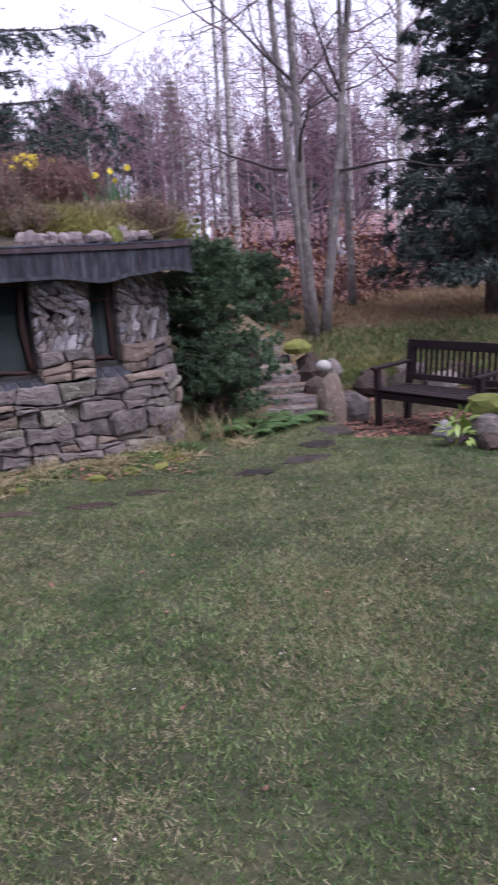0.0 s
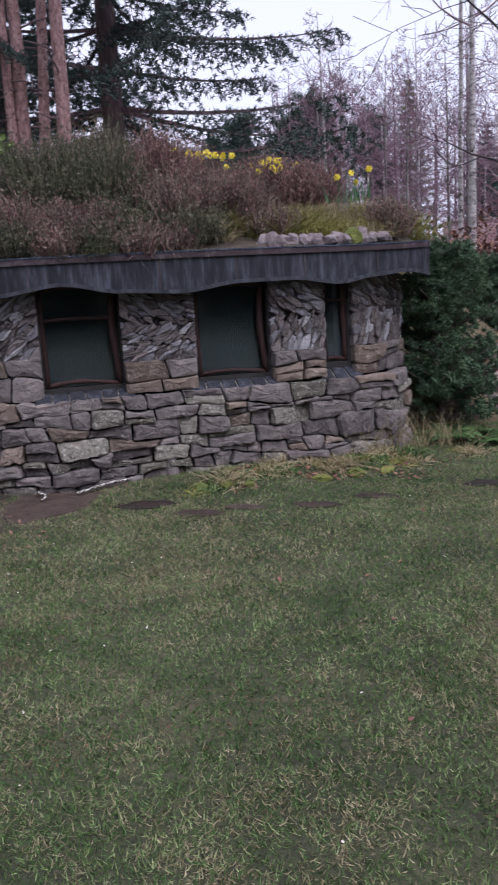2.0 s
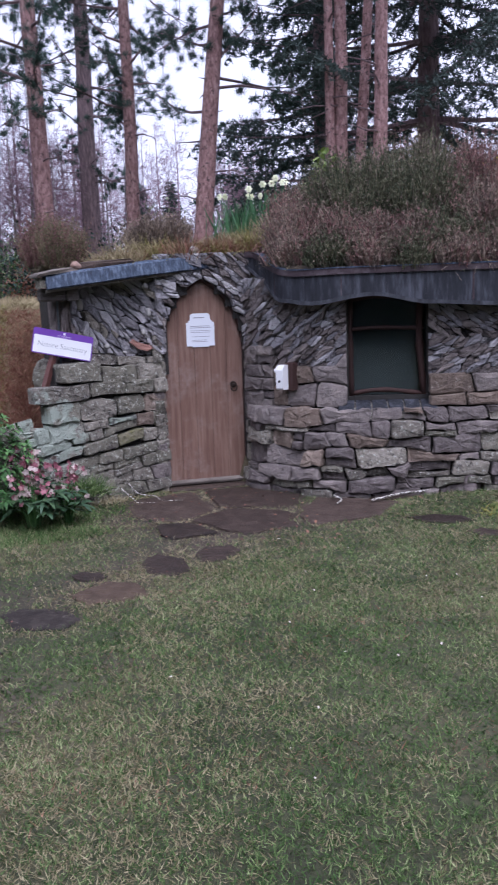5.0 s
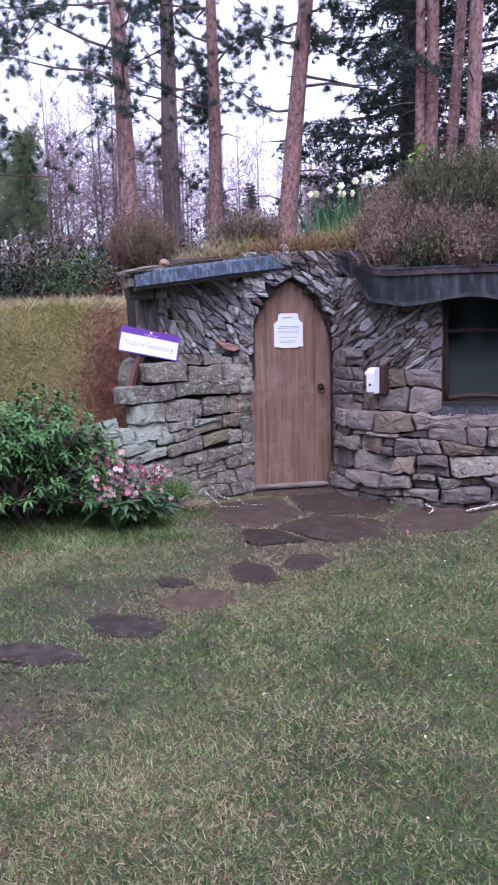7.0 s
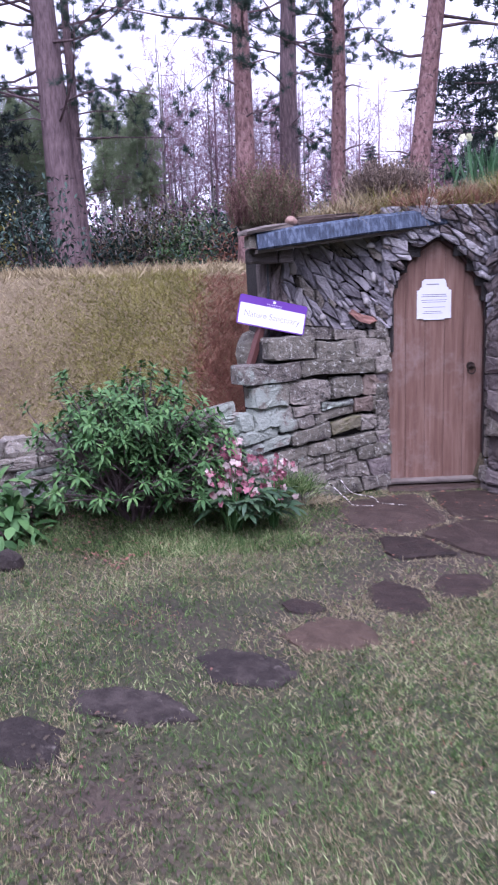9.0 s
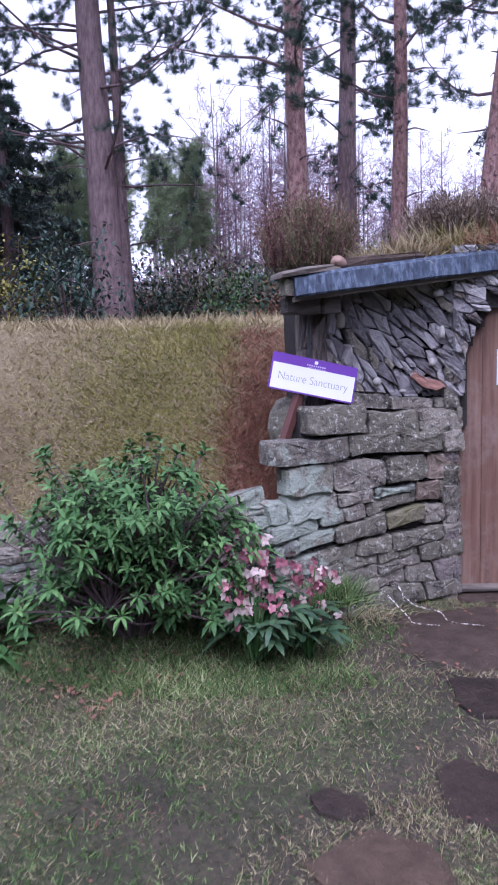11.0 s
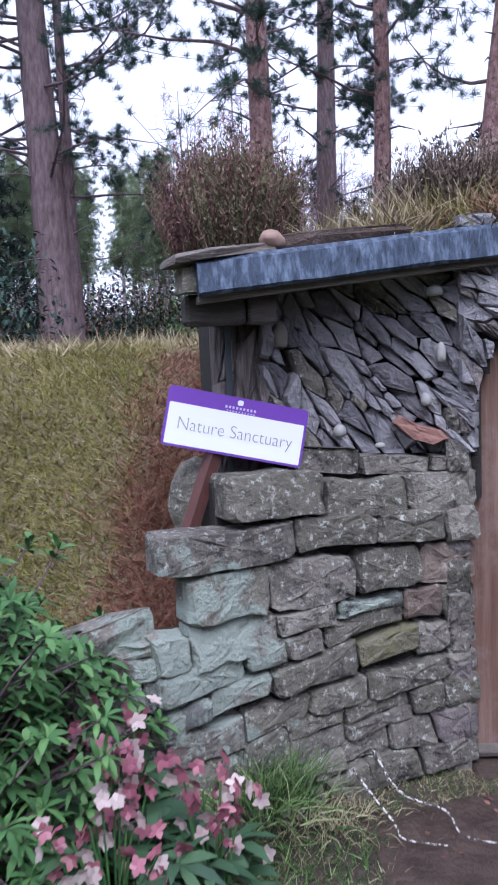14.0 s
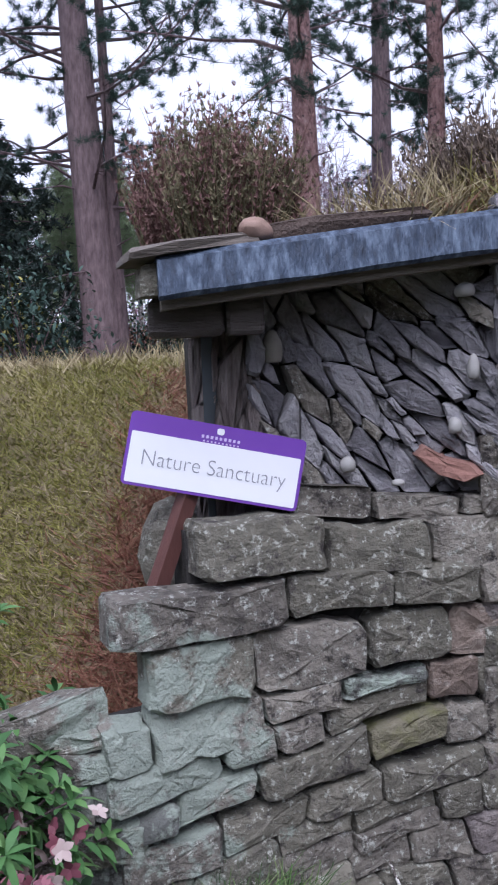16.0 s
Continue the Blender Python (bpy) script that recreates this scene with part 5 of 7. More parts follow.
for pts in ([(-4.85, 4.95), (-4.4, 4.6), (-4.05, 4.65), (-4.0, 5.1), (-4.55, 5.5)], [(-4.0, 4.72), (-3.4, 4.62), (-3.2, 4.95), (-3.45, 5.3), (-3.95, 5.15)], [(-4.5, 5.55), (-4.0, 5.15), (-3.5, 5.35), (-3.6, 5.78), (-4.2, 5.85)],
            [(-3.42, 5.35), (-3.15, 5.0), (-2.8, 5.5), (-2.85, 5.95), (-3.5, 5.8)], [(-4.12, 4.5), (-3.85, 4.25), (-3.6, 4.55), (-3.95, 4.66)], [(-3.3, 5.85), (-2.85, 6.0), (-2.6, 6.2), (-2.9, 6.25), (-3.3, 5.98)]):
    fine = []
    for k, p in enumerate(pts):
        q = pts[(k + 1) % len(pts)]
        for t in (0.08, 0.36, 0.64, 0.92):
            fine.append((p[0] + (q[0] - p[0]) * t + rp.normal(0, 0.012), p[1] + (q[1] - p[1]) * t + rp.normal(0, 0.012)))
    SLAB_SHAPES.append(np.array(fine))
    slab_thing("paving_slab", "wet brown paving slab before the arched door", "paving slab", fine, 0.012 + rp.uniform(0, 0.006), 0.06, M_SLAB, rng=rp, group="paving before the door")
rock("upright_stone", "small pale upright stone at the wall's foot", "stone", (-2.42, 6.32, 0.1), (0.05, 0.04, 0.17), M_ROOFROCK, 77, 0.08, 20, 3, True)


M_FLECK = mat("peeling_twig_bark", [(0.04, 0.03, 0.025), (0.09, 0.07, 0.06)], 30, bump=0.4, spot=((0.66, 0.63, 0.58), 55, 0.49, 0.53))


def twig(pts, r, label):
    g = Geo()
    c = catmull(pts, 5)
    g.tube(c, [r * (1 - 0.5 * i / len(c)) for i in range(len(c))], 6)
    tagged(part("twig", g, M_FLECK, smooth=True), label, "twig")


twig([(-3.34, 5.78, 0.04), (-3.28, 5.68, 0.06), (-3.22, 5.66, 0.04), (-3.2, 5.55, 0.035)], 0.011, "pale peeling birch twig on the paving")
twig([(-3.0, 5.75, 0.04), (-2.85, 6.0, 0.06), (-2.72, 6.15, 0.06), (-2.64, 6.3, 0.08)], 0.01, "long pale birch twig leaning on the paving")
twig([(-4.95, 5.1, 0.16), (-4.78, 5.05, 0.07), (-4.62, 5.09, 0.05), (-4.5, 5.02, 0.045), (-4.35, 5.1, 0.04)], 0.005, "white-flecked twig at the wall's foot")
twig([(-4.9, 4.95, 0.14), (-4.7, 4.92, 0.05), (-4.62, 4.88, 0.04), (-4.5, 4.95, 0.04)], 0.0045, "white-flecked twig on bare soil")


# ---- plants: kit ----
def needles(centres, axis, count, length, width, spread, rng):
    """Loose needle triangles round each centre, leaning along axis by spread."""
    n = len(centres)
    c = np.repeat(centres, count, 0)
    a = np.repeat(np.broadcast_to(axis, (n, 3)), count, 0)
    d = unit(rng.normal(size=c.shape) + a * spread)
    ln = length * rng.uniform(0.6, 1.15, (len(c), 1))
    side = unit(np.cross(d, rng.normal(size=c.shape))) * width * 0.5
    root = c + rng.normal(0, length * 0.12, c.shape)
    return np.stack([root - side, root + side, root + d * ln], 1)


def heather(name, label, place, r, h, n, material, seed, tip=None, dead=0.25, near=False):
    """A cushion of upright, slightly curved heather sprigs over a dark twiggy base."""
    rng = np.random.default_rng(seed)
    n = int(n * (1.7 if near else 1.15))
    ob = thing(name, label, "heather", place, group="heather on the turf roof")
    u = rng.normal(size=(n, 3))
    u[:, 2] = np.abs(u[:, 2])
    u = unit(u)
    rad = rng.uniform(0.25, 1.0, (n, 1)) ** 0.5
    lump = 1 + 0.25 * np.sin(u[:, :1] * 5 + seed) * np.cos(u[:, 1:2] * 6)
    base = u * np.array([r, r, h * 0.72]) * rad * lump * 0.92
    d = unit(u * np.array([0.55, 0.55, 0.2]) + np.array([0, 0, 1.0]) + rng.normal(0, 0.19, (n, 3)))
    ln = rng.uniform(0.08, 0.25, n) * (0.6 + h)
    if near:
        base, ln = base * np.array([0.86, 0.86, 0.8]), ln * rng.uniform(0.7, 1.45, n)
        d = unit(d + np.array([0, 0, 0.5]))
    k = int(n * (1 - dead))
    for nm, sl, m, w in (("foliage", slice(0, k), material, 0.0045 if near else 0.008), ("flower_spike", slice(k, n), tip or M_HEATH_B, 0.004 if near else 0.008)):
        q = new(nm, blades(nm, base[sl], d[sl], ln[sl], w, m, rng, 0.2, 3))
        q.parent = ob
        # short scale leaves or bells along each sprig
        fine = 7 if near else 3
        along = [base[sl] + d[sl] * (ln[sl] * f)[:, None] for f in np.linspace(0.2, 0.98, fine)]
        tri = needles(np.concatenate(along), np.array([0, 0, 1.0]), 5 if near else 3, 0.019 if near else 0.027, 0.006 if near else 0.0085, 1.9, rng)
        q = new(nm, tri_mesh(nm, tri, m))
        q.parent = ob
    g = Geo()
    for _ in range(26):
        e = base[rng.integers(n)]
        g.tube([(rng.normal(0, r * 0.15), rng.normal(0, r * 0.15), -0.05), tuple(e * 0.5 + rng.normal(0, 0.02, 3)), tuple(e)], [0.007, 0.005, 0.002], 4, cap=False)
    part("stalk", g, M_TWIGD, ob)
    core = blob(r * 0.6, r * 0.6, h * (0.2 if near else 0.42), rng, 0.2, 2)
    part("thatch", core, M_SOIL, ob)
    return ob


def grass_tuft(name, label, place, r, h, n, material, seed, bend=0.6, droop=0.25, width=0.006, group=""):
    rng = np.random.default_rng(seed)
    root = np.stack([rng.normal(0, r * 0.5, n), rng.normal(0, r * 0.5, n), np.full(n, -0.01)], 1)
    d = unit(root * np.array([1.2 / max(r, 0.01), 1.2 / max(r, 0.01), 0]) * 0.5 + np.array([0, 0, 1.0]) + rng.normal(0, 0.3, (n, 3)))
    d[:, 2] = np.abs(d[:, 2])
    ob = new(name, blades(name, root, d, h * rng.uniform(0.5, 1.1, n), width, material, rng, bend, 4, droop))
    ob.location = place
    return tagged(ob, label, "grass", group)


def leaf_rows(base, d, length, width, rng, arch=0.3, segs=4, up=None):
    """Leaf ribbons, broad in the middle."""
    n = len(base)
    d = unit(d)
    nrm = np.array([0, 0, 1.0]) if up is None else up
    side = unit(np.cross(d, nrm) + rng.normal(0, 0.15, (n, 3)))
    lift = unit(np.cross(side, d))
    L = np.broadcast_to(length, n)[:, None]
    rows = []
    for i in range(segs):
        t = i / (segs - 1)
        w = np.broadcast_to(width, n)[:, None] * 0.5 * max(0.06, math.sin(math.pi * (0.06 + 0.9 * t)))
        c = base + d * L * t + lift * L * arch * (t - t * t) - np.array([0, 0, 1.0]) * L * arch * 0.7 * t * t
        rows.append(np.stack([c - side * w, c + side * w], 1))
    return np.stack(rows, 1)


def rosette_shrub(place, r, h, shoots, seed):
    """Rhododendron: bare crooked stems that fork under a loose, uneven roof of leaf whorls."""
    rng = np.random.default_rng(seed)
    ob = thing("rhododendron", "green rhododendron bush with leathery leaf whorls on bare stems", "shrub", place)
    g = Geo()
    lv = []
    stems = 20
    for k in range(stems):
        a = 2 * math.pi * (k + rng.uniform(0, 0.8)) / stems
        q = rng.uniform(0.3, 0.95)
        low = k % 3 == 1
        top = np.array([r[0] * q * math.cos(a), r[1] * q * math.sin(a), h * (rng.uniform(0.3, 0.55) if low else rng.uniform(0.62, 1.0) - 0.22 * q * q)])
        foot = np.array([top[0] * 0.22, top[1] * 0.22, -0.04])
        fork = foot * 0.4 + top * 0.6 + rng.normal(0, 0.035, 3) + np.array([0, 0, -0.05])
        mid = foot * 0.65 + top * 0.35 + rng.normal(0, 0.03, 3) + np.array([0, 0, -0.02])
        g.tube(catmull([tuple(foot), tuple(mid), tuple(fork)], 4), list(np.linspace(0.013, 0.008, 9)), 5, cap=False)
        for _ in range(shoots // stems):
            e = top + rng.normal(0, 1, 3) * np.array([0.16, 0.16, 0.085])
            w = fork * 0.45 + e * 0.55 + rng.normal(0, 0.02, 3)
            g.tube(catmull([tuple(fork), tuple(w), tuple(e)], 3), list(np.linspace(0.0065, 0.003, 7)), 4, cap=False)
            axis = unit(e - fork + np.array([0, 0, 0.12]))
            u = unit(np.cross(axis, [0.3, 0.2, 1.0]))
            v = np.cross(axis, u)
            for tier in range(2):
                m = int(rng.integers(5, 9))
                ang = np.linspace(0, 2 * math.pi, m, endpoint=False) + rng.uniform(0, 6)
                tilt = rng.uniform(0.05, 0.6, m)[:, None] + 0.2 * (1 - tier)
                d = (np.cos(ang)[:, None] * u + np.sin(ang)[:, None] * v) * np.cos(tilt) + axis * np.sin(tilt)
                lv.append(leaf_rows(np.repeat((e - axis * 0.03 * tier)[None], m, 0), d, rng.uniform(0.045, 0.085, m), rng.uniform(0.017, 0.026, m), rng))
    part("stalk", g, M_DARKBARK, ob)
    q = new("leaf_foliage", quad_strips("leaf_foliage", np.concatenate(lv), M_LEAF))
    q.parent = ob
    return ob


M_HELL = mat("hellebore_leaf", [(0.018, 0.045, 0.022), (0.042, 0.09, 0.04), (0.08, 0.14, 0.06)], 4, rough=0.5, bump=0, source="island", vary=0.6)


M_HELLWHITE = mat("pale_pink_petal", [(0.3, 0.2, 0.19), (0.5, 0.42, 0.38)], 4, rough=0.7, bump=0, source="island")


def hellebore(place, seed, n=7, spread=0.26):
    rng = np.random.default_rng(seed)
    ob = thing("hellebore", "hellebore clump with pink and white nodding flowers", "flower", place, group="hellebores below the wall")
    lv, pk, wh = [], [], []
    g = Geo()
    for _ in range(n * 4):
        a = rng.uniform(0, 2 * math.pi)
        c = np.array([math.cos(a) * rng.uniform(0.03, spread), math.sin(a) * rng.uniform(0.03, spread), rng.uniform(0.1, 0.24)])
        k = 6
        ang = a + np.linspace(-1.5, 1.5, k)
        d = np.stack([np.cos(ang), np.sin(ang), rng.uniform(-0.2, 0.5, k)], 1)
        lv.append(leaf_rows(np.repeat(c[None], k, 0), d, rng.uniform(0.09, 0.16, k), rng.uniform(0.028, 0.042, k), rng))
        g.tube([(0, 0, -0.02), tuple(c * 0.6 + np.array([0, 0, 0.04])), tuple(c)], [0.005, 0.004, 0.003], 4, cap=False)
    for _ in range(n * 3):
        a = rng.uniform(0, 2 * math.pi)
        c = np.array([math.cos(a) * rng.uniform(0.02, spread * 0.9), math.sin(a) * rng.uniform(0.02, spread * 0.9), rng.uniform(0.22, 0.44)])
        g.tube([(c[0] * 0.3, c[1] * 0.3, 0), tuple(c * 0.8), tuple(c)], [0.004, 0.003, 0.003], 4, cap=False)
        for _ in range(rng.integers(2, 6)):
            f = c + rng.normal(0, 0.032, 3)
            k = 5
            face = unit(np.array([rng.normal() * 0.6 + 0.5, rng.normal() * 0.6 - 0.4, rng.normal() * 0.4]))
            u = unit(np.cross(face, [0, 0, 1.0]))
            v = np.cross(face, u)
            ang = np.linspace(0, 2 * math.pi, k, endpoint=False)
            d = np.cos(ang)[:, None] * u + np.sin(ang)[:, None] * v + face * 0.25
            (wh if rng.random() < 0.38 else pk).append(leaf_rows(np.repeat(f[None], k, 0), d, rng.uniform(0.02, 0.032, k), 0.021, rng, 0.15, 4, face))
    part("stalk", g, M_LEAF, ob)
    for nm, q, m in (("leaf_foliage", lv, M_HELL), ("blossom", pk, M_PINK), ("blossom", wh, M_HELLWHITE)):
        o = new(nm, quad_strips(nm, np.concatenate(q), m))
        o.parent = ob
    return ob


def daffodils(place, n, h, petal, label, seed, leaves=26, spread=0.1):
    rng = np.random.default_rng(seed)
    ob = thing("daffodil", label, "flower", place, group="daffodils on the turf roof")
    root = np.stack([rng.normal(0, spread, leaves), rng.normal(0, spread, leaves), np.full(leaves, -0.03)], 1)
    d = np.array([0, 0, 1.0]) + rng.normal(0, 0.16, (leaves, 3))
    q = new("leaf_foliage", blades("leaf_foliage", root, d, h * rng.uniform(0.6, 0.95, leaves), 0.02, M_DAFF, rng, 0.15, 4))
    q.parent = ob
    g = Geo()
    pet = []
    for k in range(n):
        c = np.array([rng.normal(0, spread * 1.1), rng.normal(0, spread * 1.1), h * rng.uniform(0.85, 1.1)])
        g.tube([(c[0] * 0.5, c[1] * 0.5, -0.03), tuple(c * 0.9), tuple(c)], [0.005, 0.004, 0.004], 5, cap=False)
        face = unit(np.array([rng.normal() * 0.5 + 0.25, -1.0, rng.normal() * 0.2]))
        u = unit(np.cross(face, [0, 0, 1.0]))
        v = np.cross(face, u)
        ang = np.linspace(0, 2 * math.pi, 6, endpoint=False)
        dd = np.cos(ang)[:, None] * u + np.sin(ang)[:, None] * v
        pet.append(leaf_rows(np.repeat((c + face * 0.01)[None], 6, 0), dd, 0.034, 0.03, rng, 0.05, 4, face))
        pet.append(leaf_rows(np.repeat((c + face * 0.012)[None], 6, 0), dd * 0.5 + face, 0.026, 0.018, rng, 0.05, 4, face))
    part("stalk", g, M_DAFF, ob)
    q = new("blossom", quad_strips("blossom", np.concatenate(pet), petal))
    q.parent = ob
    return ob


# ---- roof planting ----
M_HEATH_O = mat("olive_heather", [(0.05, 0.05, 0.025), (0.14, 0.125, 0.065), (0.32, 0.26, 0.16)], 3, rough=0.85, bump=0, source="island", vary=0.65)
def roof_top(x, y):
    """Height of the turf above a place of the plan."""
    best = None
    for p in roof_line:
        w = Vector((x - p.x, y - p.y, 0))
        d = w.dot(ROOF_BACK)
        off = (w - ROOF_BACK * d).length
        if best is None or off < best[0]:
            best = (off, p, d)
    _, p, d = best
    z = roof_z(p.z, max(d, 0.05), p.x)
    return z - (0.5 * (d - 1.8) / 1.4 if d > 1.8 else 0)


HEATHERS = [("green", -3.62, 6.75, 0.5, 0.72, 2600), ("green", -3.15, 7.0, 0.5, 0.78, 2600), ("brown", -3.4, 7.35, 0.45, 0.74, 1600), ("pink", -2.75, 7.4, 0.5, 0.72, 2200), ("brown", -3.85, 6.3, 0.34, 0.4, 1500), ("brown", -3.45, 6.22, 0.34, 0.38, 1500),
            ("brown", -3.05, 6.42, 0.34, 0.38, 1500), ("green", -2.72, 6.62, 0.32, 0.34, 1300), ("brown", -2.5, 7.0, 0.42, 0.46, 2000), ("brown", -2.15, 7.25, 0.42, 0.45, 2000), ("pink", -1.95, 7.95, 0.42, 0.5, 1900),
            ("pink", -1.6, 8.1, 0.36, 0.42, 1500), ("green", -2.25, 6.75, 0.28, 0.26, 900), ("brown", -0.78, 7.75, 0.22, 0.28, 800), ("brown", -4.1, 6.75, 0.35, 0.42, 1300), ("brown", -1.75, 7.2, 0.26, 0.22, 700), ("brown", -3.75, 5.98, 0.22, 0.24, 650), ("green", -3.45, 5.98, 0.22, 0.22, 650), ("brown", -3.15, 6.1, 0.22, 0.25, 650), ("green", -2.9, 6.25, 0.22, 0.24, 650), ("brown", -2.62, 6.4, 0.22, 0.24, 650), ("brown", -2.38, 6.54, 0.2, 0.2, 550)]
for k, (tone, x, y, r, h, n) in enumerate(HEATHERS):
    m, tip = {"green": (M_HEATH_G, M_HEATH_B), "brown": (M_HEATH_B, M_HEATH_P), "pink": (M_HEATH_P, M_HEATH_B)}[tone]
    lab = {"green": "dense dark green heather bush on the turf roof", "brown": "faded brown heather bush on the turf roof", "pink": "rusty pink heather in flower on the turf roof"}[tone]
    heather("heather", lab, (x, y, roof_top(x, y) - 0.03), r, h, n, m, 100 + k, tip, 0.12 if tone == "green" else 0.3)
heather("heather", "tall olive and brown heather at the roof corner", (-5.4, 4.98, 1.9), 0.2, 0.35, 950, M_HEATH_O, 140, M_HEATH_P, 0.4, True)
heather("heather", "pinkish heather at the roof corner", (-5.58, 4.93, 1.9), 0.15, 0.35, 560, M_HEATH_P, 141, M_HEATH_O, 0.3, True)
heather("heather", "dry brown heather on the roof over the door", (-5.15, 5.95, 2.06), 0.3, 0.24, 1300, M_HEATH_B, 142, M_HEATH_B, 0.3)
rg = np.random.default_rng(9)
for k in range(26):
    t = k / 25
    x, y = -5.25 + 1.0 * t + rg.normal(0, 0.03), 5.0 + 1.25 * t + rg.uniform(0.0, 0.35)
    grass_tuft("grass_tuft", "straw-coloured dry grass tuft on the turf roof", (x, y, roof_top(x, y) - 0.01), 0.13, rg.uniform(0.16, 0.3), 260, [M_STRAW, M_STRAW, M_RUST, M_OLIVEG][k % 4], 200 + k, group="dry grass on the roof")
for k in range(30):
    t = k / 29
    x, y = -2.25 + 1.65 * t + rg.normal(0, 0.03), 6.7 + 0.9 * t + rg.uniform(0.0, 0.7)
    grass_tuft("grass_tuft", "pale dry grass tuft above the roof edge", (x, y, roof_top(x, y) - 0.01), 0.13, rg.uniform(0.2, 0.36), 260, [M_STRAW, M_OLIVEG, M_OLIVEG][k % 3], 240 + k, group="dry grass on the roof")
for k in range(34):
    t = k / 33
    x, y = -3.95 + 1.75 * t, 5.98 + 0.68 * max(0.0, t - 0.12) + rg.normal(0, 0.02)
    grass_tuft("fringe_tuft", "low brown heather fringe hanging over the roof edge", (x, y, roof_top(x, y) - 0.02), 0.09, 0.15, 150, [M_HEATH_B, M_HEATH_G, M_STRAW][k % 3], 280 + k, 0.8, 0.5, 0.006, "fringe along the roof edge")
for x, y, top, n, petal, lab, h in ((-2.51, 7.6, 2.6, 13, M_YELLOW, "clump of yellow dwarf daffodils in the heather", 0.22), (-1.95, 7.9, 2.54, 10, M_YELLOW, "clump of yellow dwarf daffodils in the heather", 0.22), (-2.2, 8.05, 2.62, 3, M_YELLOW, "few yellow daffodils behind the heather", 0.22),
                                    (-1.27, 8.4, 2.45, 2, M_YELLOW, "few yellow daffodils in dry grass", 0.26), (-1.23, 8.1, 2.36, 2, M_YELLOW, "few yellow daffodils in dry grass", 0.2), (-1.84, 7.85, 2.45, 5, M_YELLOW, "clump of yellow dwarf daffodils in the heather", 0.2),
                                    (-4.68, 6.42, 2.5, 3, M_CREAM, "cream daffodils with upright green leaves", 0.34), (-4.54, 6.6, 2.55, 4, M_CREAM, "cream daffodils with upright green leaves", 0.38), (-4.41, 6.77, 2.63, 4, M_CREAM, "cream daffodils with upright green leaves", 0.42)):
    daffodils((x, y, top - h + (0.09 if petal is M_YELLOW else 0.03)), n, h, petal, lab, int(abs(x * 1000 + y * 77)), 46 if petal is M_CREAM else 16, 0.14 if petal is M_YELLOW else 0.1)


def leafy_shrub(place, r, h, n, material, label, seed, leaf=0.07, name="shrub", stems=14):
    """A loose shrub: thin stems and single leaves scattered over an uneven crown."""
    rng = np.random.default_rng(seed)
    ob = thing(name, label, "shrub", place)
    u = unit(rng.normal(size=(n, 3)))
    u[:, 2] = np.abs(u[:, 2])
    k = rng.uniform(0.3, 1.05, (n, 1)) ** 0.6 * (1 + 0.3 * np.sin(5 * u[:, :1] + seed))
    base = u * np.array([r, r, h]) * k
    q = new("leaf_foliage", quad_strips("leaf_foliage", leaf_rows(base, rng.normal(size=(n, 3)) + u, leaf * rng.uniform(0.6, 1.2, n), leaf * 0.42, rng), material))
    q.parent = ob
    g = Geo()
    for _ in range(stems):
        e = base[rng.integers(n)]
        g.tube([(rng.normal(0, 0.03), rng.normal(0, 0.03), -0.05), tuple(e * 0.5 + rng.normal(0, 0.04, 3)), tuple(e)], [0.012, 0.008, 0.003], 5, cap=False)
    part("stalk", g, M_DARKBARK, ob)
    return ob


leafy_shrub((-4.2, 7.3, 2.38), 0.28, 0.5, 260, M_LEAFPALE, "yellow-green young shrub behind the heather", 51, 0.13)

# ---- below the west wall ----
rosette_shrub((-5.5, 3.73, 0.08), (0.49, 0.42), 0.86, 740, 61)
hellebore((-4.8, 3.96, 0.06), 62, 6, 0.2)
hellebore((-4.7, 4.2, 0.04), 63, 4, 0.13)
hellebore((-5.02, 4.1, 0.12), 64, 5, 0.15)
leafy_shrub((-5.9, 3.0, 0.0), 0.3, 0.34, 170, M_LEAF, "broad bright green leaves beside the retaining wall", 65, 0.17, "leafy_plant", 8)
grass_tuft("grass_tuft", "green grass tuft at the foot of the wall", (-4.97, 4.62, 0.14), 0.16, 0.2, 700, M_GRASS, 66, width=0.005)
grass_tuft("grass_tuft", "dead straw grass at the wall's foot", (-4.88, 4.82, 0.04), 0.16, 0.1, 350, M_THATCH, 67, 0.9, 0.6, 0.004)
rock("boulder", "dark rounded stone at the border", "stone", (-5.38, 2.76, 0.02), (0.11, 0.08, 0.08), M_SLABGREY, 68)
rock("boulder", "purple-grey stone with lichen on the wing wall", "stone", (-5.62, 4.12, 0.62), (0.1, 0.08, 0.08), M_SLAB, 69, 0.2)
slab_thing("cap_stone", "brown sandstone cap on the wing wall", "stone slab", [(-5.56, 4.16), (-5.42, 4.1), (-5.27, 4.24), (-5.24, 4.4), (-5.42, 4.36)], 0.69, 0.1, M_STONE, (0.25, 0.2))
rock("boulder", "yellowish weathered block behind the sign post", "stone", (-5.4, 4.72, 1.02), (0.1, 0.1, 0.17), M_STONE_OLIVE, 70, 0.12)
for k, (x, y) in enumerate(((-6.5, 3.45), (-6.85, 3.0), (-6.2, 3.75))):
    rock("boulder", "dark rounded boulder topping the retaining wall", "stone", (x, y, 0.42), (0.16, 0.12, 0.11), [M_STONE, M_SLAB][k % 2], 72 + k, 0.15, 40 * k)


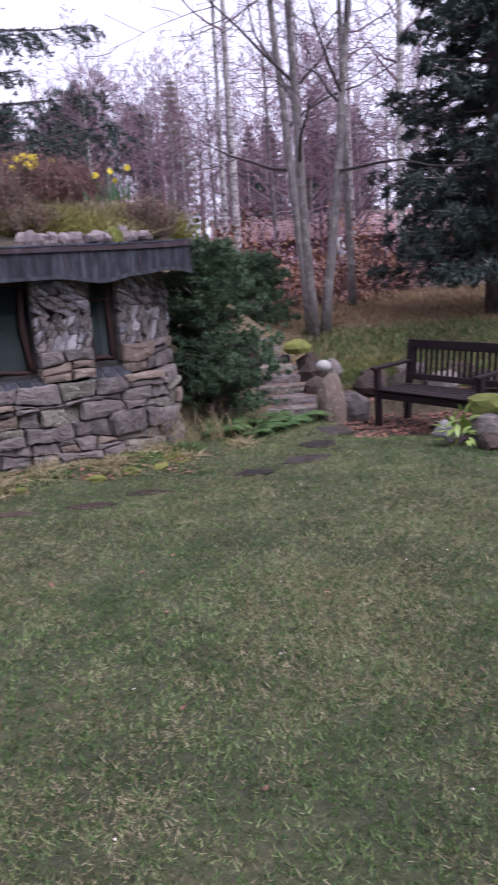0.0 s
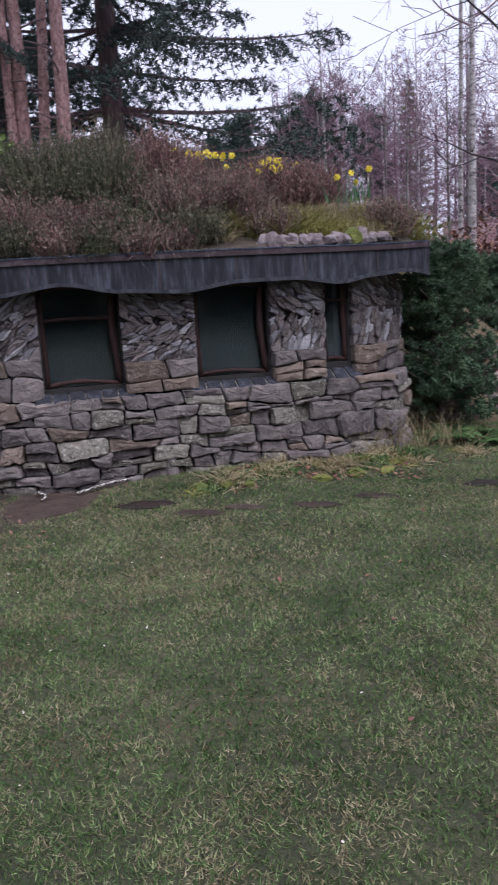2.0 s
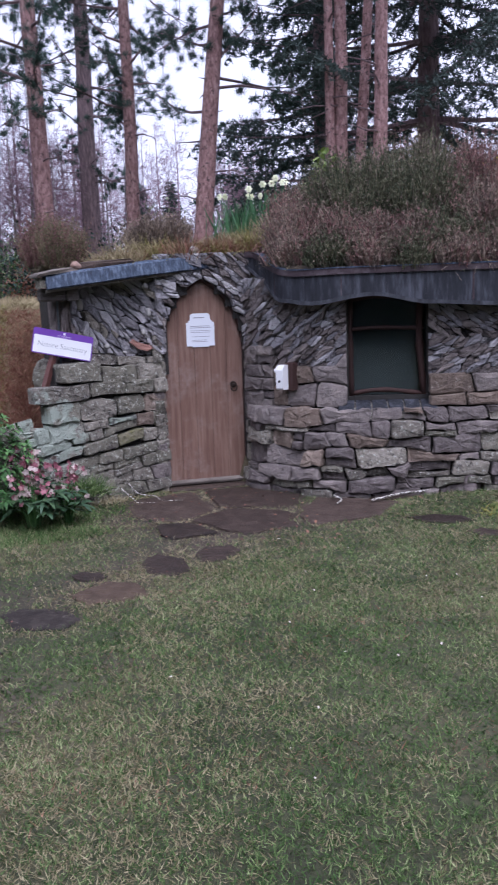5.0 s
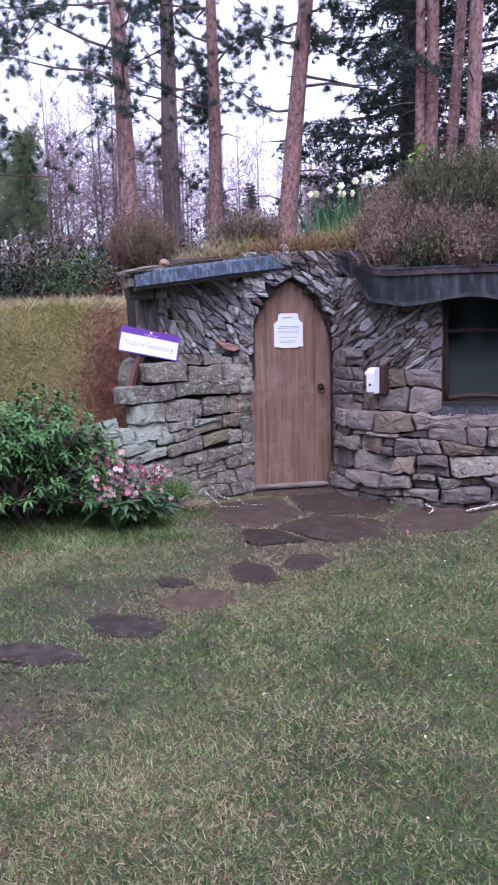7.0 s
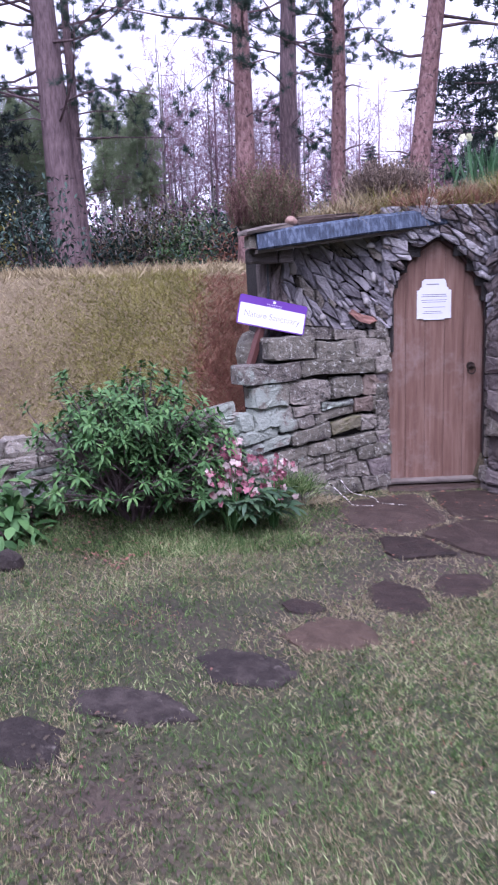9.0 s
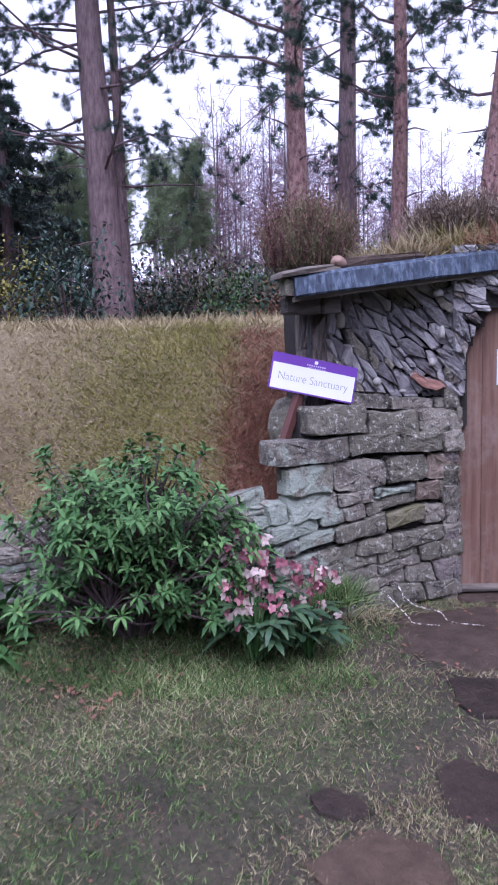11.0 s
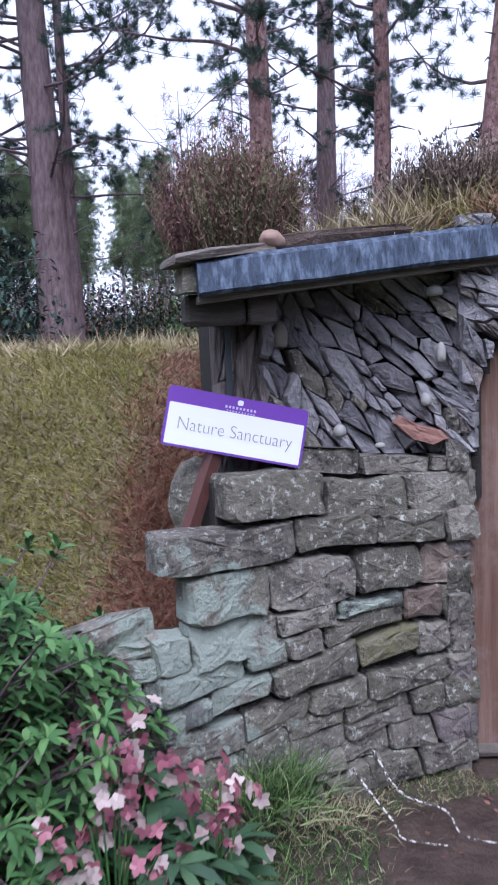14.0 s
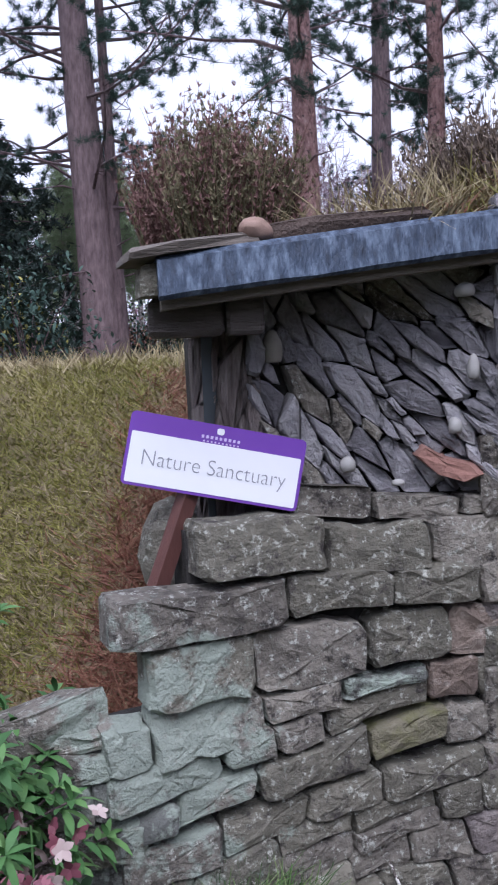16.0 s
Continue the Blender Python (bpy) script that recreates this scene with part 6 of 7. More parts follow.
# ---- border at the window side ----
rb = np.random.default_rng(33)
for k in range(40):
    t = rb.uniform(0, 1)
    x, y = -2.15 + 2.1 * t, 6.28 + 1.3 * t - rb.uniform(-0.1, 0.42)
    m, lab, h, n = [(M_OLIVEG, "low mossy tuft in the border", 0.09, 160), (M_STRAW, "dead straw-coloured tuft in the border", 0.2, 150), (M_LITTER, "faded reddish leaves in the border", 0.055, 90), (M_GRASS, "green tuft in the border", 0.14, 130)][k % 4]
    grass_tuft("border_tuft", lab, (x, y, float(height(x, y)) - 0.01), 0.1, h * rb.uniform(0.7, 1.3), n, m, 300 + k, 0.9, 0.5, 0.009 if m is not M_LITTER else 0.02)["kind"] = "stuff"
for k, (x, y, a) in enumerate(((-2.1, 6.02, 0.06), (-1.9, 6.08, 0.07), (-1.72, 6.1, 0.06), (-1.2, 6.35, 0.08), (-0.95, 6.5, 0.09), (-0.72, 6.6, 0.07))):
    rock("moss_cushion", "low yellow-green moss cushion in the border", "moss", (x, y, float(height(x, y)) + 0.01), (a, a * 0.8, a * 0.5), M_MOSS, 360 + k, 0.25, 50 * k, group="moss cushions in the border")
grass_tuft("strap_tuft", "pale strappy grass tuft below the windows", (-1.98, 6.2, float(height(-1.98, 6.2)) - 0.01), 0.13, 0.24, 120, M_THATCH, 370, 0.9, 0.5, 0.011)
rock("moss_cushion", "yellow-green stonecrop spilling between the edging stones", "moss", (-1.0, 7.15, 1.86), (0.08, 0.06, 0.08), M_MOSS, 371, 0.3)
for k in range(8):
    x, y = -0.95 + 0.12 * k, 7.15 + 0.06 * k
    grass_tuft("stalk_tuft", "tall thin dry stalks in the border", (x, y, float(height(x, y)) - 0.01), 0.07, 0.42, 26, M_STRAW, 350 + k, 0.25, 0.1, 0.006, "dry stalks by the corner")


def scatter_leaves(name, label, x0, x1, y0, y1, n, size, seed, material=M_LITTER):
    rng = np.random.default_rng(seed)
    x, y = rng.uniform(x0, x1, n), rng.uniform(y0, y1, n)
    base = np.stack([x, y, height(x, y) + rng.uniform(0.008, 0.025, n)], 1)
    a = rng.uniform(0, 2 * math.pi, n)
    d = np.stack([np.cos(a), np.sin(a), rng.normal(0, 0.2, n)], 1)
    ob = new(name, quad_strips(name, leaf_rows(base, d, size * rng.uniform(0.6, 1.3, n), size * 0.6, rng, 0.25), material))
    return tagged(ob, label, "leaves", kind="stuff")


scatter_leaves("leaf_litter", "red-brown fallen leaves before the bench", 0.95, 2.7, 7.75, 8.85, 900, 0.06, 81)
scatter_leaves("leaf_litter", "fallen leaves in the border below the windows", -1.95, -0.5, 6.35, 7.25, 160, 0.06, 82)
scatter_leaves("leaf_litter", "few red leaves scattered on the lawn", -1.2, 1.2, 2.2, 6.0, 13, 0.035, 83)
scatter_leaves("leaf_litter", "brown needles and leaves on the paving", -4.9, -2.7, 4.5, 6.0, 160, 0.03, 84)
scatter_leaves("leaf_litter", "brown leaves along the stepping stones", -4.2, -2.6, 1.4, 4.6, 70, 0.018, 85)
scatter_leaves("leaf_litter", "dark rotting leaves and cones on a worn patch of lawn", -3.6, -2.7, 1.45, 2.25, 260, 0.028, 88, M_SOIL)
scatter_leaves("leaf_litter", "brown dead leaves under the rhododendron", -6.2, -4.85, 3.1, 3.8, 260, 0.032, 89)
scatter_leaves("leaf_litter", "white petals and specks on the lawn", -3.2, 1.2, 2.0, 6.0, 40, 0.016, 86, M_WPETAL)


scatter_leaves("leaf_litter", "brown leaves caught between the rockery boulders", 0.9, 3.0, 8.8, 10.2, 800, 0.06, 87)
M_FERN = mat("fern_frond", [(0.03, 0.065, 0.02), (0.07, 0.13, 0.04), (0.14, 0.21, 0.08)], 4, rough=0.7, bump=0, source="island", vary=0.6, spec=0.2)


# ---- juniper and ferns by the east corner ----
def spray_bush(name, label, category, place, r, h, boughs, material, seed, bare=0.0, group="", needle=0.045, per=26):
    """A conifer-like bush of layered boughs set with short needles; an uneven outline with gaps."""
    rng = np.random.default_rng(seed)
    ob = thing(name, label, category, place, group)
    g = Geo()
    tips = []
    g.tube([(0, 0, -0.05), (0.02, 0, h * 0.4), (0, 0.02, h * 0.9)], [0.05 * r, 0.04 * r, 0.01], 7)
    for k in range(boughs):
        z = h * (bare + (1 - bare) * rng.uniform(0, 1) ** 0.9)
        a = rng.uniform(0, 2 * math.pi)
        reach = r * (1 - 0.72 * max(0, (z / h - 0.35) / 0.65) ** 1.4) * rng.uniform(0.65, 1.12)
        end = np.array([math.cos(a) * reach, math.sin(a) * reach, min(h * 1.05, z + rng.uniform(-0.06, 0.2) * r)])
        start = np.array([0, 0, max(0.03, z - 0.22 * r)])
        g.tube([tuple(start), tuple(start * 0.45 + end * 0.55 + np.array([0, 0, -0.03 * r])), tuple(end)], [0.012 * r + 0.003, 0.008 * r + 0.002, 0.002], 4, cap=False)
        m = 14
        t = rng.uniform(0.25, 1.0, (m, 1))
        c = start + (end - start) * t
        sidew = np.array([-math.sin(a), math.cos(a), 0])
        c = c + sidew * rng.normal(0, 0.14 * r, (m, 1)) * t + rng.normal(0, 0.03 * r, (m, 3))
        ax = np.array([math.cos(a), math.sin(a), 0.25]) * 0.9
        tips.append(needles(c, ax, per, needle, needle * 0.2, 1.0, rng))
    part("branchwork", g, M_DARKBARK, ob)
    q = new("foliage", tri_mesh("foliage", np.concatenate(tips), material))
    q.parent = ob
    return ob


spray_bush("juniper", "broad green juniper bush at the building's corner", "shrub", (-0.34, 8.45, 0.1), 0.72, 1.68, 210, M_JUNI, 91, 0.03, needle=0.058, per=40)
spray_bush("juniper", "low spreading juniper behind the corner bush", "shrub", (0.2, 11.4, 0.75), 0.6, 0.9, 90, M_JUNI, 92, 0.05, needle=0.075, per=30)


def fern(place, n, length, seed):
    rng = np.random.default_rng(seed)
    ob = thing("fern", "arching green fern at the lawn's edge", "fern", place, group="ferns by the juniper")
    rows = []
    for k in range(n):
        a = rng.uniform(0, 2 * math.pi)
        out = np.array([math.cos(a), math.sin(a), 0])
        L = length * rng.uniform(0.7, 1.1)
        for s in np.linspace(0.15, 1, 13):
            c = out * L * s * 0.9 + np.array([0, 0, L * (0.75 * s - 0.62 * s * s)])
            w = L * 0.3 * (1 - s) ** 0.7 + 0.01
            side = np.array([-out[1], out[0], 0])
            d = np.stack([side + out * 0.4, -side + out * 0.4]) + rng.normal(0, 0.06, (2, 3))
            rows.append(leaf_rows(np.repeat(c[None], 2, 0), d, w, 0.028, rng, 0.2, 3))
    q = new("frond_rosette", quad_strips("frond_rosette", np.concatenate(rows), M_FERN))
    q.parent = ob


for k, (x, y) in enumerate(((0.05, 7.75), (0.3, 8.05), (-0.25, 7.7), (0.45, 8.3), (0.15, 8.2))):
    fern((x, y, float(height(x, y))), 11, 0.42, 95 + k)


# ---- steps, rocks and bench ----
rk = np.random.default_rng(44)
gz_rock = lambda x, y: float(height(x, y))
for k in range(8):
    t = k / 7
    z = 0.015 + 0.086 * k
    y = 8.66 + 0.21 * k
    x0 = 0.6 - 0.58 * t
    pts = [(x0 - 0.42 + rk.normal(0, 0.02), y - 0.06), (x0 - 0.1, y - 0.09 + rk.normal(0, 0.02)), (x0 + 0.3 + rk.normal(0, 0.03), y - 0.03), (x0 + 0.36, y + 0.22), (x0, y + 0.26), (x0 - 0.4, y + 0.24)]
    slab_thing("step", "rough stone step strewn with red-brown leaves", "step", pts, z + 0.07, 0.12, M_PLINTH if k % 2 else M_STONE, rng=rk, group="stone steps up the bank")
    n = 55
    base = np.stack([rk.uniform(x0 - 0.38, x0 + 0.32, n), rk.uniform(y - 0.02, y + 0.2, n), np.full(n, z + 0.078)], 1)
    d = rk.normal(size=(n, 3)) * np.array([1, 1, 0.15])
    tagged(new("leaf_litter", quad_strips("leaf_litter", leaf_rows(base, d, 0.05, 0.03, rk, 0.2), M_LITTER)), "fallen leaves on a step", "leaves", kind="stuff")
rock("standing_stone", "tall pale upright stone beside the steps", "stone", (0.85, 8.4, 0.12), (0.15, 0.11, 0.36), M_SAND, 45, 0.12, 15, 3)
rock("cobble", "round pale stone on top of the upright stone", "stone", (0.79, 8.38, 0.53), (0.075, 0.07, 0.065), M_PEBBLE, 46, 0.05, 0, 3, True)
ROCKS = [(1.12, 8.75, 0.2, 0.24, 0.2, 0.26), (1.05, 8.95, 0.42, 0.26, 0.2, 0.12), (0.75, 9.75, 0.5, 0.26, 0.2, 0.16), (1.0, 9.6, 0.62, 0.16, 0.14, 0.2), (1.4, 9.25, 0.3, 0.26, 0.2, 0.2), (1.75, 9.2, 0.35, 0.28, 0.22, 0.18), (2.15, 9.1, 0.3, 0.3, 0.2, 0.2),
         (2.6, 8.95, 0.25, 0.28, 0.22, 0.22), (1.45, 9.5, 0.52, 0.22, 0.18, 0.14), (1.9, 9.5, 0.5, 0.26, 0.18, 0.13), (2.4, 9.35, 0.45, 0.26, 0.18, 0.15), (2.95, 8.6, 0.25, 0.24, 0.24, 0.25), (3.1, 8.1, 0.2, 0.25, 0.25, 0.25), (-0.05, 9.2, 0.25, 0.2, 0.2, 0.2), (0.0, 9.7, 0.4, 0.2, 0.2, 0.2),
         (2.02, 6.98, 0.1, 0.24, 0.2, 0.28), (2.2, 7.3, 0.15, 0.28, 0.24, 0.25), (1.95, 6.65, 0.02, 0.16, 0.13, 0.1), (1.75, 6.95, 0.0, 0.12, 0.1, 0.06), (0.72, 9.35, 0.3, 0.2, 0.22, 0.22), (0.76, 9.0, 0.15, 0.16, 0.2, 0.2)]
for k, (x, y, z, a, b, c) in enumerate(ROCKS):
    rock("boulder", ["grey boulder in the rockery bank", "brown weathered boulder in the rockery bank"][k % 2], "stone", (x, y, gz_rock(x, y) + c * 0.35), (a * 0.8, b * 0.8, c * 0.85), [M_PLINTH, M_SLAB, M_SLAB][k % 3], 400 + k, 0.2, 37 * k, 2, group="rockery boulders")
rock("boulder", "tilted grey slab stone at the bed's edge", "stone", (1.72, 7.2, 0.02), (0.06, 0.12, 0.13), M_SLATE, 431, 0.15, 40)
rock("moss_cushion", "yellow-green moss cushion on a boulder", "moss", (2.05, 7.0, 0.3), (0.2, 0.16, 0.1), M_MOSS, 432, 0.2)
rock("moss_cushion", "yellow-green moss cushion in the rockery", "moss", (0.62, 9.65, 0.6), (0.16, 0.12, 0.1), M_MOSS, 433, 0.2)
leafy_shrub((1.75, 6.85, 0.05), 0.14, 0.2, 40, M_LEAFPALE, "bright green leafy plant by the mossy boulder", 434, 0.14, "leafy_plant", 5)
for k in range(10):
    x, y = 0.9 + 0.22 * k + rk.normal(0, 0.05), 9.75 - 0.02 * k + rk.normal(0, 0.15)
    grass_tuft("grass_tuft", "green grass tuft on top of the rockery", (x, y, float(height(x, y)) - 0.02), 0.2, 0.3, 200, [M_GRASS, M_OLIVEG][k % 2], 440 + k, group="grass on the rockery")


def build_bench():
    """Slatted garden bench with arm rests; x runs along the seat, y to the back."""
    ob = thing("garden_bench", "dark-stained wooden garden bench with a slatted back", "bench", (1.29, 8.42, -0.12))
    ob.rotation_euler = (0, 0, radians(-55))
    L, D = 1.35, 0.5
    sz, bz = 0.38, 0.8

    def bar(name, x, y, z, sx, sy, s3, rx=0, lab=""):
        g = Geo()
        g.box(pose(x, y, z, rx, 0, 0), sx, sy, s3, 0.006)
        return part(name, g, M_BENCH, ob, lab)

    for x in (0.03, L - 0.03):
        bar("leg", x, 0.03, 0.29, 0.06, 0.06, 0.6)
        bar("leg", x, D - 0.02, 0.4, 0.06, 0.06, 0.82, -6)
        bar("arm_rest", x, 0.22, 0.605, 0.075, 0.52, 0.03, 3)
        bar("side_rail", x, D / 2, sz - 0.06, 0.04, D - 0.08, 0.07)
    for k in range(5):
        bar("seat_slat", L / 2, 0.03 + 0.095 * k, sz, L - 0.04, 0.075, 0.022)
    bar("front_rail", L / 2, 0.03, sz - 0.055, L - 0.08, 0.03, 0.07)
    bar("top_rail", L / 2, D + 0.025, bz - 0.01, L, 0.045, 0.09, -6)
    bar("lower_rail", L / 2, D - 0.015, sz + 0.08, L - 0.06, 0.04, 0.06, -6)
    for k in range(17):
        bar("back_slat", 0.1 + (L - 0.2) * k / 16, D + 0.005, (sz + bz) / 2 + 0.03, 0.035, 0.018, bz - sz - 0.1, -6)


build_bench()


# ---- trees: kit ----
def limb(g, p, d, length, r, rng, depth, spread, twigs, bendy=0.25, rise=0.1, kids=(3, 6), mi=0, thin=0.0025):
    """A branch that bends and forks; the last order goes into twigs as thin three-sided tubes."""
    pts, rad = [p], [r]
    q, dd = np.array(p, float), np.array(d, float)
    n = 5 if depth > 0 else 3
    for i in range(n):
        dd = unit(dd + rng.normal(0, bendy, 3) * 0.5 + np.array([0, 0, rise]) * 0.4)
        q = q + dd * length / n
        pts.append(tuple(q))
        rad.append(float(max(thin, r * (1 - 0.85 * (i + 1) / n))))
    (g if depth > 0 else twigs).tube([tuple(a) for a in pts], rad, 5 if depth > 1 else 3, mi if depth > 0 else 0, cap=False)
    if depth == 0:
        return
    for _ in range(rng.integers(*kids)):
        t = rng.uniform(0.25, 0.98)
        i = min(int(t * n), n - 1)
        a, b = np.array(pts[i]), np.array(pts[i + 1])
        c = a + (b - a) * (t * n - i)
        side = unit(np.cross(b - a, rng.normal(size=3)))
        nd = unit(unit(b - a) * (1 - spread * 0.5) + side * spread)
        limb(g, tuple(c), nd, length * rng.uniform(0.35, 0.62), max(thin, rad[i] * 0.55), rng, depth - 1, spread, twigs, bendy, rise, kids, mi, thin)


def bare_tree(name, label, place, h, r, seed, bark, lean=(0, 0), first=0.35, limbs=16, reach=0.3, depth=2, bend=0.02, twig_mat=None, stems=1, fork=0.0, thin=0.003, kids=(3, 6), group="", dome=False):
    """A leafless broadleaf: tapered trunk with limbs, branches and a haze of fine twigs."""
    rng = np.random.default_rng(seed)
    ob = thing(name, label, "tree", place, group)
    tr, br, tw = Geo(), Geo(), Geo()
    for s in range(stems):
        a = 2 * math.pi * s / max(1, stems) + seed
        off = np.array([math.cos(a), math.sin(a)]) * fork
        pts, rad = [], []
        n = 12
        wob = rng.normal(0, bend, (n + 1, 2)).cumsum(0) * h / n
        for i in range(n + 1):
            t = i / n
            pts.append((off[0] * (0.1 + t * h * 0.12) + lean[0] * t * h + wob[i, 0], off[1] * (0.1 + t * h * 0.12) + lean[1] * t * h + wob[i, 1], -0.15 + t * h))
            rad.append(float(r * (1.25 if i == 0 else 1) * (1 - 0.9 * t ** 0.9) + 0.004))
        tr.tube(pts, rad, 10)
        for k in range(limbs):
            t = first + (1 - first) * (k + rng.uniform(0, 1)) / limbs
            i = min(int(t * n), n - 1)
            c = np.array(pts[i]) + (np.array(pts[i + 1]) - np.array(pts[i])) * (t * n - i)
            a2 = rng.uniform(0, 2 * math.pi)
            d = np.array([math.cos(a2), math.sin(a2), rng.uniform(0.0, 0.9)])
            limb(br, tuple(c), unit(d), h * reach * ((0.25 + 0.75 * math.sin(math.pi * t ** 0.9)) if dome else (1.1 - 0.75 * t)) * rng.uniform(0.6, 1.1), rad[i] * 0.45, rng, depth, 0.75, tw, 0.3, 0.12, kids, 0, thin)
    part("trunk", tr, bark, ob, smooth=True)
    part("branchwork", br, twig_mat or M_TWIGD, ob)
    part("twig_haze", tw, twig_mat or M_TWIG, ob)
    return ob


def pine(label, place, h, r, seed, bark=None, lean=(0, 0), crown_from=3.6, boughs=26, tuft=0.15, per=56, dead=12, reach=1.9, group="pines behind the bank", needle_mat=None):
    """Scots pine: tall reddish trunk, dead snags below, crooked boughs with needle tufts above."""
    rng = np.random.default_rng(seed)
    ob = thing("pine_tree", label, "tree", place, group)
    g = Geo()
    n = 16
    wob = rng.normal(0, 0.012, (n + 1, 2)).cumsum(0) * h / n
    pts = [(lean[0] * h * i / n + wob[i, 0], lean[1] * h * i / n + wob[i, 1], -0.2 + h * i / n) for i in range(n + 1)]
    rad = [float(r * (1.2 if i == 0 else 1.0) * (1 - 0.72 * i / n)) for i in range(n + 1)]
    g.tube(pts, rad, 14)
    part("trunk", g, bark or M_PINEBARK, ob, smooth=True)
    at = lambda z: np.array([np.interp(z, [p[2] for p in pts], [p[k] for p in pts]) for k in range(3)])
    b, cs = Geo(), []
    for k in range(dead):
        z = rng.uniform(1.2, crown_from + 1.0)
        a = rng.uniform(0, 2 * math.pi)
        d = np.array([math.cos(a), math.sin(a), rng.uniform(-0.1, 0.35)])
        L = rng.uniform(0.15, 0.9) * reach * 0.5
        c = at(z)
        b.tube([tuple(c), tuple(c + d * L * 0.5 + rng.normal(0, 0.03, 3)), tuple(c + d * L + np.array([0, 0, -0.08 * L]))], [0.02, 0.013, 0.004], 5, cap=False)
    for k in range(boughs):
        z = crown_from + (h - crown_from) * (k + rng.uniform(0, 1)) / boughs
        a = rng.uniform(0, 2 * math.pi)
        L = reach * (1.15 - 0.75 * (z - crown_from) / (h - crown_from)) * rng.uniform(0.55, 1.15)
        d = np.array([math.cos(a), math.sin(a), rng.uniform(-0.25, 0.35)])
        c = at(z)
        path = [c]
        for i in range(4):
            d = unit(d + rng.normal(0, 0.2, 3) + np.array([0, 0, 0.06]))
            path.append(path[-1] + d * L / 4)
        b.tube([tuple(q) for q in path], [0.03, 0.022, 0.016, 0.01, 0.005], 5, cap=False)
        for i in range(1, 5):
            for _ in range(3 if i > 1 else 1):
                e = path[i] + rng.normal(0, 0.22, 3) * (0.5 + 0.25 * i)
                b.tube([tuple(path[i]), tuple((path[i] + e) / 2 + np.array([0, 0, -0.03])), tuple(e)], [0.008, 0.006, 0.003], 3, cap=False)
                for u in (0.55, 0.8, 1.0):
                    cs.append(path[i] + (e - path[i]) * u + rng.normal(0, 0.035, 3))
    part("branchwork", b, M_DARKBARK, ob)
    cs = np.array(cs)
    q = new("needle_foliage", tri_mesh("needle_foliage", needles(cs, np.array([0, 0, 0.6]), int(per * 1.15), tuft * 0.9, 0.0066 * tuft / 0.15, 0.6, rng), needle_mat or M_NEEDLE))
    q.parent = ob
    return ob


def spruce(label, place, h, r, seed, material, whorls=22, from_z=0.6, per=16, trunk_r=0.2, group="", droop=0.35, needle=0.07, up_to=99.0, thick=7):
    """Spruce: straight trunk, whorls of long boughs that sag and lift at the tip, hung with twigs of needles."""
    rng = np.random.default_rng(seed)
    ob = thing("spruce_tree", label, "tree", place, group)
    g = Geo()
    g.tube([(0, 0, -0.2), (0, 0, h * 0.5), (0, 0, h)], [trunk_r, trunk_r * 0.6, 0.02], 10)
    part("trunk", g, M_DARKBARK, ob, smooth=True)
    b, tri = Geo(), []
    for k in range(whorls):
        z = from_z + (min(h, up_to) - from_z) * (k / whorls) ** 0.95
        m = rng.integers(5, 8)
        for j in range(m):
            a = 2 * math.pi * j / m + rng.uniform(0, 1.2)
            L = (r * (1 - (z / h) ** 1.2) + 0.15) * rng.uniform(0.65, 1.12)
            out = np.array([math.cos(a), math.sin(a), 0])
            s = np.linspace(0, 1, 6)[:, None]
            path = np.array([0, 0, z]) + out * L * s + np.array([0, 0, 1.0]) * L * (-droop * s + 0.75 * droop * s ** 2.2)
            b.tube([tuple(q) for q in path], [float(q) for q in np.linspace(0.012 * L + 0.008, 0.004, 6)], 4, cap=False)
            t = rng.uniform(0.12, 1.0, int(thick * L + 4))
            c = np.stack([np.interp(t, s[:, 0], path[:, i]) for i in range(3)], 1)
            side = np.array([-out[1], out[0], 0]) * np.where(rng.random(len(t)) < 0.5, 1, -1)[:, None]
            tw = unit(side * 0.8 + out * 0.6 + np.array([0, 0, -0.7]) + rng.normal(0, 0.15, (len(t), 3)))
            ln = L * 0.3 * (1.1 - t[:, None] * 0.7) * rng.uniform(0.6, 1.1, (len(t), 1))
            for u in np.linspace(0.0, 1.0, 5):
                tri.append(needles(c + tw * ln * u, np.array([0, 0, -0.2]) + out * 0.3, per, needle, needle * 0.22, 0.6, rng))
    part("branchwork", b, M_DARKBARK, ob)
    q = new("needle_foliage", tri_mesh("needle_foliage", np.concatenate(tri), material))
    q.parent = ob
    return ob


def gz(x, y):
    return float(height(x, y))


def at(x, y, dz=0.0):
    return (x, y, gz(x, y) + dz)


# ---- near trees ----
pine("tall Scots pine with reddish scaly bark", at(-10.69, 9.86), 11, 0.165, 501, lean=(-0.01, -0.006), crown_from=2.9, boughs=34)
pine("tall Scots pine with grey-red bark", at(-16.0, 16.5), 14, 0.27, 502, M_DARKBARK, lean=(0.006, 0.004), crown_from=2.8, boughs=46, reach=2.8)
pine("slim Scots pine with reddish scaly bark", at(-10.91, 12.28), 11, 0.145, 503, lean=(-0.002, 0.002), crown_from=3.0, boughs=36)
pine("leaning Scots pine with reddish bark", at(-9.15, 11.8), 11, 0.175, 504, lean=(0.082, 0.055), crown_from=3.0, boughs=34)
pine("stout old pine with purple-grey bark", at(-14.87, 9.34), 11, 0.32, 505, M_DARKBARK, lean=(-0.03, -0.02), crown_from=2.4, boughs=60, reach=3.2, tuft=0.15, per=60)
pine("slender second stem beside the stout old pine", at(-14.68, 9.53), 10, 0.11, 506, M_DARKBARK, lean=(-0.02, -0.01), crown_from=3.4, boughs=14, reach=1.6)
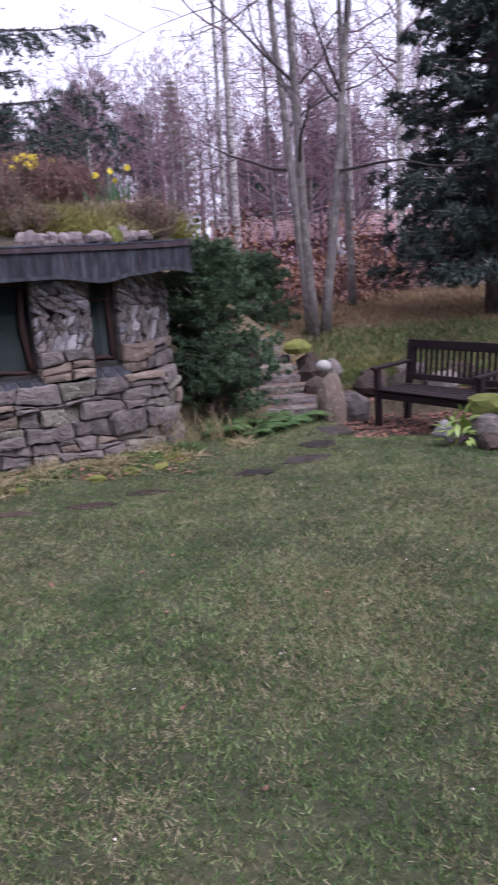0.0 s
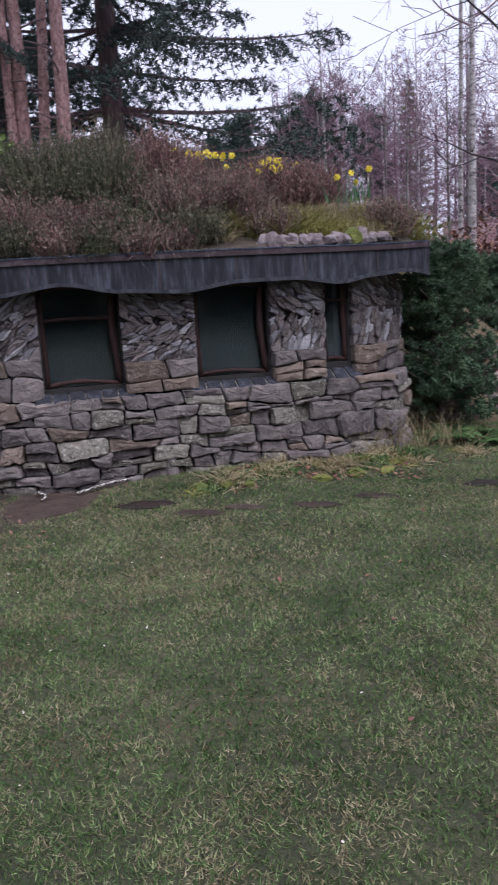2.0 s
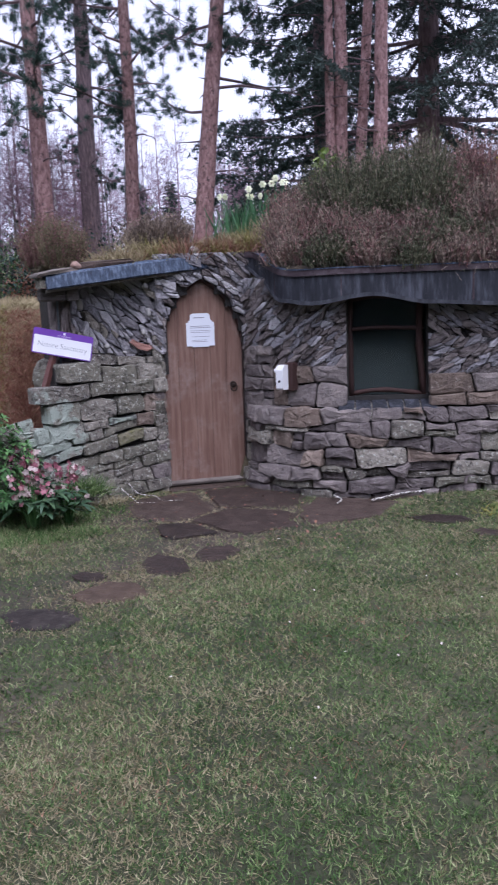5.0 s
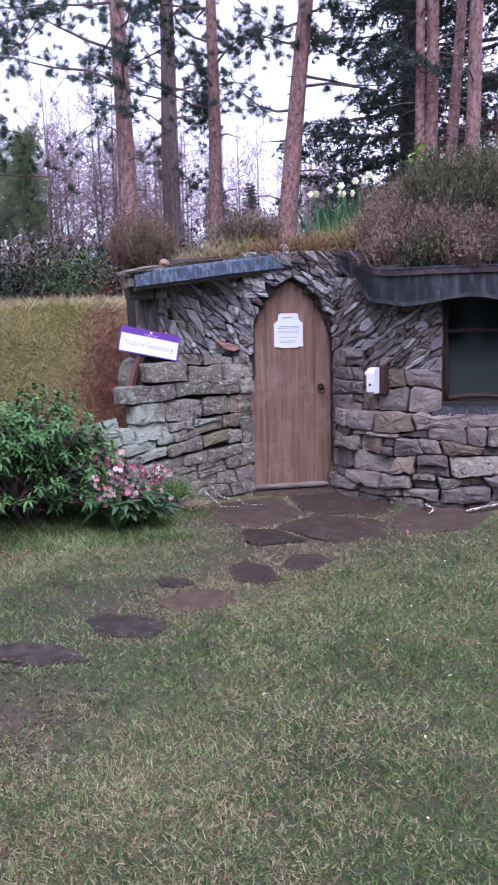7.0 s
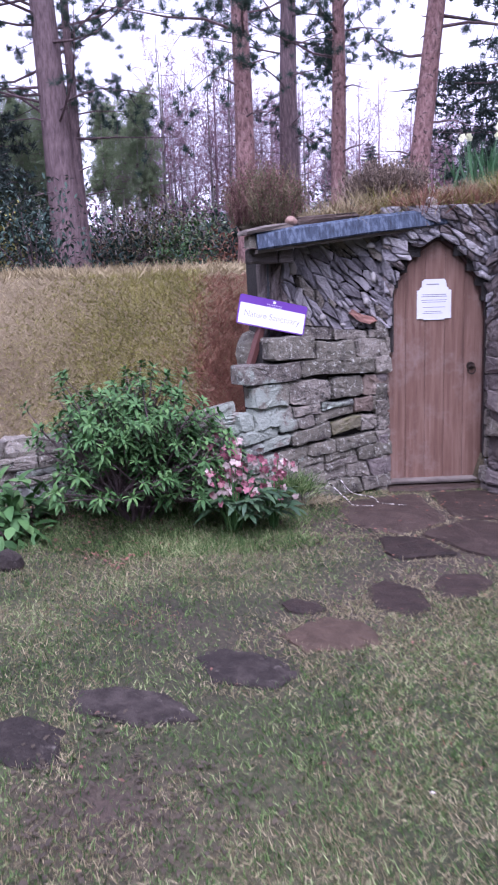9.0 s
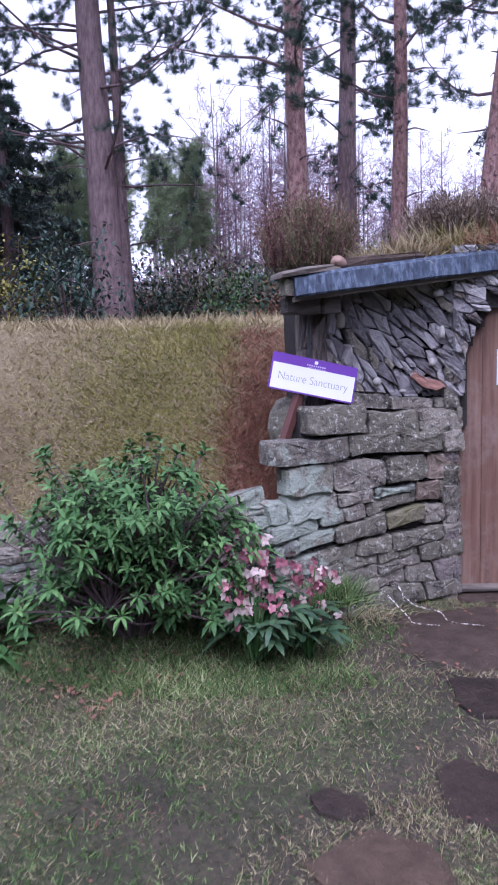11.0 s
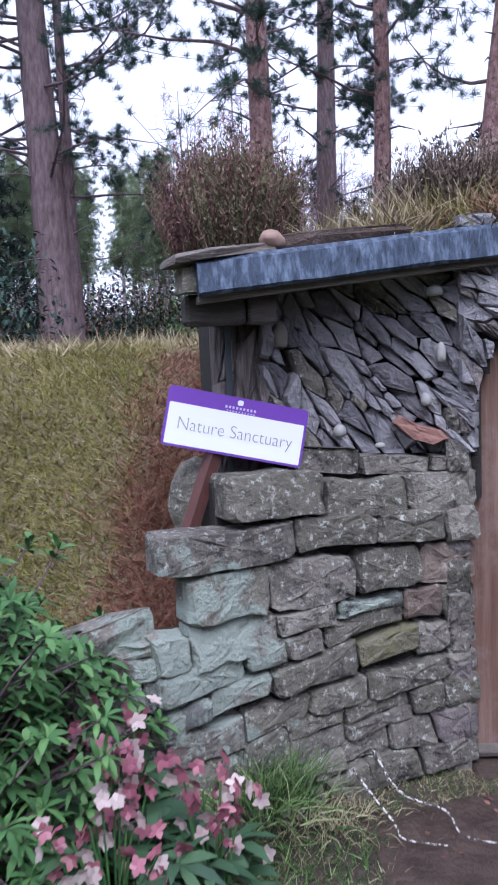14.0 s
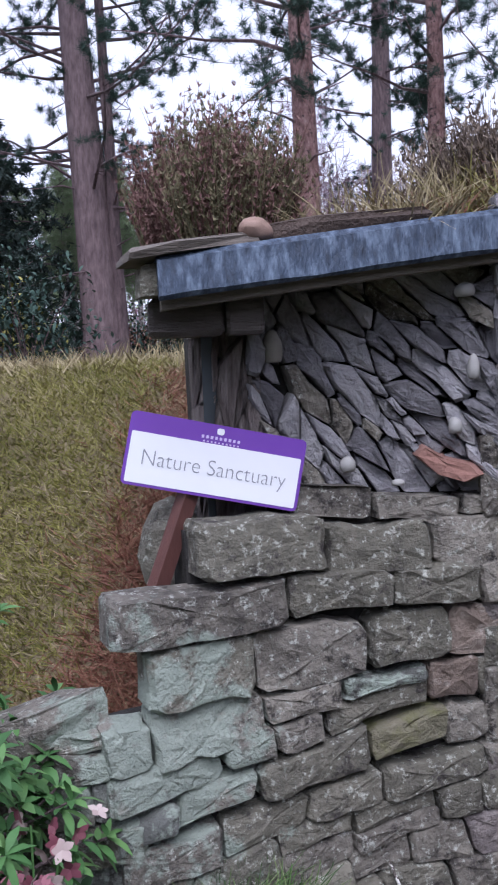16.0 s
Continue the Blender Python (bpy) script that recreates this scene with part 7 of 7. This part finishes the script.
for k, (x, y, r, lean) in enumerate(((-6.77, 12.29, 0.09, (-0.002, 0)), (-6.66, 12.41, 0.125, (0.0, 0)), (-6.5, 12.41, 0.1, (0.065, 0.035)), (-5.97, 12.25, 0.125, (0.018, 0.01)))):
    pine("reddish pine stem of a close group", at(x, y), 12, r, 510 + k, lean=lean, crown_from=4.8, boughs=22, dead=18)
spruce("large dark spruce with long sagging boughs", at(-6.4, 15.4), 17, 4.9, 520, M_NEEDLE_D, 10, 2.4, 9, 0.24, needle=0.11, droop=0.2, up_to=9.0, thick=14)
spruce("large dark spruce behind the pines", at(-9.4, 16.8), 13, 2.8, 521, M_NEEDLE, 16, 0.8, 9, 0.22, needle=0.12, up_to=9.0)
spruce("dense dark conifer beside the bench", at(3.35, 11.2), 8, 1.65, 522, M_NEEDLE_D, 38, 0.75, 10, 0.14, droop=0.1, needle=0.12)
spruce("dark conifer at the wood's edge", at(-16.5, 8.2), 4.6, 2.3, 523, M_NEEDLE_D, 16, 0.4, 8, 0.16, needle=0.13)

bare_tree("alder_tree", "three-stemmed grey bare tree with mossy bark", at(0.95, 10.7), 9, 0.062, 530, M_GREYBARK, (0.0, 0), 0.22, 15, 0.26, 2, 0.012, M_TWIGD, 3, 0.9, 0.004, (3, 6))
bare_tree("birch_tree", "slender white birch with black flecks", at(0.02, 16.0), 11, 0.075, 532, M_BIRCH, (0, 0), 0.4, 18, 0.2, 2, 0.012, M_TWIG)
bare_tree("birch_tree", "slender white birch with black flecks", at(-0.2, 16.3), 11, 0.05, 533, M_BIRCH, (0.01, 0), 0.4, 14, 0.2, 2, 0.012, M_TWIG)
bare_tree("birch_tree", "pale birch beyond the bench", at(3.3, 17.7), 11, 0.11, 534, M_BIRCH, (0.012, 0), 0.35, 18, 0.22, 2, 0.012, M_TWIG)
bare_tree("birch_tree", "thin pale birch at the wood's edge", at(1.75, 13.2), 9, 0.06, 535, M_GREYBARK, (-0.01, 0), 0.4, 14, 0.2, 2, 0.012, M_TWIG)

# ---- woods ahead, and an added ring of unseen trees behind ----
rw = np.random.default_rng(70)
bare = [bare_tree("bare_tree", "leafless purple-brown birch in the wood", at(-3.6 + 1.3 * k, 24 + k), 7.5, 0.07, 600 + k, [M_GREYBARK, M_BIRCH, M_TWIG, M_GREYBARK][k], (rw.normal(0, 0.02), 0), 0.2, 22, 0.26, 2, 0.02, M_TWIG, 1, 0, 0.006, (3, 6), "bare trees of the wood", True) for k in range(4)]
firs = [spruce("dark green conifer in the wood", (-8 + 3 * k, 32, gz(-8 + 3 * k, 32)), 7.5 + k, 1.9, 620 + k, [M_NEEDLE_D, M_NEEDLE, M_NEEDLE_L][k], 26, 0.6, 4, 0.14, "conifers of the wood", needle=0.17) for k in range(3)]
farpine = pine("tall pine with a rounded crown in the wood", (-5.5, 29, gz(-5.5, 29)), 7.2, 0.16, 630, None, (0, 0), 3.6, 34, 0.34, 34, 4, 1.5, "conifers of the wood")

for k, q in enumerate(bare + firs + [farpine]):
    q.scale = (0.62, 0.62, 0.62)
paleling = pine("young light green pine with a pale thin trunk", (-22, 15.5, gz(-22, 15.5)), 7.5, 0.09, 631, M_BIRCH, (0, 0), 3.3, 26, 0.2, 32, 8, 0.6, "conifers of the wood", M_NEEDLE_L)
paleling.scale = (0.6, 0.6, 0.6)


def put(ob, x, y, s=1.0, sink=0.0):
    c = copy_thing(ob, pose(x, y, gz(x, y) - sink, 0, 0, rw.uniform(0, 360)))
    c.scale = (s, s, s * rw.uniform(0.92, 1.1))


def polar(az, d):
    """A place at an azimuth (degrees, to the left of straight ahead) and distance from the walk's start."""
    return -math.sin(radians(az)) * d, math.cos(radians(az)) * d


for k in range(64):
    az = rw.uniform(-14, 13)
    x, y = polar(az, rw.uniform(20, 34))
    put(bare[k % 4], x, y, rw.uniform(0.6, 0.8) if az > 1 else rw.uniform(0.75, 1.1))
for k in range(22):
    x, y = polar(rw.uniform(45.5, 52), rw.uniform(22, 29))
    put(bare[k % 4], x, y, rw.uniform(0.55, 0.7))
for k in range(70):
    x, y = polar(rw.uniform(20, 52), rw.uniform(26, 38))
    put(bare[k % 4], x, y, rw.uniform(0.5, 0.75))
for k in range(14):
    az = rw.uniform(-16, 13)
    x, y = polar(az, rw.uniform(38, 48))
    put(firs[k % 2], x, y, rw.uniform(0.5, 0.65) if az > 1 else rw.uniform(0.75, 0.95))
for k in range(34):
    x, y = polar(rw.uniform(52.5, 65), rw.uniform(20, 31))
    put(paleling, x, y, rw.uniform(0.42, 0.58))
for k in range(9):
    x, y = polar(rw.uniform(66, 74), rw.uniform(19, 26))
    put(firs[k % 2], x, y, rw.uniform(0.55, 0.75))
for x, y in ((-4.7, 27.6), (-7.4, 29.1), (-6.0, 31.0), (-9.5, 33.0), (-3.2, 30.5), (3.0, 30.0), (0.5, 33.0)):
    put(farpine, x, y, rw.uniform(0.56, 0.66))
for k in range(14):
    x, y = polar(rw.uniform(15, 42), rw.uniform(30, 42))
    put(farpine if k % 3 else firs[1], x, y, rw.uniform(0.4, 0.55))
for x, y in ((-18.5, 8.6), (-17.6, 7.2), (-19.5, 9.6), (-16.2, 6.6)):
    put(firs[0], x, y, rw.uniform(0.52, 0.64))
# unseen ring behind the walk, added to shade the walls and darken reflections
for k in range(64):
    az = 76 + 262 * (k + rw.uniform(0, 1)) / 64
    x, y = polar(az, rw.uniform(12, 20))
    put(firs[k % 2] if k % 4 else bare[k % 4], x, y, rw.uniform(0.9, 1.2))
# undergrowth
for k, (x, y, r, h, m, lab) in enumerate(((-12.4, 7.1, 0.8, 1.3, M_NEEDLE, "thin olive-leaved shrub below the dark conifer"), (-13.6, 6.9, 0.9, 1.1, M_OLIVEG, "dry olive shrub at the wood's edge"), (-15.5, 12.8, 1.2, 1.2, M_LEAF, "low evergreen shrub at the wood's edge"),
                                          (-13.0, 12.0, 1.0, 0.8, M_RUST, "rusty bracken at the wood's edge"), (-18.4, 11.5, 1.4, 0.9, M_RUST, "rusty bracken in the wood"), (-17.5, 14.5, 1.6, 1.5, M_NEEDLE_L, "grey-green gorse shrub in the wood"),
                                          (-12.5, 14.5, 1.3, 1.8, M_NEEDLE, "dark green shrub among the pines"), (-9.6, 14.0, 1.2, 1.6, M_NEEDLE, "dark green shrub among the pines"), (-8.0, 14.2, 1.2, 1.8, M_NEEDLE_D, "dark green shrub behind the pines"))):
    leafy_shrub(at(x, y), r, h, 1500, m, lab, 640 + k, 0.1, "shrub", 30)
for k in range(16):
    x, y = polar(rw.uniform(-13, 2), rw.uniform(13.5, 22))
    spray_h = rw.uniform(0.7, 1.5)
    leafy_shrub(at(x, y), rw.uniform(0.5, 1.0), spray_h, 700, [M_RUST, M_TWIG, M_LITTER][k % 3], "thicket of dry brown bracken and twigs", 660 + k, 0.12, "thicket", 40)


for k in range(22):
    x, y = polar(rw.uniform(36, 64), rw.uniform(18, 26))
    leafy_shrub(at(x, y), rw.uniform(0.8, 1.4), rw.uniform(0.6, 1.5), 900, [M_HEATH_O, M_NEEDLE, M_NEEDLE_L, M_NEEDLE][k % 4], "grey-green thicket in the wood", 680 + k, 0.13, "thicket", 40)


for k in range(34):
    x, y = polar(28 + 42 * (k + rw.uniform(0, 1)) / 34, rw.uniform(30, 37))
    leafy_shrub(at(x, y), rw.uniform(1.2, 2.0), rw.uniform(1.5, 2.6), 620, [M_TWIG, M_NEEDLE_L, M_TWIG, M_NEEDLE][k % 4], ["thicket of purple bare twigs in the wood", "grey-green thicket in the wood"][k % 2], 720 + k, 0.24, "thicket", 30)


# ---- old brick building behind the birches ----
def build_ruin():
    ob = thing("outbuilding", "low red brick outbuilding with a worn tile roof", "building", (3.0, 25.8, gz(3.0, 25.8)))
    z1 = 1.35
    g = Geo()
    g.box(pose(0, 1.5, z1 / 2 - 0.2), 7.2, 3.0, z1 + 0.4)
    wall = part("wall", g, M_BRICK, ob, "weathered red brick wall")
    rows = 8
    for k in range(rows):
        g = Geo()
        n = 24
        for i in range(n):
            x = -3.75 + 7.5 * i / n
            y0, y1 = -0.25 + 0.24 * k, -0.25 + 0.24 * (k + 1) + 0.05
            zz0, zz1 = z1 - 0.05 + 0.09 * k, z1 - 0.05 + 0.09 * (k + 1) + 0.015
            w = 7.5 / n * 0.96
            v = [Vector((x, y0, zz0 + 0.03)), Vector((x + w / 2, y0, zz0 + 0.065)), Vector((x + w, y0, zz0 + 0.03)), Vector((x, y1, zz1 + 0.02)), Vector((x + w / 2, y1, zz1 + 0.055)), Vector((x + w, y1, zz1 + 0.02)), Vector((x, y0, zz0)), Vector((x + w, y0, zz0))]
            g.add(v, [(0, 1, 4, 3), (1, 2, 5, 4), (6, 7, 2, 1, 0)])
        part("tile_course", g, M_TILE, ob)
    g = Geo()
    g.box(pose(0, 1.75, z1 + 0.72), 7.5, 0.2, 0.12, 0.03)
    part("ridge", g, M_STONE, ob, "pale stone ridge")
    g = Geo()
    g.tube([(-0.5, -0.6, 0), (-0.85, -0.7, 1.15)], [0.09, 0.08], 8)
    tagged(part("pale_post", g, M_WHITE), "pale leaning post before the outbuilding", "post").location = (3.0, 19.0, gz(3.0, 19.0))


build_ruin()


# ---- grass: blades on the lawn and the banks ----
def inside_slabs(x, y):
    hit = np.zeros(x.shape, bool)
    for p in SLAB_SHAPES:
        q = p.mean(0) + (p - p.mean(0)) * 0.86
        r = np.zeros(x.shape, bool)
        for (x0, y0), (x1, y1) in zip(q, np.roll(q, -1, 0)):
            cross = ((y0 > y) != (y1 > y)) & (x < (x1 - x0) * (y - y0) / (y1 - y0 + 1e-12) + x0)
            r ^= cross
        hit |= r
    return hit


def turf_patch(name, label, x0, x1, y0, y1, n, length, width, material, seed, dmin=-9, dmax=-0.05, lean=0.9, patch=None):
    rng = np.random.default_rng(seed)
    x, y = rng.uniform(x0, x1, n), rng.uniform(y0, y1, n)
    d = signed_distance(x, y)
    ok = (d > dmin) & (d < dmax) & ~in_room(x, y)
    if dmax <= 0:
        ok &= ~inside_slabs(x, y)
    if patch is not None:
        ok &= patch(x, y, rng)
    x, y = x[ok], y[ok]
    n = len(x)
    root = np.stack([x, y, height(x, y) - 0.004], 1)
    dr = rng.normal(0, lean, (n, 3))
    dr[:, 2] = np.abs(dr[:, 2]) * 0.4 + 0.55
    dr = unit(dr)
    side = unit(np.cross(dr, rng.normal(size=(n, 3)))) * width * 0.5
    ln = length * rng.uniform(0.5, 1.2, (n, 1))
    ob = new(name, tri_mesh(name, np.stack([root - side, root + side, root + dr * ln], 1), material))
    return tagged(ob, label, "grass", kind="stuff")


def bald(x, y, rng):
    """Thins the lawn where it is worn: near the door and along the stepping stones."""
    worn = np.exp(-((x + 3.55) ** 2 / 0.18 + (y - 3.5) ** 2 / 1.6)) * 0.7 + 1.1 * np.exp(-((x + 4.0) ** 2 / 0.7 + (y - 5.15) ** 2 / 0.5)) + 0.4 * np.exp(-((x + 3.1) ** 2 + (y - 1.85) ** 2) / 0.1)
    wave = 0.5 + 0.5 * np.sin(x * 3.1 + 2 * np.sin(y * 1.7)) * np.sin(y * 2.7 + x)
    bench = (x > 0.85) & (y > 7.55)
    tuft = np.sin(x * 41 + 3 * np.sin(y * 23)) * np.sin(y * 47 + 3 * np.sin(x * 19))
    clump = np.sin(x * 93 + 4 * np.sin(y * 37)) * np.sin(y * 88 + 4 * np.sin(x * 41))
    return (rng.random(len(x)) > worn * 0.9 + 0.2 * wave + 0.35 * (tuft < -0.12) + 0.75 * (clump < 0.0)) & ~bench


def strawy(x, y, rng):
    wave = np.sin(x * 2.1 + 1.3 * np.sin(y * 2.3)) + np.sin(y * 1.6 + 0.9 * np.sin(x * 3.2)) + 0.9 * np.exp(-((x + 3.4) ** 2 / 1.2 + (y - 3.0) ** 2 / 6.0))
    fine = np.sin(x * 9.1 + 2.3 * np.sin(y * 6.3)) * np.sin(y * 8.3 + 1.7 * np.sin(x * 5.2))
    return (rng.random(len(x)) < 0.32 + 0.2 * wave + 0.35 * fine) & ((x + 4.55) ** 2 + (y - 4.75) ** 2 > 0.16) & ~((x > 0.85) & (y > 7.55))


turf_patch("lawn_grass", "short mown green grass", -6.2, 2.6, 1.2, 8.9, 880000, 0.037, 0.0052, M_GRASS, 700, patch=bald)
turf_patch("lawn_thatch", "dead straw blades in the lawn", -6.2, 2.6, 1.2, 8.2, 560000, 0.038, 0.005, M_THATCH, 701, lean=2.0, patch=strawy)
turf_patch("lawn_grass", "fine short green grass in the middle of the lawn", -3.7, 1.5, 1.2, 4.2, 130000, 0.036, 0.0046, M_GRASS, 712, patch=bald)
turf_patch("lawn_thatch", "fine dead blades in the middle of the lawn", -3.7, 1.5, 1.2, 4.2, 150000, 0.037, 0.0046, M_THATCH, 713, lean=2.0, patch=strawy)
turf_patch("lawn_debris", "brown pine needles and dead moss lying in the lawn", -6.0, 2.4, 1.2, 7.5, 190000, 0.04, 0.0045, M_RUST, 710, lean=3.0, patch=lambda x, y, r: r.random(len(x)) < 0.6 * np.maximum(0, np.sin(x * 1.9 + 2 * np.sin(y * 1.3) + 1) * np.sin(y * 2.2 + 1.5 * np.sin(x * 1.7)) - 0.55))
turf_patch("border_grass", "longer tangled grass along the border", -6.4, -4.1, 2.4, 4.9, 60000, 0.085, 0.006, M_GRASS, 708, -1.0, -0.02, patch=lambda x, y, r: r.random(len(x)) < 0.75 * np.exp(-((x + 4.95) ** 2 / 0.7 + (y - 3.6) ** 2 / 0.9)) * ~((x > -4.62) & (y > 4.3)))
turf_patch("border_straw", "dead tangled grass along the border", -6.4, -4.1, 2.4, 4.9, 30000, 0.06, 0.0042, M_THATCH, 709, -1.6, -0.02, lean=1.6, patch=lambda x, y, r: r.random(len(x)) < 0.8 * np.exp(-((x + 4.9) ** 2 / 0.7 + (y - 3.7) ** 2 / 0.8)))
turf_patch("bank_grass", "dry straw grass on the bank", -10, -5.1, 0.5, 8.5, 100000, 0.07, 0.006, M_STRAW, 702, 0.05, 4.2, lean=1.6)
turf_patch("bank_moss_grass", "olive mossy grass on the bank", -8.0, -5.1, 3.6, 7.5, 190000, 0.055, 0.007, M_OLIVEG, 703, 0.3, 2.6, lean=1.5, patch=lambda x, y, r: (r.random(len(x)) < 1.5 * np.exp(-((x + 6.5) ** 2 / 0.9 + (y - 5.0) ** 2 / 0.8))) & (x + y + 1.2 + 0.4 * r.random(len(x)) ** 2 < 0))
turf_patch("bank_rust_grass", "rust-red dry grass beside the wall", -7.0, -5.1, 4.0, 6.2, 110000, 0.1, 0.006, M_RUST, 704, 0.0, 2.0, lean=1.5, patch=lambda x, y, r: r.random(len(x)) < 0.75 * np.exp(-(np.minimum(0, x + y + 0.97 + 0.12 * np.sin(9 * y) * np.sin(7 * x)) ** 2 / 0.1 + (y - x - 11.15) ** 2 / 1.6)))
turf_patch("bank_bracken", "long dead bracken stems tangled beside the wall", -6.6, -5.1, 4.2, 6.0, 16000, 0.2, 0.0045, M_RUST, 714, 0.0, 1.6, lean=2.2, patch=lambda x, y, r: r.random(len(x)) < 0.8 * np.exp(-(np.minimum(0, x + y + 0.9) ** 2 / 0.07 + (y - x - 10.6) ** 2 / 0.9)))
turf_patch("bank_far_grass", "dry grass along the bank's crest", -20, -5.5, 2, 16, 90000, 0.16, 0.012, M_STRAW, 705, 2.0, 9.0)
turf_patch("mound_grass", "dry brown grass on the mound behind the steps", 0.3, 5, 9.2, 16, 60000, 0.13, 0.012, M_STRAW, 706, 0.3, 9)
turf_patch("mound_bracken", "red-brown bracken litter on the mound", 0.3, 5, 10.6, 16, 26000, 0.14, 0.016, M_RUST, 711, 0.3, 9, lean=1.6)
turf_patch("rockery_grass", "green grass at the rockery's top", 0.8, 4.0, 9.0, 11.5, 26000, 0.14, 0.01, M_GRASS, 707, 0.3, 2.0)


# parts that are many small pieces joined, too fine to pick apart
for ob in list(scene.objects):
    if ob.parent and ob.name.split(".")[0] in ("twig_haze", "branchwork", "needle_foliage", "leaf_foliage", "blossom", "stalk", "foliage", "flower_spike", "frond_rosette"):
        ob["kind"] = "stuff"
